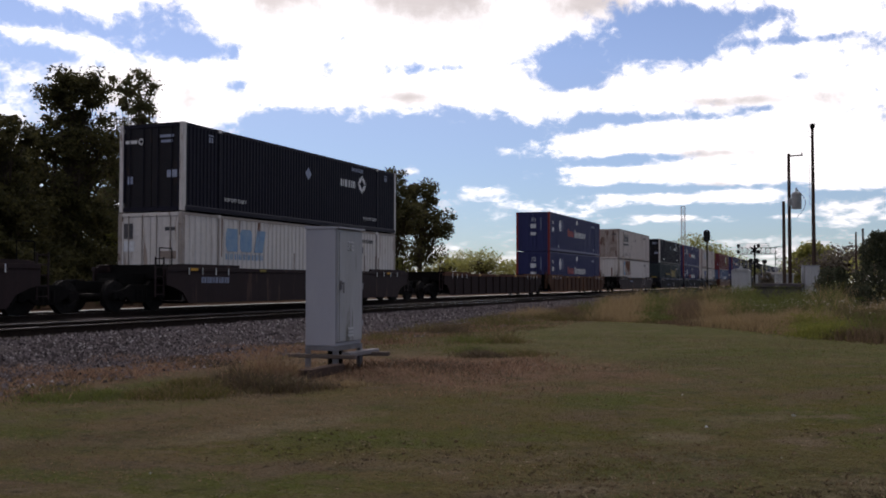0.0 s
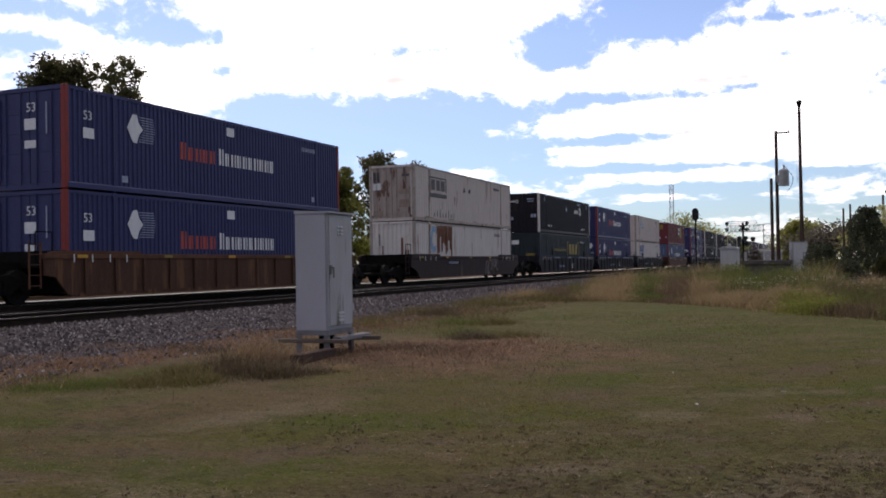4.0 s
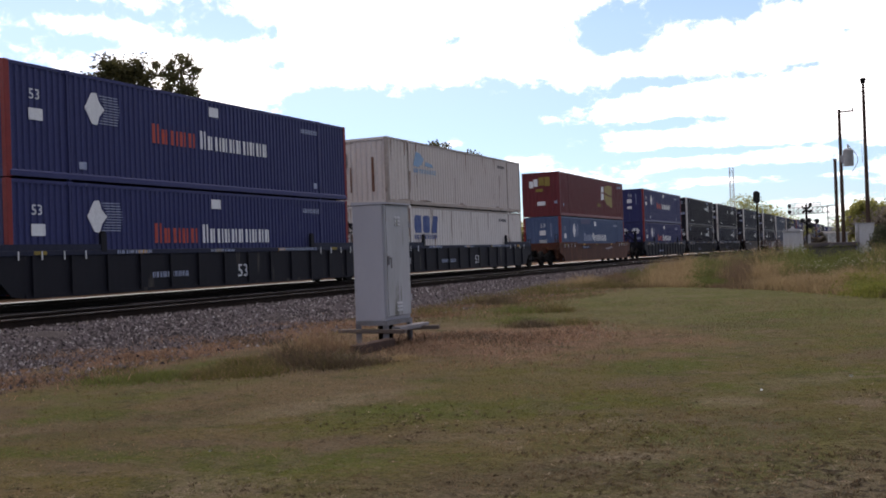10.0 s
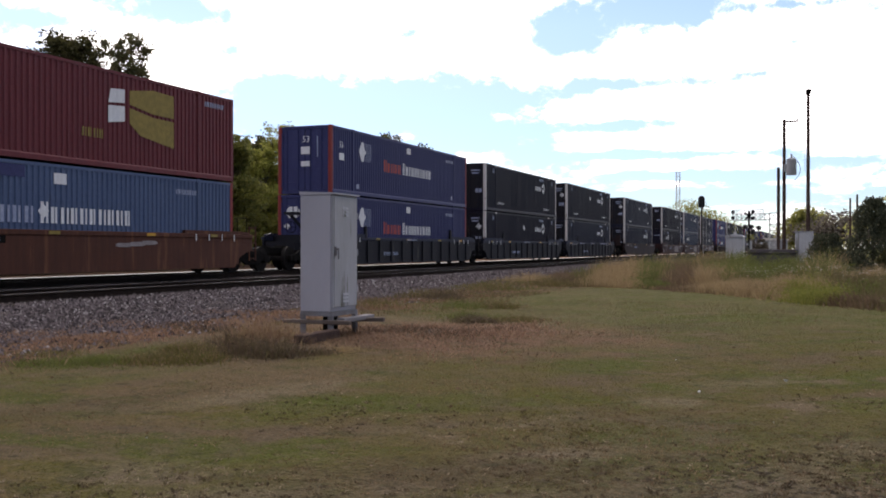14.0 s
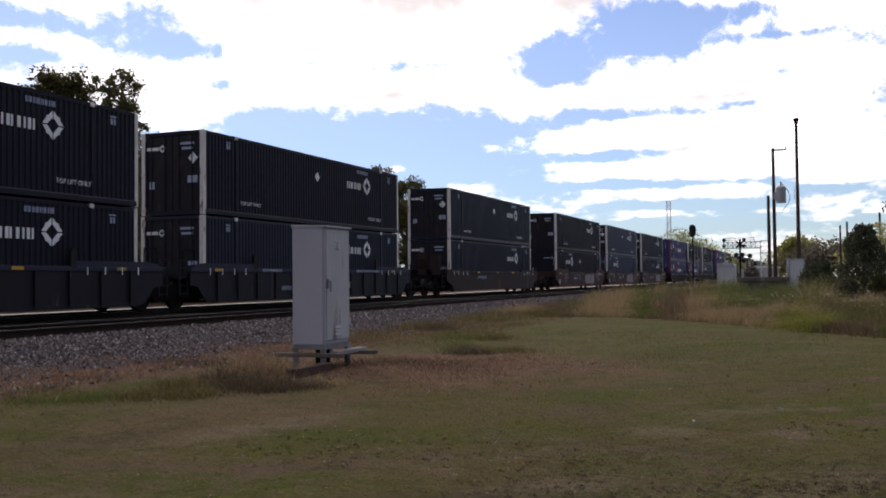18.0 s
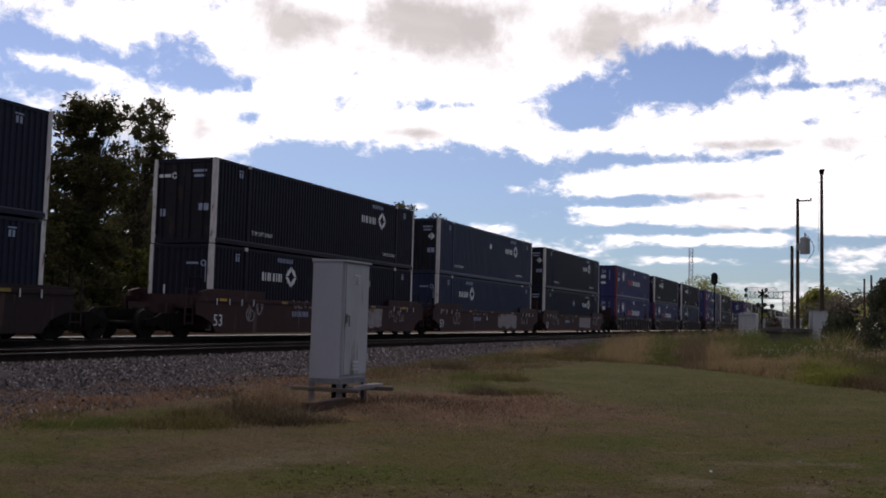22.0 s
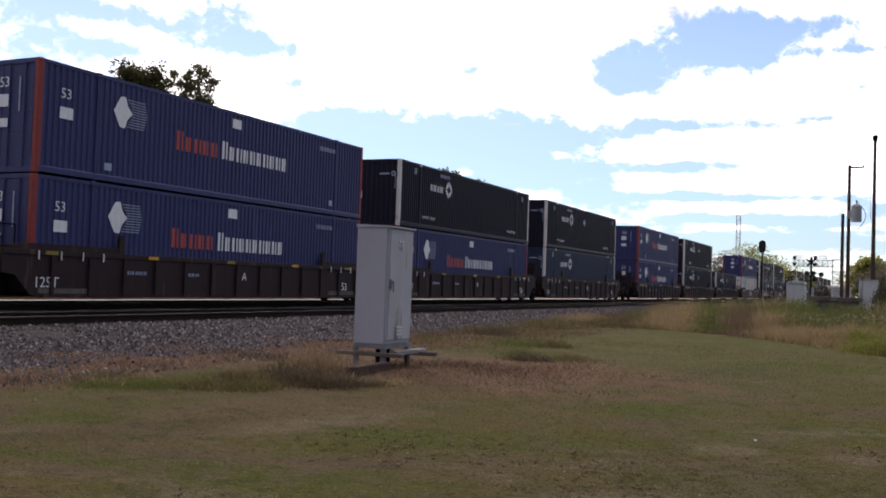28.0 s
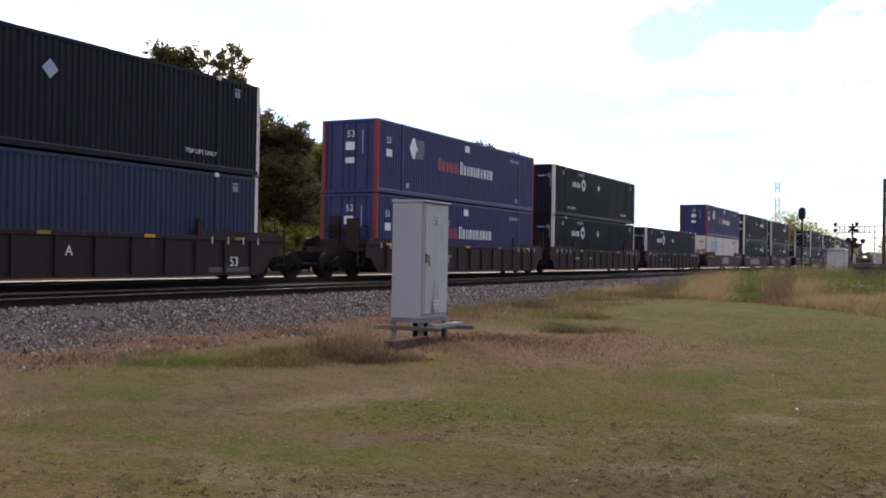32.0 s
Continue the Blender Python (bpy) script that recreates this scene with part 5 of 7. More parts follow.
        part("coupler", mesh_of("coupler", lambda bm: [box_into(bm, -0.12, 0.12, -3.52, -1.2, 0.66, 0.92), box_into(bm, -0.2, 0.2, -3.5, -3.1, 0.62, 0.96)], STEEL_DARK, bevel=0.02), c)
    X = OUT + 0.004
    for kind, yc, zc, w, h in extras:
        if kind == "scrawl":
            outl = []
            for i in range(max(4, int(w / 0.22))):
                px, pz = -w / 2 + w * (i + 0.5) / max(4, int(w / 0.22)), rng.uniform(-0.25, 0.25) * h
                heading, bend = rng.uniform(0, 6.28), rng.choice((-1, 1)) * rng.uniform(0.35, 0.8)
                for k in range(9):
                    qx, qz = px + 0.16 * h * math.cos(heading), max(-h / 2, min(h / 2, pz + 0.26 * h * math.sin(heading)))
                    d = math.hypot(qx - px, qz - pz)
                    if d > 0.01:
                        nx, nz = -(qz - pz) / d * 0.022, (qx - px) / d * 0.022
                        outl.append([(px - nx, pz - nz), (qx - nx, qz - nz), (qx + nx, qz + nz), (px + nx, pz + nz)])
                    px, pz, heading, bend = qx, qz, heading + bend, bend + rng.uniform(-0.25, 0.25)
            shape_mark("painted_scrawl", ("scrawl", seed, yc), outl, PALE_SCRAWL, c, (X, yc, zc), "pale sprayed scrawl")
        elif kind == "patch":
            n = max(3, int(w / 0.62))
            for i in range(n):
                rw, rh = w / n * 0.62, h * rng.uniform(0.40, 0.52)
                a0 = rng.uniform(0, 1)
                o = [((1 + 0.14 * math.sin(3 * k + i)) * rw * math.copysign(abs(math.cos(k * math.pi / 8)) ** 0.6, math.cos(k * math.pi / 8)), rh * math.copysign(abs(math.sin(k * math.pi / 8)) ** 0.6, math.sin(k * math.pi / 8))) for k in range(16)]
                shape_mark("paint_patch", ("paint_blob", seed, round(yc, 2), i), [o], PALE_SCRAWL, c, (X + 0.0015 * i, yc - w / 2 + (i + 0.5) * w / n, zc + rng.uniform(-0.06, 0.06)), "faded pale sprayed patch")
        elif kind == "dark":
            flat_mark("stencil_panel", STEEL_DARK, c, X, yc, zc, w, h)
            shape_mark("stencil", ("carcode", w), blocks(-w * 0.42, w * 0.42, h * 0.6, 9), PALE_MARK, c, (X + 0.007, yc, zc - h * 0.3))
        elif kind == "dust":
            flat_mark("dust_patch", DUST, c, X, yc, zc, w, h, "grey dusty patch")
        elif kind == "bars":
            shape_mark("stencil", ("bars", w, h), blocks(-w / 2, w / 2, h, max(3, int(w / 0.16))), PALE_MARK, c, (X + 0.034 * (zc > 1.2), yc, zc - h / 2))
        else:
            letters(kind, h, WHITE_MARK, c, (X, yc - w / 2, zc - h / 2))
    return c


PALE_SCRAWL = surface("pale_spray_paint", (0.30, 0.27, 0.27), (0.20, 0.16, 0.16), 0.7, scale=5, third=(0.12, 0.05, 0.045), third_at=0.58)
FEC = (("53", 9.1, 0.64, 0.7, 0.42), ("bars", 4.1, 1.29, 1.4, 0.10), ("bars", 12.3, 1.29, 2.4, 0.10), ("bars", 5.6, 0.62, 1.6, 0.16), ("bars", 8.0, 1.29, 1.2, 0.08))
BRN = (("dust", 1.0, 0.335, 1.7, 0.13), ("dust", 14.6, 0.345, 1.9, 0.15), ("125T", 0.45, 0.56, 0.9, 0.27), ("A", 8.5, 0.86, 0.25, 0.26), ("53", 14.9, 0.6, 0.6, 0.3), ("bars", 3.6, 0.85, 0.8, 0.1), ("bars", 6.0, 0.85, 0.5, 0.1))
GRAF = (("53", 0.32, 0.62, 0.7, 0.40), ("scrawl", 2.3, 0.95, 1.1, 0.7), ("scrawl", 6.0, 1.25, 2.5, 0.26), ("bars", 5.5, 0.88, 1.2, 0.2), ("B", 7.1, 0.95, 0.2, 0.24), ("patch", 10.8, 0.82, 3.4, 0.95), ("scrawl", 14.2, 0.9, 1.6, 0.5))
# place along the train, side style, paint, marks, lower load, upper load
CONSIST = [
    (2.2, "smooth", CAR_BROWN, (), None, None),
    (25.4, "smooth", CAR_BROWN, (("bars", 1.6, 0.95, 1.6, 0.2),), "w_sky2", "k"),
    (48.3, "ribbed", CAR_DULL, (), None, None),
    (68.2, "ribbed", CAR_RUSTY, (), "b", "b"),
    (92.6, "smooth", CAR_BROWN, (("scrawl", 11.8, 0.75, 2.2, 0.9), ("dark", 5.0, 1.0, 1.8, 0.2)), "w_rust", "w_black"),
    (115.8, "ribbed", CAR_NAVY, FEC, "g", "k"),
    (135.2, "ribbed", CAR_NAVY, FEC, "b", "b"),
    (154.8, "ribbed", CAR_NAVY, FEC, "w_blue", "w_sky"),
    (178.3, "smooth", CAR_YELLOW, (("dark", 5.0, 1.1, 1.9, 0.2), ("patch", 10.9, 1.0, 1.7, 0.14)), "pb", "m"),
    (201.6, "ribbed", CAR_NAVY, FEC[3:], "b", "b"),
    (221.1, "ribbed", CAR_NAVY, FEC[3:], "k", "k"),
    (240.6, "ribbed", CAR_NAVY, FEC[1:], "n", "k"),
    (263.85, "smooth", CAR_BROWN, (("bars", 5.0, 1.0, 1.6, 0.16),), "n", "n"),
    (287.25, "smooth", CAR_RED, GRAF, "kf", "k"),
    (306.6, "smooth", CAR_RED, GRAF, "lf", "l"),
    (325.9, "smooth", CAR_RED, GRAF, "n", "n"),
    (349.0, "ribbed", CAR_BROWN, BRN, "b", "b"),
    (368.4, "ribbed", CAR_BROWN, BRN, "b", "kf"),
    (387.7, "ribbed", CAR_BROWN, BRN, "lf", "kf"),
    (411.1, "ribbed", CAR_BROWN, BRN[5:], "b", "b"),
    (430.4, "ribbed", CAR_BROWN, BRN[5:], "kf", "kf"),
    (449.8, "ribbed", CAR_BROWN, BRN[5:], "nf", None),
    (470.6, "smooth", CAR_RED, (("patch", 8.0, 0.8, 3.0, 0.7),), "w_sky2", "b"),
    (490.0, "smooth", CAR_RED, (("patch", 6.0, 0.8, 6.0, 0.7),), "n", "k"),
    (509.4, "smooth", CAR_RED, (("patch", 9.0, 0.8, 4.0, 0.7),), "n", "k"),
    (532.6, "smooth", CAR_BROWN, (), "n", None),
    (552.0, "smooth", CAR_BROWN, (), "n", "k"),
    (571.4, "smooth", CAR_BROWN, (), "b", "k"),
    (594.6, "ribbed", CAR_BROWN, (), "n", "n"),
    (614.0, "ribbed", CAR_BROWN, (), "b", "b"),
    (637.2, "ribbed", CAR_BROWN, (), "n", "k"),
    (656.6, "ribbed", CAR_BROWN, (), "n", "k"),
]
TRAIN = []


def build_train():
    last = -100
    for i, (u, style, paint, marks, low, high) in enumerate(CONSIST):
        TRAIN.append(well_car(u, style, paint, u - last > 20.5, i, marks, brake_stand=(i % 3 == 0 and i > 8 or 16 <= i <= 20 or i == 7)))
        last = u
        for level, load in enumerate((low, high)):
            if load is None:
                continue
            uu = u + 0.03 * level
            lift = 0.11 if 16 <= i <= 21 else 0.0
            if load[0] in "knl" and len(load) < 3:
                TRAIN.append(container(uu, level, {"k": BLACKISH, "n": NAVY, "l": SLATE_BLUE}[load[0]], "navy", "front" if load.endswith("f") else "rear", 0.2, "wall" if load.endswith("f") else "doors", WHITE_POST, lift))
            elif load == "b":
                TRAIN.append(container(uu, level, BLUE, "blue", "rear", 0.2, "doors", RED_POST, lift))
            elif load == "pb":
                TRAIN.append(container(uu, level, PALE_BLUE, "blue", "rear", 0.2, "wall", RED_POST))
            elif load == "m":
                TRAIN.append(container(uu, level, MAROON, "maroon", "rear", 0.2, "wall"))
            elif load == "g":
                TRAIN.append(container(uu, level, GREEN_PAINT, "green", "rear", 0.25))
            else:
                kind = load[2:]
                TRAIN.append(container(uu, level, RUSTED_WHITE if kind in ("black", "sky") else WHITE_PAINT, "white", kind, 0.28, "doors" if kind in ("black", "sky2") else "wall"))


# ---- trees and plants ----
def leaf_quads(rng, centers, size, spread_flat=0.6):
    """One bent quad a leaf at each centre, turned at random."""
    n = len(centers)
    a, b = rng.normal(size=(n, 3)), rng.normal(size=(n, 3))
    a[:, 2] *= spread_flat
    a /= np.linalg.norm(a, axis=1)[:, None]
    b -= (a * b).sum(1)[:, None] * a
    b /= np.linalg.norm(b, axis=1)[:, None]
    s = size * (0.6 + 0.8 * rng.random(n))[:, None]
    return np.stack([centers - a * s, centers + b * s * 0.55, centers + a * s, centers - b * s * 0.55], 1)


def tree(name, at, height, lobes, leaf, label, seed, leaves=4200, size=0.12, trunk_r=0.22, category="tree", group="trees behind the railway", loose=0.135):
    """lobes: (dx, dy, z, rx, rz, share of the leaves) of the crown's clumps of boughs."""
    rng = np.random.default_rng(seed)
    rr = random.Random(seed)
    t = thing(name, (at[0], at[1], float(ground_z(at[0], at[1])) - 0.05), label, category, group)
    bm = bmesh.new()
    top = min(l[2] for l in lobes)
    pts = [Vector((0, 0, 0)), Vector((rr.uniform(-0.2, 0.2), rr.uniform(-0.2, 0.2), top * 0.5)), Vector((rr.uniform(-0.4, 0.4), rr.uniform(-0.4, 0.4), max(top * 0.95, height * 0.55)))]
    tube_into(bm, pts[0], pts[1], trunk_r, trunk_r * 0.8, 9), tube_into(bm, pts[1], pts[2], trunk_r * 0.8, trunk_r * 0.4, 8)
    centers = []
    for dx, dy, z, rx, rz, share in lobes:
        k = max(12, int(rx * 24))
        for j in range(k):
            d = rng.normal(size=3)
            d /= np.linalg.norm(d)
            rad = 0.35 + 0.62 * rng.random() ** 0.7
            c = np.array((dx + d[0] * rx * rad, dy + d[1] * rx * rad, z + d[2] * rz * rad))
            if c[2] < 0.4:
                c[2] = 0.4
            if j % 3 == 0:
                start = pts[1].lerp(pts[2], rng.random())
                mid = start.lerp(Vector(c), 0.5) + Vector((0, 0, 0.12 * rx))
                tube_into(bm, start, mid, trunk_r * 0.24, trunk_r * 0.14, 5, False)
            tube_into(bm, mid, c, trunk_r * 0.12, trunk_r * 0.03, 3, False)
            m = int(leaves * 2.2 * share / k)
            cl = np.clip(rng.normal(size=(m, 3)), -1.7, 1.7) * np.array((1.0, 1.0, 0.78)) * loose * min(rx, 2.2) * (0.6 + 0.8 * rng.random())
            centers.append(c + cl)
    me = bpy.data.meshes.new("trunk")
    bm.to_mesh(me), bm.free()
    me.materials.append(BARK)
    part("trunk", me, t)
    part("crown", soup("crown", leaf_quads(rng, np.concatenate(centers), size), leaf), t)
    return t


def at_angle(az, x=None, r=None):
    """A spot on the ground in a direction (degrees left of the track): on the line at x, or r metres off."""
    if x is not None:
        return (x, -x / math.tan(radians(az)))
    return (-r * math.sin(radians(az)), r * math.cos(radians(az)))


def build_trees():
    def height_at(p, el):
        return EYE + math.hypot(*p) * math.tan(radians(el))
    broad = "broad-leaved tree in a row beyond the railway"
    p = at_angle(43.4, -42)
    h = height_at(p, 11.9)
    tree("tree", p, h, [(0.2, 0, h - 1.9, 2.1, 1.8, 0.3), (-1.6, 0.3, h - 4.2, 2.1, 1.7, 0.2), (1.5, 0, h - 5.0, 2.2, 1.9, 0.2), (0, 0, h - 8.5, 2.8, 2.4, 0.3)], LEAF_DARK, "tall dark broad-leaved tree in a row beyond the railway", 11, 11000, 0.11, 0.32)
    p = at_angle(40.4, -42)
    h = height_at(p, 12.2)
    tree("tree", p, h, [(0.2, 0, h - 1.6, 1.5, 1.5, 0.22), (0.9, 0, h - 3.8, 1.4, 1.5, 0.26), (-0.6, 0, h - 5.8, 2.2, 1.7, 0.27), (0, 0, h - 9, 2.6, 2.4, 0.25)], LEAF_RUSSET, "tall thin-crowned tree turning russet, beyond the railway", 12, 6000, 0.10, 0.26)
    rows = [(58, 9.0, LEAF_DARK), (55, 10.2, LEAF_DARK), (52, 9.2, LEAF_MID), (49.5, 10.4, LEAF_DARK), (47.0, 9.0, LEAF_DARK), (38.2, 8.5, LEAF_SOFT), (36.4, 7.8, LEAF_SOFT), (34.4, 6.9, LEAF_MID), (33.0, 6.0, LEAF_YELLOW),
            (29.6, 5.7, LEAF_YELLOW), (27.8, 6.0, LEAF_MID)]
    for i, (az, el, leaf) in enumerate(rows):
        p = at_angle(az, -41 - (i % 3))
        h = height_at(p, el)
        w = 1.9 + 0.35 * (i % 3)
        tree("tree", p, h, [(0, 0, h - 1.7, w * 0.8, 1.5, 0.3), (-0.9, 0.6, h - 3.8, w, 1.7, 0.25), (1.0, -0.5, h - 5.2, w, 1.8, 0.25), (0, 0, max(2.0, h - 7.8), w * 1.2, 1.9, 0.2)], leaf, broad, 30 + i, 6500, 0.125, 0.24)
    p = at_angle(31.5, -42)
    h = height_at(p, 7.4)
    tree("tree", p, h, [(0, 0, h - 1.6, 1.9, 1.4, 0.34), (-0.8, 0, h - 3.6, 1.8, 1.6, 0.26), (0.9, 0, h - 5.0, 1.9, 1.8, 0.2), (0, 0, h - 8, 1.8, 2.0, 0.2)], LEAF_YELLOW, "sparse yellowing tree with bare branches showing, beyond the railway", 61, 1700, 0.11, 0.2)
    for az, el, s in ((25.3, 6.9, 71), (23.6, 6.2, 72)):
        p = at_angle(az, -43)
        h = height_at(p, el)
        tree("tree", p, h, [(0, 0, h - 2.2, 2.4, 1.9, 0.3), (-1.6, 1, h - 4.6, 2.6, 1.9, 0.25), (1.8, -0.6, h - 5.4, 2.5, 2.0, 0.25), (0, 0, h - 8.6, 3.0, 2.2, 0.2)], LEAF_DARK, "dark broad-leaved tree beyond the railway, apart from the others", s, 5200, 0.15, 0.3)
    for i in range(11):
        az = 58.5 - i * 2.55
        p = at_angle(az, -50 - 2 * (i % 2))
        h = height_at(p, 8.2 - 0.16 * i)
        tree("tree", p, h, [(0, 0, h - 1.9, 2.4, 1.7, 0.25), (-1.2, 0.5, h - 4.2, 2.6, 1.9, 0.25), (1.3, -0.5, h - 6.2, 2.7, 2.0, 0.25), (0, 0, max(2.2, h - 8.5), 2.9, 2.2, 0.25)], LEAF_DARK, "dense dark tree in the second row of woods", 210 + i, 5200, 0.17, 0.24)
    rng = random.Random(8)
    for i in range(22):
        az = 58 - i * 1.62
        p = at_angle(az, -39.5 - rng.uniform(0, 3))
        h = 3.6 + rng.uniform(-0.6, 2.2)
        tree("bush", p, h, [(0, 0, h * 0.5, 1.8, h * 0.42, 0.6), (1.2, 0.6, h * 0.4, 1.5, h * 0.36, 0.4)], ((LEAF_MID, LEAF_YELLOW, LEAF_MID) if az < 41 else (LEAF_DARK, LEAF_DARK, LEAF_DARK))[i % 3], "overgrown green bush beneath the trees", 90 + i, 2200, 0.12, 0.06, "bush", "bushes behind the railway")
    # farther trees along the line and past the crossing
    far = [(22.2, 1.9, 190), (21.0, 2.1, 200), (19.9, 2.1, 190), (9.0, 2.6, 210), (7.7, 3.1, 215), (7.0, 2.8, 215), (5.9, 2.0, 240), (5.3, 1.5, 250), (1.6, 2.15, 150), (1.25, 2.45, 150), (0.7, 2.15, 155),
           (-0.4, 2.2, 140), (-1.3, 2.0, 150), (-3.0, 2.3, 130), (-3.9, 2.3, 120), (-5.2, 2.2, 125), (-6.6, 2.4, 120), (-8.0, 2.4, 125), (18.3, 1.5, 260), (16.8, 1.4, 270), (15.0, 1.3, 280), (13.2, 1.3, 280), (11.6, 1.4, 280), (10.0, 1.6, 270)]
    for i, (az, el, r) in enumerate(far):
        p = at_angle(az, r=r)
        h = EYE + r * math.tan(radians(el))
        near = 0 < az < 2
        w = 1.75 + (i % 3) * 0.2 if near else 3.2 + (i % 3) * 0.7
        tree("tree", p, h, [(0, 0, h * 0.68, w * 0.9, h * 0.25, 0.45), (w * 0.7, 0, h * 0.5, w, h * 0.25, 0.3), (-w * 0.6, 0, h * 0.42, w, h * 0.3, 0.25)], LEAF_GREY if az in (9.0, -0.4, -3.9, -6.6) else LEAF_PALE if az in (21.0, -1.3, -5.2, 16.8) else LEAF_SUNNY, "distant yellow-green tree past the crossing", 130 + i, 1800 if near else 1000, 0.22, 0.25, "tree", "distant trees", 0.26)
    # conifer at the right edge, with a dark upright juniper and a round bush nearer
    p = at_angle(-6.0, r=62)
    tree("conifer_tree", p, 12.0, [(0, 0, 10.6, 1.5, 1.3, 0.2), (-0.5, 0, 8.9, 2.1, 1.3, 0.22), (0.2, 0, 7.2, 2.5, 1.3, 0.24), (-0.4, 0, 5.5, 2.3, 1.2, 0.2), (1.0, 0, 4.2, 2.4, 0.9, 0.14)], CONIFER, "tall green conifer with bare lower trunk beside the road", 171, 17000, 0.085, 0.26, "tree", "trees by the road")
    spire("juniper_shrub", at_angle(-2.15, r=46), [(0.0, 1.1), (0.7, 1.34), (1.3, 1.25), (1.8, 1.0), (2.4, 0.80), (2.9, 0.62), (3.3, 0.34), (3.68, 0.05)], NEEDLES, "dark upright juniper shrub among weeds", 172, 20000)
    spire("round_shrub", at_angle(0.2, r=48), [(0.0, 0.60), (0.6, 0.80), (1.1, 0.82), (1.5, 0.68), (1.8, 0.45), (2.0, 0.12)], NEEDLES, "dark round shrub beside the concrete platform", 173, 8000)
    for k, (az, r, h) in enumerate(((-0.75, 46, 1.25), (-1.3, 44, 1.15), (-3.15, 45, 1.3), (-3.9, 46, 1.2), (-4.7, 47, 1.15))):
        spire("low_shrub", at_angle(az, r=r), [(0.0, 0.55), (0.4 * h, 0.64), (0.72 * h, 0.5), (h, 0.2)], NEEDLES if k % 2 else LEAF_DARK, "low dark shrub beside the taller ones", 174 + k, 4000)
    p = at_angle(3.85, r=96)
    tree("bush", p, 2.5, [(0, 0, 1.5, 0.9, 0.9, 0.6), (0.7, 0, 1.2, 0.8, 0.8, 0.4)], LEAF_GREY, "grey-green thicket past the equipment house", 181, 1500, 0.12, 0.06, "bush", "bushes by the road")
    p = at_angle(-3.3, r=75)
    tree("tree", p, 5.6, [(0, 0, 4.6, 1.0, 0.9, 0.4), (0.7, 0, 3.7, 1.1, 0.9, 0.3), (-0.6, 0, 3.0, 1.1, 0.8, 0.3)], LEAF_PALE, "thin pale tree with bare branches by the road", 175, 500, 0.10, 0.09, "tree", "trees by the road")


def spire(name, at, profile, leaf, label, seed, leaves):
    """A dense shrub of upright sprays inside a profile of (height, radius)."""
    rng = np.random.default_rng(seed)
    t = thing(name, (at[0], at[1], float(ground_z(*at)) - 0.03), label, "shrub", "dark shrubs")
    zs, rs = [q[0] for q in profile], [q[1] for q in profile]
    part("stem", mesh_of((name, "stem", zs[-1]), lambda bm: tube_into(bm, (0, 0, 0), (0, 0, zs[-1] * 0.8), 0.06, 0.02, 7), BARK), t)
    k = leaves // 14
    z0 = zs[-1] * 0.92 * rng.random(k) ** 0.9
    a = 2 * math.pi * rng.random(k)
    r0 = np.interp(z0, zs, rs) * (0.35 + 0.65 * np.sqrt(rng.random(k))) * (0.86 + 0.2 * np.sin(a * 3 + z0 * 4))
    foot = np.stack([r0 * np.cos(a), r0 * np.sin(a), z0], -1)
    rise = np.stack([0.10 * np.cos(a), 0.10 * np.sin(a), 0.12 + 0.14 * rng.random(k)], -1)
    f = rng.random((k, 14, 1))
    c = foot[:, None] + rise[:, None] * f + rng.normal(size=(k, 14, 3)) * 0.05 * (1.15 - f)
    part("foliage", soup("foliage", leaf_quads(rng, c.reshape(-1, 3), 0.045, 1.5), leaf), t)


def blades(rng, x, y, height, width, lean=0.5, segs=2):
    """Tapered bent grass blades: quad and tip, as separate triangles of one blade each."""
    n = len(x)
    z = ground_z(x, y) - 0.01
    a = rng.random(n) * 2 * math.pi
    d = np.stack([np.cos(a), np.sin(a), np.zeros(n)], -1)
    b = rng.random(n) * 2 * math.pi
    ln = (lean * rng.random(n) * height)[:, None] * np.stack([np.cos(b), np.sin(b), np.zeros(n)], -1)
    base = np.stack([x, y, z], -1)
    w = (d * (width * (0.6 + 0.8 * rng.random(n)))[:, None])
    up = np.stack([np.zeros(n), np.zeros(n), height], -1)
    mid = base + up * 0.6 + ln * 0.35
    tip = base + up + ln
    return np.stack([base - w, base + w, mid + w * 0.75, tip, mid - w * 0.75], 1)


def wedge(rng, n, r0, r1, az0=-8, az1=60):
    r = np.sqrt(r0 * r0 + (r1 * r1 - r0 * r0) * rng.random(n))
    a = np.radians(az0 + (az1 - az0) * rng.random(n))
    return -r * np.sin(a), r * np.cos(a)


def clump_noise(x, y, s, seed):
    k = np.random.default_rng(seed)
    v = np.zeros_like(x)
    for i in range(6):
        a, f, ph = k.random() * 6.28, s * (0.6 + 1.6 * k.random()), k.random() * 6.28
        v += np.sin((x * np.cos(a) + y * np.sin(a)) * f + ph)
    return v / 6


def weed_edge(x):
    """Where the mown lawn ends and the weeds begin, as y over x."""
    return np.interp(x, [-30, -11, -8, -6.2, -4.6, -3, -1.3, 0.3, 1.2, 4, 12, 30], [44, 36, 31.5, 31.5, 30.2, 28.0, 26.3, 23.8, 22.0, 20.5, 19, 17])


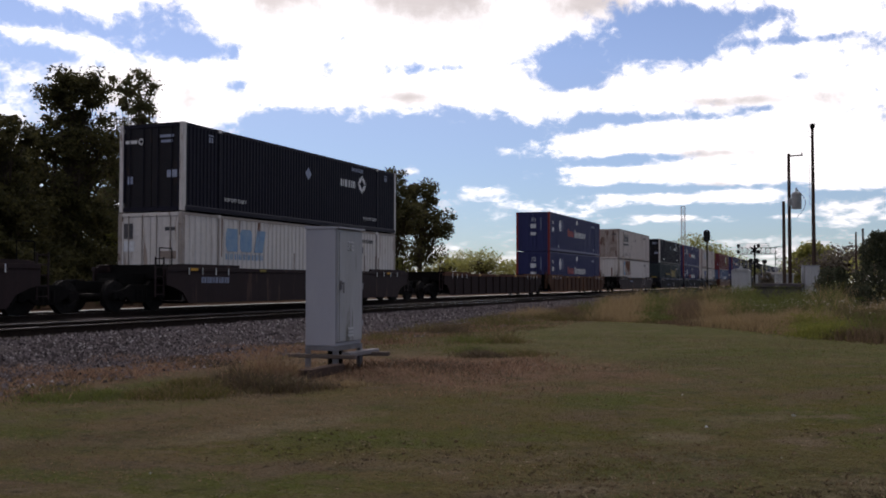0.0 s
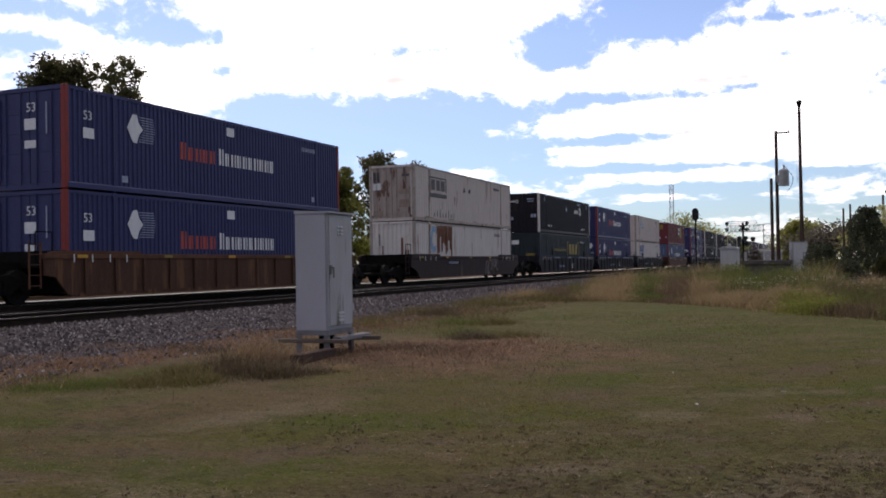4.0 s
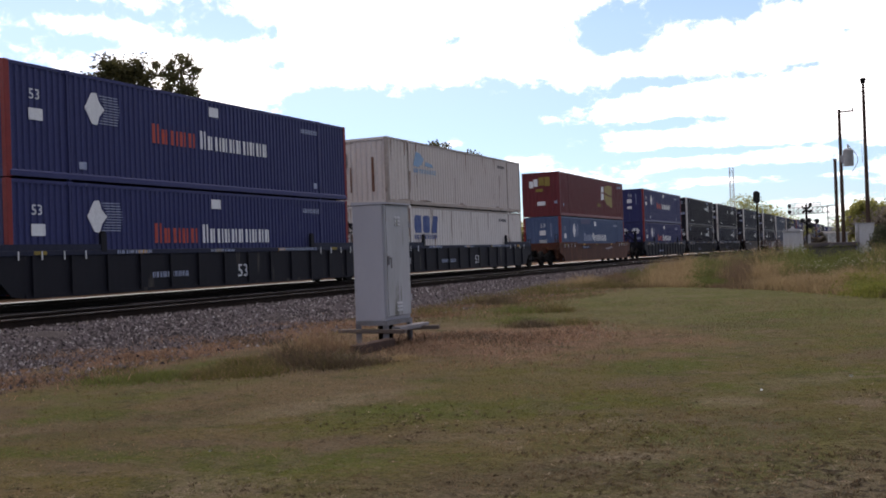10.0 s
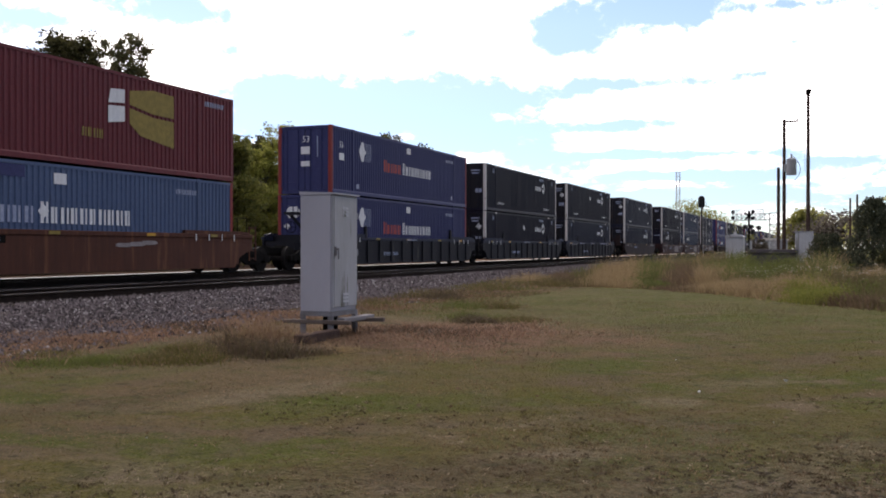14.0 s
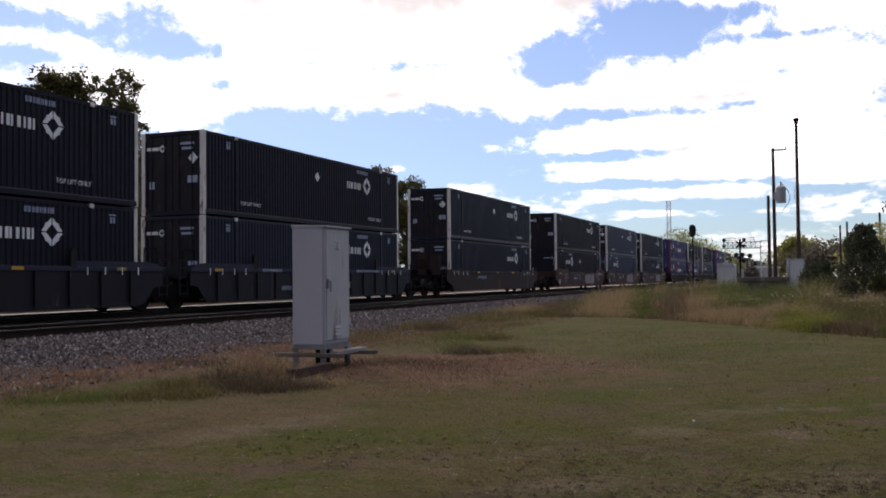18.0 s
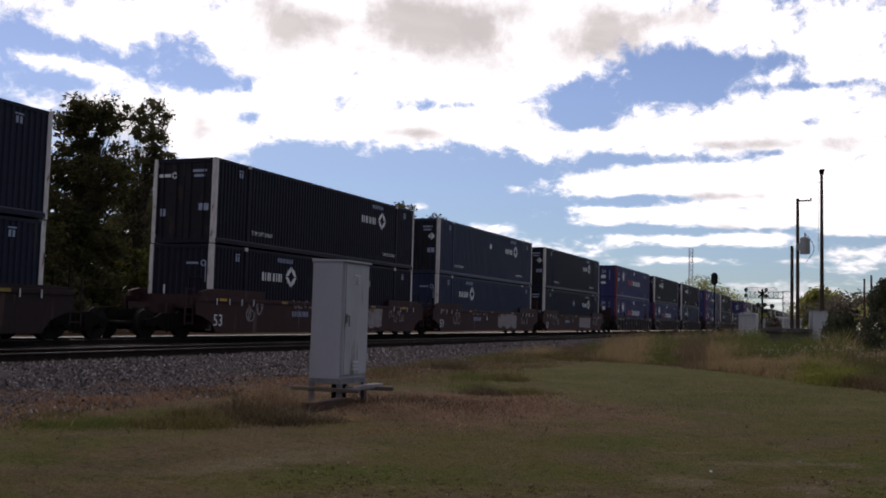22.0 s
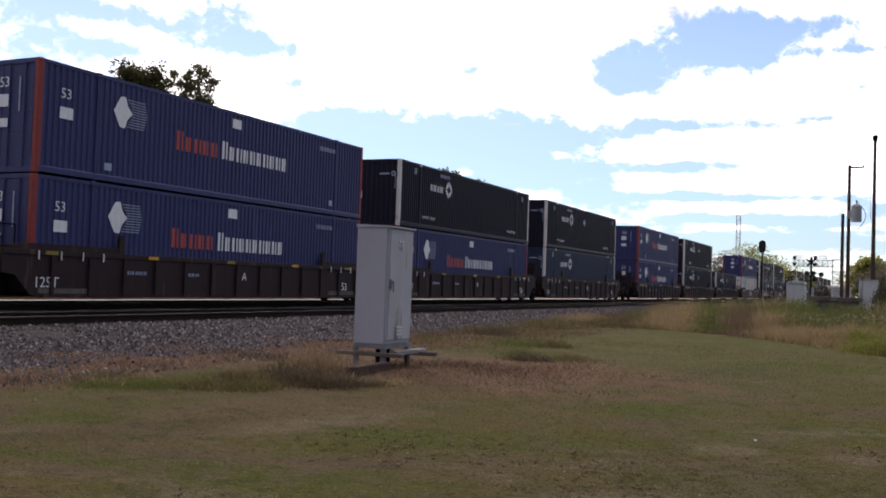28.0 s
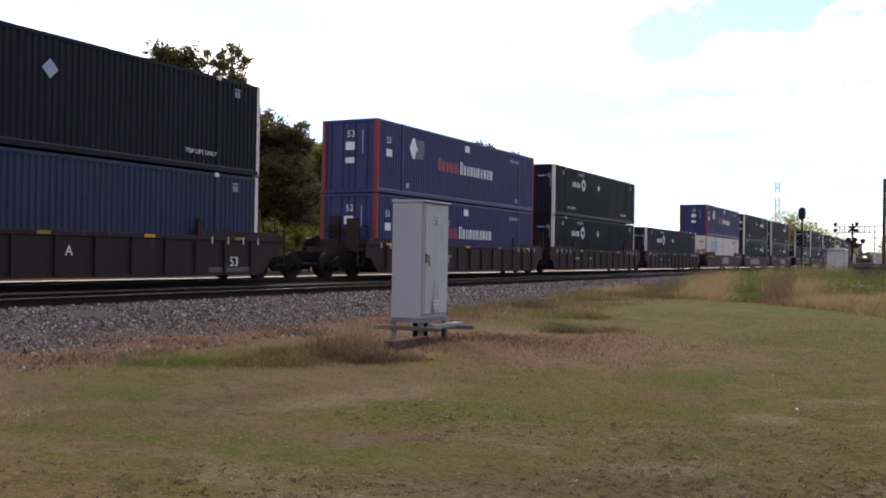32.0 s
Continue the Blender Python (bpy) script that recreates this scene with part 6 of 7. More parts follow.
# azimuth left, depth behind the lawn's edge, half sizes, kind (tan, brown, olive, green, yellow-green), weight
WEED_PATCHES = [
    (15.0, 2.0, 1.8, 6.0, "b", 0.5), (14.5, 1.0, 1.5, 3.0, "o", 0.35), (11.3, 4.0, 1.6, 9.0, "t", 0.7), (9.6, 3.0, 0.5, 5.0, "g", 0.4), (8.0, 4.0, 0.9, 8.0, "b", 1.0), (6.2, 3.0, 0.7, 6.0, "t", 0.8),
    (4.0, 12.0, 2.4, 9.0, "o", 0.6), (4.2, 13.0, 1.8, 10.0, "g", 0.62), (2.0, 16.0, 1.6, 8.0, "g", 0.4), (3.0, 20.0, 3.0, 9.0, "b", 0.35), (6.2, 10.0, 0.9, 5.0, "g", 0.35), (9.7, 8.0, 0.45, 7.0, "g", 0.4), (4.5, 1.0, 2.2, 2.0, "t", 0.5), (3.5, 4.0, 2.0, 2.0, "t", 0.35), (0.8, 1.4, 1.5, 3.4, "y", 0.8), (-0.8, 1.0, 0.8, 2.0, "b", 0.4), (-1.5, 6.0, 2.0, 4.0, "o", 0.4), (-3.0, 1.5, 1.2, 2.0, "b", 0.45), (-5.0, 2.0, 2.5, 4.0, "g", 0.3), (-5.0, 9.0, 2.5, 8.0, "o", 0.4),
]


# the edge of the rough grass beside the ballast, as x over y
ROUGH_Y, ROUGH_X = [4, 9, 12, 16.4, 19, 21.7, 26, 31, 36, 45], [-9.0, -8.4, -7.0, -5.0, -6.2, -7.1, -7.5, -8.0, -9.5, -10.5]


def build_grass():
    rng = np.random.default_rng(21)
    # loose clumps where the ground is nearest, fine short blades farther off
    def sown(x, y, hh, width, lean, words):
        g = patch_weight(x, y, "g") + 0.9 * clump_noise(x, y, 1.6, 5) + 0.45 * rng.random(len(x))
        d = patch_weight(x, y, "p") + patch_weight(x, y, "r") + 0.9 * clump_noise(x, y, 2.1, 25) + 0.45 * rng.random(len(x))
        b = patch_weight(x, y, "b") + 0.9 * clump_noise(x, y, 1.9, 27) + 0.45 * rng.random(len(x)) + 0.12
        best = np.stack([g, d, b]).argmax(0)
        for i, (mt, hue) in enumerate(((BLADE_GREEN, "green"), (BLADE_DRY, "straw-coloured"), (BLADE_BROWN, "withered brown"))):
            s = best == i
            tagged(new("lawn_grass", blade_mesh("lawn_grass", blades(rng, x[s], y[s], hh[s], width, lean), mt)), words % hue, "grass", kind="stuff")

    m = 10000
    cx, cy = wedge(rng, m, 4.2, 11.0)
    rough = np.clip(1.15 - np.hypot(cx - 2.6, cy) / 11 + 0.35 * clump_noise(cx, cy, 1.1, 6), 0.25, 1.2)
    keep = rng.random(m) < 0.35 + 0.7 * rough
    cx, cy, rough = cx[keep].repeat(13), cy[keep].repeat(13), rough[keep].repeat(13)
    q = rng.normal(size=(len(cx), 2)) * 0.026
    sown(cx + q[:, 0], cy + q[:, 1], (0.010 + 0.032 * rng.random(len(cx))) * (0.35 + 0.75 * rough), 0.0032, 1.5, "clumps of short %s lawn grass")
    # the dark of the gaps between clumps, coloured into short blades, and pale dead blades
    for m, r1, size, wide, mt, hh, label in ((7000, 10.5, 0.018, 0.0060, GAP_BLADE, 0.014, "dark blades standing in for gaps in the thin lawn"), (4200, 12.5, 0.012, 0.0040, PALE_BLADE, 0.014, "pale dead blades lying on the lawn")):
        cx, cy = wedge(rng, m, 4.2, r1)
        k = 0.6 * clump_noise(cx, cy, 1.4, 71) + 0.9 * rng.random(m) > np.hypot(cx - 2.0, cy) / 7.2 - 0.4
        cx, cy = cx[k].repeat(9), cy[k].repeat(9)
        q = rng.normal(size=(len(cx), 2)) * size
        tagged(new("lawn_grass", blade_mesh("lawn_grass", blades(rng, cx + q[:, 0], cy + q[:, 1], hh * (0.6 + 0.9 * rng.random(len(cx))) + 0.01, wide, 1.8), mt)), label, "grass", kind="stuff")
    x, y = wedge(rng, 130000, 7.5, 25)
    keep = (y < weed_edge(x)) & (x > np.interp(y, ROUGH_Y, ROUGH_X)) & (rng.random(len(x)) < 0.65 + 0.6 * clump_noise(x, y, 1.1, 3))
    x, y = x[keep], y[keep]
    sown(x, y, 0.010 + 0.026 * rng.random(len(x)), 0.0042, 1.6, "short %s mown grass")
    # dry verge along the ballast
    n = 110000
    y = 3 + 52 * rng.random(n) ** 1.3
    x = np.minimum(-8.3, -9.3 + 0.09 * (y - 11)) - 2.6 * rng.random(n) ** 0.8 + 0.5 * rng.normal(size=n)
    q = rng.normal(size=(11000, 2)) * (0.95, 1.3)
    x, y = np.concatenate([x, -5.7 + q[:, 0]]), np.concatenate([y, 14.1 + q[:, 1]])
    n = len(x)
    keep = clump_noise(x, y, 1.3, 9) + 0.7 * rng.random(n) > 0.15
    x, y = x[keep], y[keep]
    dull = clump_noise(x, y, 1.7, 39) + 0.8 * rng.random(len(x)) > 0.62
    tall = (0.02 + 0.09 * rng.random(len(x)) ** 2) * np.clip(0.9 + 0.9 * clump_noise(x, y, 2.3, 43), 0.4, 1.8)
    for sel, mt, lab in ((~dull, STRAW, "dry tan grass along the ballast"), (dull, TUFT_DARK, "dull brown dead grass along the ballast")):
        tagged(new("verge_grass", blade_mesh("verge_grass", blades(rng, x[sel], y[sel], tall[sel], 0.006, 2.4), mt)), lab, "grass", kind="stuff")
    # taller rough grass between the ballast and the mown edge
    n = 26000
    y = 16.5 + 24 * rng.random(n)
    left = np.interp(y, ROUGH_Y, ROUGH_X) + 0.3 * clump_noise(y, y * 0, 1.1, 33)
    x = left - 0.2 - (left + 11.4) * rng.random(n) ** 0.8
    lumps = clump_noise(x, y, 1.5, 35)
    keep = lumps + 0.5 * rng.random(n) > 0.05
    x, y, lumps = x[keep], y[keep], lumps[keep]
    hh = (0.04 + 0.15 * rng.random(len(x)) ** 1.5) * np.clip(0.5 + 1.6 * lumps, 0.3, 1.5) * np.clip((y - 15) / 10, 0.4, 1.2)
    g = rng.random(len(x)) + 0.5 * clump_noise(x, y, 0.7, 37)
    for sel, mt, lab in ((g < 0.35, WEED_OLIVE, "rough olive grass beside the ballast"), ((g >= 0.35) & (g < 0.75), BLADE_DRY, "rough tan grass beside the ballast"), (g >= 0.75, WEED_GREEN, "rough green grass beside the ballast")):
        tagged(new("verge_grass", blade_mesh("verge_grass", blades(rng, x[sel], y[sel], hh[sel], 0.006, 1.3), mt)), lab, "grass", kind="stuff")
    # tufts: left of the cabinet, about its feet, and here and there along the verge
    tufts = [(-7.5, 11.1, 0.60, 0.20, 900, "brown"), (-6.95, 10.85, 0.55, 0.27, 1100, "brown"), (-6.55, 10.75, 0.42, 0.22, 700, "brown"), (-6.2, 11.1, 0.30, 0.12, 350, "brown"), (-7.1, 11.2, 0.8, 0.30, 140, "straw"), (-7.75, 11.8, 0.46, 0.44, 500, "straw"), (-7.35, 11.6, 0.44, 0.50, 620, "straw"), (-7.75, 11.5, 0.6, 0.30, 500, "brown"), (-7.1, 11.85, 0.30, 0.34, 300, "straw"),
             (-8.4, 9.45, 0.55, 0.11, 1300, "green"), (-7.85, 9.75, 0.5, 0.14, 1300, "mixed"), (-7.3, 10.0, 0.45, 0.15, 1200, "mixed"), (-7.9, 10.5, 0.5, 0.20, 1300, "mixed"), (-8.9, 9.0, 0.5, 0.09, 900, "green"), (-6.0, 11.4, 0.3, 0.10, 350, "dry"),
             (-9.05, 33.6, 0.7, 0.42, 900, "brown"), (-5.45, 17.3, 0.55, 0.16, 900, "mixed"), (-6.05, 16.6, 0.5, 0.20, 900, "brown"), (-9.5, 23.4, 0.8, 0.36, 900, "brown"), (-7.0, 20.8, 0.6, 0.22, 800, "mixed"),
             (-9.5, 19.5, 0.9, 0.28, 700, "mixed"), (-10.2, 24, 1.0, 0.35, 800, "mixed"), (-7.8, 20.5, 0.8, 0.22, 600, "green"), (-10.0, 28.5, 1.0, 0.4, 900, "mixed"), (-9.0, 32, 1.0, 0.45, 900, "mixed"), (-10.4, 34.5, 1.3, 0.5, 1100, "dry"),
             (-9.4, 9.6, 0.7, 0.10, 600, "mixed"), (-6.6, 17.8, 0.7, 0.18, 700, "green")]
    for cx, cy, rad, hh, n, kind in tufts:
        q = rng.normal(size=(n, 2)) * rad * 0.5
        x, y = cx + q[:, 0], cy + q[:, 1]
        fall = np.exp(-(q ** 2).sum(1) / (rad * rad * 0.6))
        h = hh * (0.35 + 0.75 * rng.random(n)) * (0.4 + 0.6 * fall)
        if kind == "brown":
            g = rng.random(n)
            both = ((g < 0.25, WEED_OLIVE), ((g >= 0.25) & (g < 0.8), TUFT_DARK), (g >= 0.8, WEED_BROWN))
        elif kind == "mixed":
            g = rng.random(n)
            both = ((g < 0.3, WEED_OLIVE), ((g >= 0.3) & (g < 0.75), BLADE_GREEN), (g >= 0.75, BLADE_DRY))
        elif kind == "straw":
            g = rng.random(n)
            both = ((g < 0.45, STRAW), ((g >= 0.45) & (g < 0.8), BLADE_DRY), (g >= 0.8, WEED_TAN))
        else:
            both = ((np.ones(n, bool), WEED_GREEN if kind == "green" else WEED_TAN),)
        t = thing("grass_tuft", (0, 0, 0), {"brown": "tangled tuft of brown dying grass", "mixed": "tangled tuft of green and dry grass", "dry": "feathery clump of dry tan grass", "straw": "feathery clump of reddish dry grass", "green": "low tuft of green grass"}[kind], "grass", "grass tufts")
        for sel, mt in both:
            tagged(part("grass", blade_mesh("grass", blades(rng, x[sel], y[sel], h[sel], 0.0045, 2.4 if kind == "brown" else 1.7), mt), t), kind="stuff")
    # the weed field beyond the lawn, clump by clump: patches of one kind of weed each
    m = 1150
    az = -9.5 + 27.5 * rng.random(m)
    depth = np.where(az < 8, 32, 24) * rng.random(m) ** 1.3
    edge = np.full(m, 30.0)
    for _ in range(25):
        edge = 0.5 * edge + 0.5 * weed_edge(-edge * np.sin(np.radians(az))) / np.cos(np.radians(az))
    r = edge + 0.25 + depth
    cx, cy = -r * np.sin(np.radians(az)), r * np.cos(np.radians(az))
    kinds = list("tbogy")
    score = 0.42 * rng.random((m, 5)) + np.array([0.04, 0.08, 0.10, 0.02, -0.15])
    for a0, d0, sa, sd, kind, w in WEED_PATCHES:
        score[:, kinds.index(kind)] += w * np.exp(-((az - a0) / sa) ** 2 - ((depth - d0) / sd) ** 2)
    pick = score.argmax(1)
    v = clump_noise(cx, cy, 0.9, 14)
    low_at = np.interp(az, [7.5, 11, 17], [1.0, 0.8, 0.45])
    piles = {k: [] for k in kinds}
    leaves = {"g": [], "y": []}
    for k in range(m):
        if cx[k] < -10.9:
            continue
        kind = kinds[pick[k]]
        n = int((80 + 110 * rng.random()) * (1.25 if kind == "t" else 0.9))
        spread = 0.14 + 0.30 * rng.random()
        q = rng.normal(size=(n, 2)) * spread
        tall = low_at[k] * 1.15 * (0.30 + 0.62 * min(1, depth[k] / 7)) * (0.55 + 0.85 * np.clip(v[k] + 0.45, 0, 1)) * {"t": 1.05, "b": 0.75, "o": 0.8, "g": 0.95, "y": 0.9}[kind] * (1.1 if 0 < az[k] < 7.5 and depth[k] > 10 else 0.62 if az[k] < -0.4 and depth[k] > 4 else 1.0)
        x, y = cx[k] + q[:, 0], cy[k] + q[:, 1]
        h = tall * (0.4 + 0.7 * rng.random(n)) * np.exp(-(q ** 2).sum(1) / (8 * spread * spread))
        piles[kind].append(np.stack([x, y, h], -1))
        if kind in leaves:
            q = rng.normal(size=(n * 2, 2)) * spread
            x, y = cx[k] + q[:, 0], cy[k] + q[:, 1]
            leaves[kind].append(np.stack([x, y, ground_z(x, y) + tall * (0.1 + 0.8 * rng.random(n * 2))], -1))
    n = 26000
    x = -11.2 + 32 * rng.random(n)
    y = weed_edge(x) + 30 * rng.random(n) ** 1.3
    h = 0.10 + 0.32 * rng.random(n) * np.clip((y - weed_edge(x)) / 5, 0.3, 1)
    low = np.stack([x, y, h], -1)
    piles["b"].append(low[: n // 2]), piles["o"].append(low[n // 2: n * 9 // 10]), piles["t"].append(low[n * 9 // 10:])
    for key, mt, lab in (("g", WEED_GREEN, "tall green weeds at the lawn's edge"), ("t", WEED_TAN, "tall feathery tan weeds at the lawn's edge"), ("o", WEED_OLIVE, "olive-brown seeding weeds at the lawn's edge"), ("b", WEED_BROWN, "dull brown withered weeds at the lawn's edge"), ("y", WEED_BRIGHT, "bright green weeds at the lawn's edge")):
        p = np.concatenate(piles[key])
        tagged(new("weeds", blade_mesh("weeds", blades(rng, p[:, 0], p[:, 1], p[:, 2], 0.008, 0.9), mt)), lab, "weeds", kind="stuff")
    for key, mt, lab in (("g", WEED_GREEN, "leafy green weeds among dry grass"), ("y", WEED_BRIGHT, "leafy bright green weeds at the lawn's edge")):
        tagged(new("leafy_weeds", soup("leafy_weeds", leaf_quads(rng, np.concatenate(leaves[key]), 0.030), mt)), lab, "weeds", kind="stuff")
    # pale seed heads over the weeds
    n = 900
    a, rr = np.radians(-5 + 10 * rng.random(n)), 29 + 9 * rng.random(n)
    x, y = -rr * np.sin(a), rr * np.cos(a)
    keep = (y > weed_edge(x) + 2.5) & (clump_noise(x, y, 0.7, 19) > 0.05)
    x, y = x[keep], y[keep]
    c = np.stack([x, y, ground_z(x, y) + 0.42 + 0.30 * rng.random(len(x))], -1)
    tagged(new("seed_heads", soup("seed_heads", leaf_quads(rng, c, 0.024), SEED_WHITE)), "whitish seed heads above the weeds", "weeds", kind="stuff")
    # fallen leaves on the lawn
    x, y = wedge(rng, 160, 4.5, 14)
    keep = (x > -11) & (y < weed_edge(x))
    x, y = x[keep], y[keep]
    c = np.stack([x, y, ground_z(x, y) + 0.02], -1)
    q = leaf_quads(rng, c, 0.022, 0.08)
    x, y = wedge(rng, 16, 6, 20)
    c = np.stack([x, y, ground_z(x, y) + 0.022], -1)
    tagged(new("litter", soup("litter", leaf_quads(rng, c[x > -9], 0.02, 0.15), WHITE_MARK)), "small pale scraps of litter on the lawn", "litter", kind="stuff")
    tagged(new("fallen_leaves", soup("fallen_leaves", q, LITTER)), "scattered dry fallen leaves on the lawn", "leaves", kind="stuff")


# ---- the signal cabinet ----
def build_cabinet():
    W, D, Z0, Z1 = 0.56, 0.84, 0.37, 2.17
    gx, gy = -7.05 - W / 2, 12.97 + D / 2
    c = thing("signal_cabinet", (gx, gy, float(ground_z(gx, gy))), "weathered grey steel signal cabinet on angle-iron legs, door closed", "cabinet")
    hw, hd = W / 2, D / 2
    part("body", mesh_of("cabinet_body", lambda bm: box_into(bm, -hw, hw - 0.03, -hd, hd, Z0, Z1), GALV, bevel=0.008), c)
    part("roof", mesh_of("cabinet_roof", lambda bm: prism_into(bm, [(-hw - 0.012, Z1), (hw + 0.035, Z1 - 0.0), (hw + 0.035, Z1 + 0.025), (-hw - 0.012, Z1 + 0.05)], -hd - 0.012, hd + 0.012, "y"), GALV), c)
    door = part("door", mesh_of("cabinet_door", lambda bm: box_into(bm, 0, 0.03, -hd + 0.015, hd - 0.015, Z0 + 0.06, Z1 - 0.02), GALV_DOOR, bevel=0.008), c, (hw - 0.028, 0, 0), (0, 0, 0), "rain-stained grey door")
    part("seam", mesh_of("cabinet_seam", lambda bm: box_into(bm, 0, 0.006, -0.004, 0.004, Z0 + 0.08, Z1 - 0.04), FRAME_STEEL), door, (0.03, -hd + 0.05, 0))
    for z in (Z0 + 0.13, Z1 - 0.33):
        part("vent", mesh_of("cabinet_vent", lambda bm: [prism_into(bm, [(0, k * 0.055), (0.013, k * 0.055), (0, k * 0.055 + 0.035)], -0.09, 0.09, "y") for k in range(3)], GALV_DOOR), door, (0.031, 0.0, z), (0, 0, 0))
    part("handle", mesh_of("cabinet_handle", lambda bm: [box_into(bm, 0, 0.02, -0.03, 0.03, -0.07, 0.07), tube_into(bm, (0.02, 0, 0.03), (0.06, 0, 0.03), 0.012, n=8), box_into(bm, 0.05, 0.066, -0.014, 0.014, -0.12, 0.045)], FRAME_STEEL, bevel=0.003), door, (0.03, -hd + 0.09, 1.30), (0, 0, 0), "dark door handle")
    for k in range(3):
        part("hinge", mesh_of("cabinet_hinge", lambda bm: tube_into(bm, (0.02, 0, -0.05), (0.02, 0, 0.05), 0.014, n=8), GALV), door, (0.012, hd - 0.012, 0.7 + 0.58 * k))
    part("base_frame", mesh_of("cabinet_base", lambda bm: [box_into(bm, -hw, hw, -hd, -hd + 0.05, Z0 - 0.07, Z0), box_into(bm, -hw, hw, hd - 0.05, hd, Z0 - 0.07, Z0), box_into(bm, hw - 0.05, hw, -hd + 0.05, hd - 0.05, Z0 - 0.07, Z0), box_into(bm, -hw, -hw + 0.05, -hd + 0.05, hd - 0.05, Z0 - 0.07, Z0)], FRAME_STEEL), c)
    for sx in (-1, 1):
        for sy in (-1, 1):
            part("leg", mesh_of("cabinet_leg", lambda bm: [box_into(bm, -0.05, 0.05, -0.006, 0.006, -0.06, 0.30), box_into(bm, -0.05, -0.038, 0.006, 0.085, -0.06, 0.30)], FRAME_STEEL), c, (sx * (hw - 0.04), sy * (hd - 0.02), 0), (0, 0, 0 if sy < 0 else 180))
    part("conduit", mesh_of("cabinet_conduit", lambda bm: [tube_into(bm, (k, 0.05, -0.05), (k, 0.05, 0.37), 0.04, n=8) for k in (-0.1, 0.08)], STEEL_DARK), c)
    # skids and the step plank
    part("skid", mesh_of("cabinet_skid", lambda bm: box_into(bm, -0.55, 0.62, -0.05, 0.05, 0.18, 0.24), TIMBER, bevel=0.008), c, (-0.05, -hd + 0.04, 0))
    part("skid", mesh_of("cabinet_skid_long", lambda bm: box_into(bm, -0.45, 0.45, -0.06, 0.06, 0.17, 0.235), TIMBER, bevel=0.008), c, (0.26, hd + 0.02, 0.0), (0, 0, 14))
    part("step_plank", mesh_of("cabinet_plank", lambda bm: box_into(bm, -0.075, 0.075, -0.36, 0.66, 0.2, 0.27), PLANK_GREY, bevel=0.008), c, (0.36, 0.06, 0.0))
    tm = thing("timber_sleeper", (-6.94, 12.31, float(ground_z(-6.94, 12.31)) + 0.01), "dark weathered timber lying before the cabinet", "timber", turn=91)
    part("beam", mesh_of("loose_beam", lambda bm: box_into(bm, -0.56, 0.56, -0.085, 0.085, -0.02, 0.12), POLE_WOOD, bevel=0.012), tm)


# ---- crossing, poles, signals ----
def lattice(bm, a, b, half, bays, r=0.022):
    """A square lattice girder from a to b."""
    a, b = Vector(a), Vector(b)
    q = (b - a).to_track_quat("Z", "Y")
    cs = [q @ Vector((sx * half, sy * half, 0)) for sx, sy in ((-1, -1), (1, -1), (1, 1), (-1, 1))]
    for c in cs:
        tube_into(bm, a + c, b + c, r, n=5)
    for i in range(bays):
        p0, p1 = a.lerp(b, i / bays), a.lerp(b, (i + 1) / bays)
        for k in range(4):
            c0, c1 = cs[k], cs[(k + 1) % 4]
            if i % 2:
                c0, c1 = c1, c0
            tube_into(bm, p0 + c0, p1 + c1, r * 0.6, n=4, caps=False)
            tube_into(bm, p1 + cs[k], p1 + cs[(k + 1) % 4], r * 0.6, n=4, caps=False)


def flasher_into(bm, r=0.14):
    tube_into(bm, (0, -0.02, 0), (0, 0.0, 0), r, n=20)
    tube_into(bm, (0, -0.22, 0), (0, -0.02, 0), r * 0.7, r * 0.78, 14)


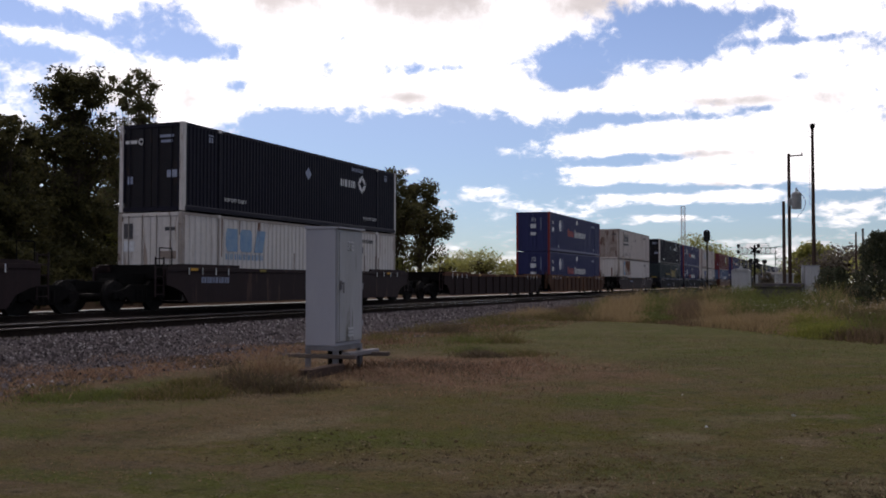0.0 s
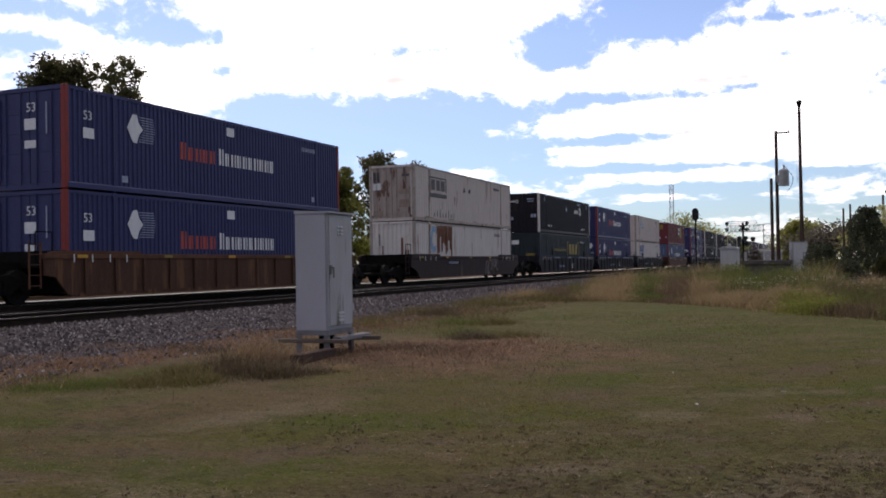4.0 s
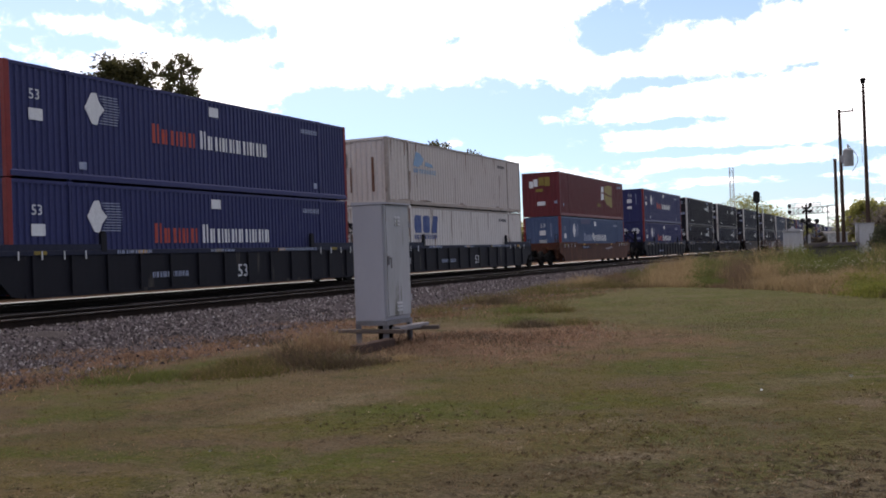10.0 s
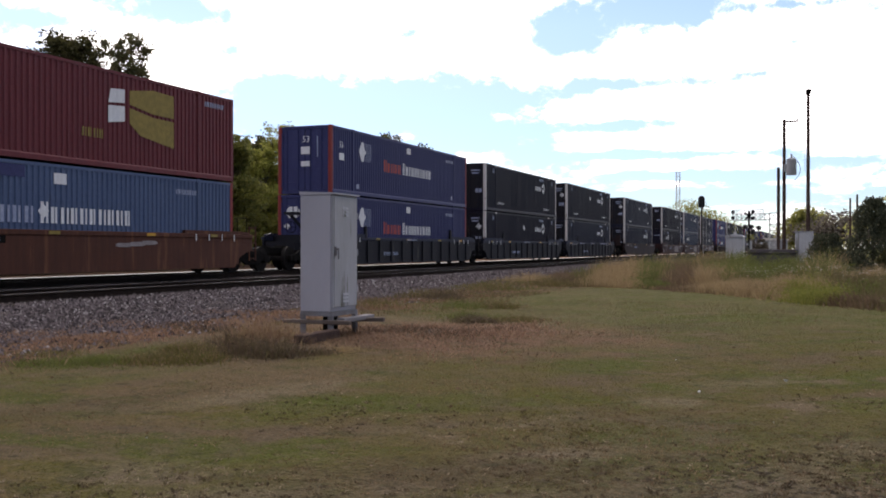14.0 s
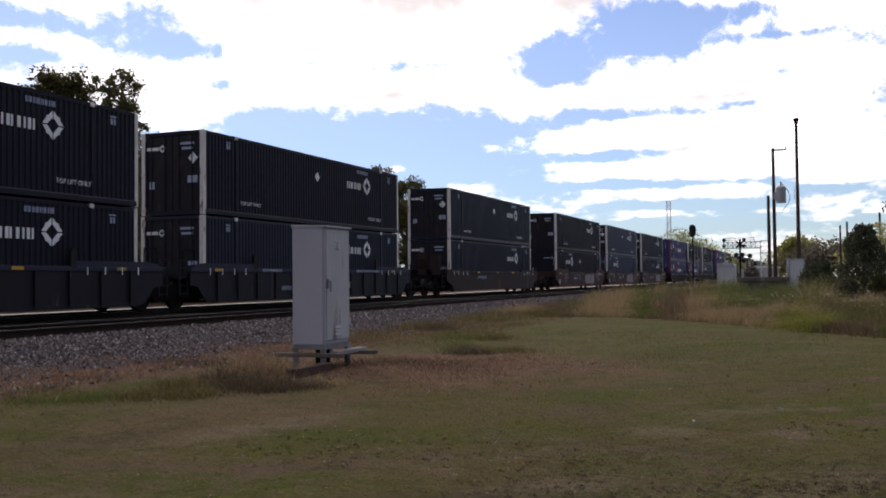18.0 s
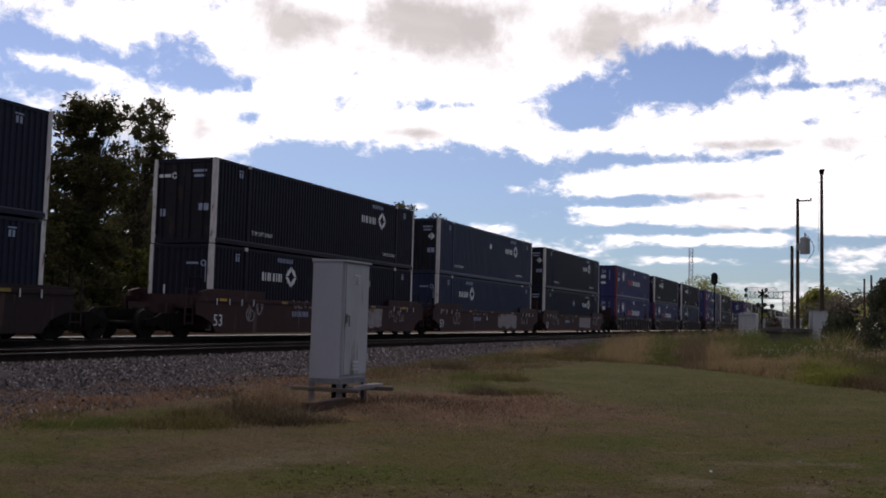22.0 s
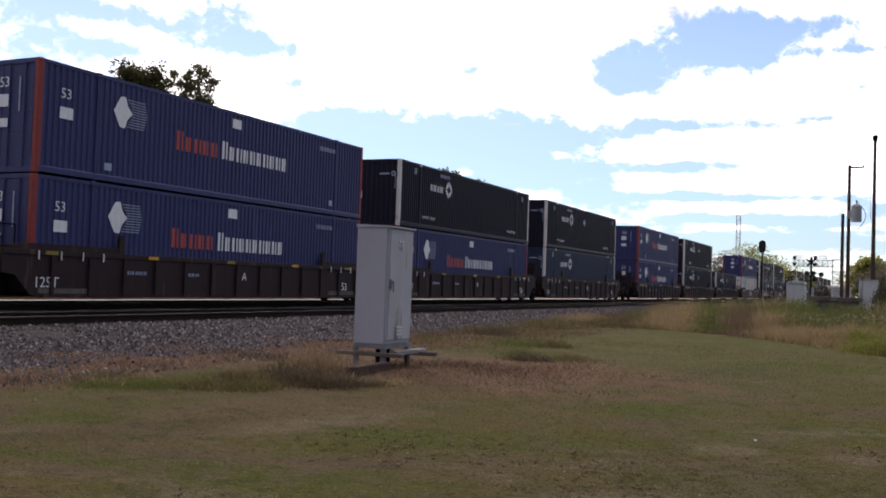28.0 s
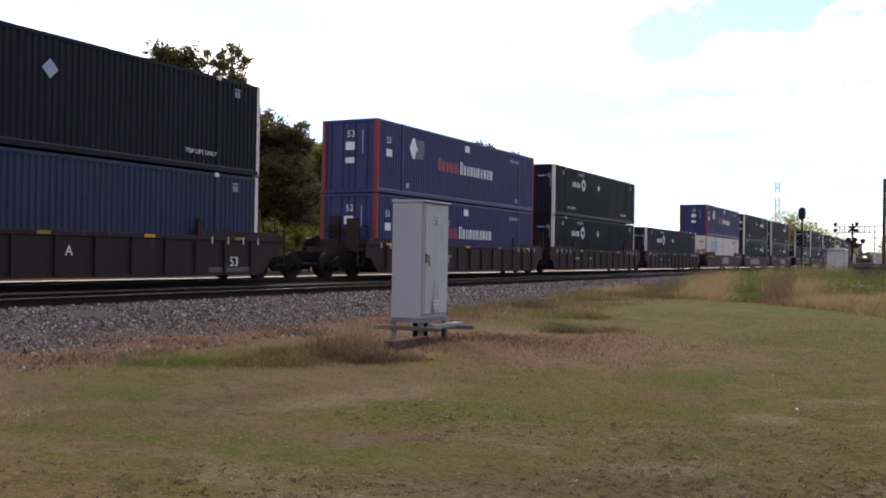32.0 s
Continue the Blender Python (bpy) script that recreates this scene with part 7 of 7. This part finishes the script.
def build_crossing():
    g = lambda p: float(ground_z(*p))
    p = at_angle(2.98, r=80)
    m = thing("crossing_signal_bridge", (*p, g(p)), "silver lattice cantilever with crossing lights over the road", "signal bridge")
    top = EYE + 80 * math.tan(radians(1.79)) - g(p)
    part("mast", mesh_of("cantilever_mast", lambda bm: lattice(bm, (0, 0, 0), (0, 0, top + 0.3), 0.30, 9, 0.03), GREY_LATTICE), m)
    part("arm", mesh_of("cantilever_arm", lambda bm: lattice(bm, (-0.3, 0, top), (-3.12, 0, top), 0.25, 8, 0.028), GREY_LATTICE), m)
    part("catwalk_rail", mesh_of("catwalk_rail", lambda bm: [tube_into(bm, (-0.75, 0, top + z), (-3.1, 0, top + z), 0.028, n=5) for z in (0.4, 0.56)] + [tube_into(bm, (-x, 0, top + 0.2), (-x, 0, top + 0.56), 0.02, n=5) for x in (0.76, 1.5, 2.2, 3.08)], GREY_LATTICE), m)
    for x in (-3.05, -1.52):
        for z in (top + 0.40, top - 0.08):
            part("flasher", mesh_of("flasher", flasher_into, BLACK_METAL), m, (x, -0.3, z))
    p = at_angle(4.3, r=77)
    m = thing("crossing_signal", (*p, g(p)), "railway crossing signal mast with crossbuck and red lights, unlit", "crossing signal")
    zc = EYE + 77 * math.tan(radians(1.83)) - g(p)
    part("mast", mesh_of("xing_mast", lambda bm: tube_into(bm, (0, 0, 0), (0, 0, zc + 0.4), 0.075, n=8), STEEL_DARK), m)
    for a in (40, -40):
        part("crossbuck_blade", mesh_of("crossbuck_blade", lambda bm: box_into(bm, -0.38, 0.38, -0.01, 0.01, -0.06, 0.06), STEEL_DARK), m, (0, -0.08 - 0.025 * (a > 0), zc), (0, a, 0))
    part("crossarm", mesh_of("xing_arm", lambda bm: box_into(bm, -0.6, 0.75, -0.025, 0.025, -0.025, 0.025), LIGHT_GREY), m, (0, -0.05, zc - 0.85))
    for x, z in ((-0.27, -0.82), (0.17, -0.82), (0.27, -1.25), (0.72, -0.90)):
        part("flasher", mesh_of("flasher_wide", lambda bm: flasher_into(bm, 0.185), BLACK_METAL), m, (x, -0.12, zc + z))
    p = at_angle(6.9, r=90)
    m = thing("signal_mast", (*p, g(p)), "railway block signal with oval black target on a slim mast", "signal")
    zc = EYE + 90 * math.tan(radians(2.66)) - g(p)
    part("mast", mesh_of("signal_pole", lambda bm: tube_into(bm, (0, 0, 0), (0, 0, zc), 0.06, n=8), STEEL_DARK), m)
    part("target", mesh_of("signal_target", lambda bm: prism_into(bm, [(0.30 * math.cos(a), (0.26 if math.sin(a) > 0 else -0.26) + 0.30 * math.sin(a)) for a in [k * math.pi / 12 + 0.01 for k in range(24)]], -0.04, 0.0, "y"), BLACK_METAL), m, (0, -0.12, zc))
    for dz in (-0.28, 0.0, 0.28):
        part("hood", mesh_of("signal_hood", lambda bm: tube_into(bm, (0, -0.3, 0), (0, -0.04, 0), 0.10, n=10, caps=True), BLACK_METAL), m, (0, -0.12, zc + dz))
    part("ladder", mesh_of("signal_ladder", lambda bm: [tube_into(bm, (x, 0.25, 0), (x, 0.12, zc), 0.015, n=4) for x in (-0.15, 0.15)] + [tube_into(bm, (-0.15, 0.2, 0.4 * k), (0.15, 0.2, 0.4 * k), 0.012, n=4) for k in range(1, 13)], LIGHT_GREY), m, (0.25, 0, 0))
    part("case", mesh_of("signal_case", lambda bm: box_into(bm, -0.3, 0.3, -0.25, 0.25, 0, 1.1), STEEL_DARK, bevel=0.02), m, (0.5, 0.4, 0))
    # equipment house of the crossing
    p = at_angle(5.05, r=60)
    w = 0.98
    h = EYE + 60 * math.tan(radians(0.78)) - g(p)
    m = thing("equipment_house", (*p, g(p)), "small white steel equipment house beside the crossing", "equipment hut")
    part("body", mesh_of("house_body", lambda bm: box_into(bm, -w / 2, w / 2, -0.6, 0.9, 0, h - 0.14), DULL_WHITE, bevel=0.01), m)
    part("roof", mesh_of("house_roof", lambda bm: prism_into(bm, [(-w / 2 - 0.06, h - 0.14), (w / 2 + 0.06, h - 0.14), (w / 2 - 0.1, h - 0.03), (0, h + 0.04), (-w / 2 + 0.1, h - 0.03)], -0.66, 0.96, "y"), DULL_WHITE), m)
    part("roof_vent", mesh_of("roof_vent", lambda bm: tube_into(bm, (0, 0, h), (0, 0, h + 0.16), 0.09, n=8), DULL_WHITE), m)
    part("door", mesh_of("house_door", lambda bm: box_into(bm, -0.32, 0.32, -0.03, 0, 0.15, h - 0.3), DULL_WHITE), m, (0.1, -0.602, 0))
    p = at_angle(4.2, r=61)
    m = thing("marker_post", (*p, g(p)), "short white post beside the equipment house", "post")
    part("post", mesh_of("white_post", lambda bm: box_into(bm, -0.07, 0.07, -0.07, 0.07, 0, 1.75), DULL_WHITE, bevel=0.01), m)
    # low sheds and vehicles past the crossing
    p = at_angle(2.9, r=100)
    m = thing("storage_shed", (*p, g(p)), "low pale storage shed beyond the crossing", "shed")
    part("wall", mesh_of("shed_wall", lambda bm: box_into(bm, -1.05, 1.05, 0, 3, 0, 2.1), LIGHT_GREY), m)
    part("roof", mesh_of("shed_roof", lambda bm: prism_into(bm, [(-1.15, 2.1), (1.15, 2.1), (1.15, 2.2), (-1.15, 2.35)], -0.1, 3.1, "y"), WHITE_PAINT), m)
    # concrete platform with a white cabinet on it
    p = at_angle(3.05, r=55)
    m = thing("loading_platform", (*p, g(p)), "low dark concrete loading platform among weeds", "platform")
    part("slab", mesh_of("platform_slab", lambda bm: box_into(bm, -1.25, 1.25, -0.4, 2.6, 1.04, 1.25), CONCRETE, bevel=0.02), m)
    part("base", mesh_of("platform_base", lambda bm: box_into(bm, -1.15, 1.15, -0.3, 2.5, 0, 1.04), CONCRETE), m)
    p = at_angle(1.35, r=57)
    m = thing("utility_box", (*p, g(p)), "white painted utility box beside the platform", "utility box")
    part("body", mesh_of("utility_body", lambda bm: box_into(bm, -0.47, 0.47, -0.4, 0.4, 0, 2.2), DULL_WHITE, bevel=0.03), m)
    part("lid", mesh_of("utility_lid", lambda bm: box_into(bm, -0.49, 0.49, -0.42, 0.42, 2.2, 2.26), LIGHT_GREY, bevel=0.01), m)
    # poles
    p = at_angle(2.42, r=70)
    h = EYE + 70 * math.tan(radians(7.2)) - g(p)
    m = thing("utility_pole", (*p, g(p)), "brown wooden utility pole with a grey transformer", "utility pole", "utility poles")
    part("pole", mesh_of("pole_a", lambda bm: tube_into(bm, (0, 0, 0), (0, 0, h), 0.135, 0.10, 10), POLE_WOOD), m)
    zt = EYE + 70 * math.tan(radians(4.55)) - g(p)
    part("transformer", mesh_of("transformer", lambda bm: [tube_into(bm, (0, 0, -0.55), (0, 0, 0.5), 0.33, n=14), tube_into(bm, (0, 0, 0.5), (0, 0, 0.62), 0.33, 0.2, 14), tube_into(bm, (0, 0, 0.6), (0, 0, 0.9), 0.06, n=8), box_into(bm, -0.5, -0.3, -0.08, 0.08, -0.3, 0.2)], LIGHT_GREY), m, (0.47, -0.05, zt), (0, 0, 0), "grey transformer can")
    part("crossarm", mesh_of("pole_arm", lambda bm: [box_into(bm, 0, 0.9, -0.05, 0.05, -0.05, 0.05), tube_into(bm, (0.85, 0, 0.05), (0.85, 0, 0.2), 0.04, n=6)], POLE_WOOD), m, (0, 0, h - 0.15))

    def loop(bm):
        pts = [Vector((0.52 + 0.33 * math.sin(k / 8 * math.pi) * 1.6, 0, 0.8 - 1.9 * k / 8)) for k in range(9)]
        for a, b in zip(pts, pts[1:]):
            tube_into(bm, a, b, 0.018, n=4, caps=False)
    part("drop_wire", mesh_of("drop_wire", loop, BLACK_METAL), m, (0, 0, zt))
    p = at_angle(2.72, r=69)
    h = EYE + 69 * math.tan(radians(4.55)) - g(p)
    m = thing("utility_pole", (*p, g(p)), "short brown wooden stub pole beside the taller one", "utility pole", "utility poles")
    part("pole", mesh_of("pole_b", lambda bm: tube_into(bm, (0, 0, 0), (0, 0, h), 0.125, 0.10, 10), POLE_WOOD), m)
    p = at_angle(1.16, r=67)
    h = EYE + 67 * math.tan(radians(8.5)) - g(p)
    m = thing("light_pole", (*p, g(p)), "tall slim brown wooden pole with a small lamp head", "light pole", "utility poles")
    part("pole", mesh_of("pole_c", lambda bm: tube_into(bm, (0, 0, 0), (0, 0, h), 0.14, 0.09, 10), POLE_WOOD), m)
    part("lamp_head", mesh_of("lamp_head", lambda bm: [tube_into(bm, (0, 0, 0), (0, 0, 0.28), 0.12, 0.18, 10), tube_into(bm, (0.02, 0, 0.28), (0.02, 0, 0.36), 0.2, 0.1, 10)], STEEL_DARK), m, (0, 0, h))
    part("bracket", mesh_of("lamp_bracket", lambda bm: tube_into(bm, (0, 0, 0), (-0.22, 0, 0), 0.02, n=5), LIGHT_GREY), m, (0, 0, h - 0.5))
    part("down_wire", mesh_of("down_wire", lambda bm: tube_into(bm, (-0.22, 0, -0.1), (-0.2, 0, -5), 0.012, n=4), LIGHT_GREY), m, (0, 0, h))
    for az, el, r in ((-1.0, 2.75, 95), (-1.35, 2.95, 90), (-3.0, 3.4, 80), (-5.2, 5.0, 75)):
        p = at_angle(az, r=r)
        h = EYE + r * math.tan(radians(el)) - g(p)
        m = thing("utility_pole", (*p, g(p)), "distant grey wooden utility pole by the road", "utility pole", "utility poles")
        part("pole", mesh_of(("pole_far", az), lambda bm: tube_into(bm, (0, 0, 0), (0, 0, h), 0.11, 0.08, 8), POLE_WOOD), m)
        if az < -4:
            for dz in (0.6, 2.6):
                part("crossarm", mesh_of("far_arm", lambda bm: box_into(bm, -1.1, 1.1, -0.05, 0.05, -0.05, 0.05), POLE_WOOD), m, (0, 0, h - dz))
    p = at_angle(8.22, r=520)
    h = EYE + 520 * math.tan(radians(4.4)) - g(p)
    m = thing("radio_tower", (*p, g(p)), "distant pale lattice radio tower", "radio tower")
    part("mast", mesh_of("radio_mast", lambda bm: lattice(bm, (0, 0, 0), (0, 0, h), 0.95, 18, 0.12), TOWER_GREY), m)
    # pole at the far side of the tracks on the left
    p = at_angle(47.2, r=52)
    m = thing("utility_pole", (*p, g(p)), "thin grey pole before the trees beyond the railway", "utility pole", "utility poles")
    part("pole", mesh_of("pole_left", lambda bm: tube_into(bm, (0, 0, 0), (0, 0, 6.6), 0.055, 0.04, 8), LIGHT_GREY), m)


def build_roads():
    def strip(name, x0, x1, y0, y1, z, mt, label, cat):
        tagged(new(name, mesh_of(name, lambda bm: box_into(bm, x0, x1, y0, y1, z - 0.15, z), mt)), label, cat, kind="structure")
    strip("road_beyond", -34.9, -31.7, -300, 900, 0.235, ROAD_PALE, "pale sunlit road beyond the railway", "road")
    strip("road_crossing", -11.4, 200, 84, 90, 0.34, ROAD_PALE, "pale road that leads to the crossing", "road")
    strip("road_far_side", -31.7, -25.3, 84, 90, 0.24, ROAD_PALE, "pale road beyond the crossing", "road")


def motions():
    for ob in TRAIN:
        x, y, z = ob.location
        walk(ob, [(t, pose(x, y - SPEED * t, z)) for t in (0, 8, 16, 24, 32)])
    for d, sets in WHEELSETS.items():
        turn = math.degrees(SPEED / WHEEL_R) / FPS
        walk(sets[0], [(k / FPS, pose(0, d * 0.89, WHEEL_R, turn * k)) for k in range(32 * FPS + 1)])
        rolling = sets[0].animation_data
        for ob in sets[1:]:
            ob.rotation_mode = "QUATERNION"
            ob.animation_data_create()
            ob.animation_data.action = rolling.action
            ob.animation_data.action_slot = rolling.action_slot


build_ground()
build_roads()
build_trackbed()
build_crossing()
build_cabinet()
build_trees()
build_grass()
build_train()
build_track(FAR_TRACK, RAIL_TOP, "far railway track with polished rails on wooden ties", False)
build_track(NEAR_TRACK, RAIL_TOP, "near railway track with rusty rails on wooden ties", True)
motions()
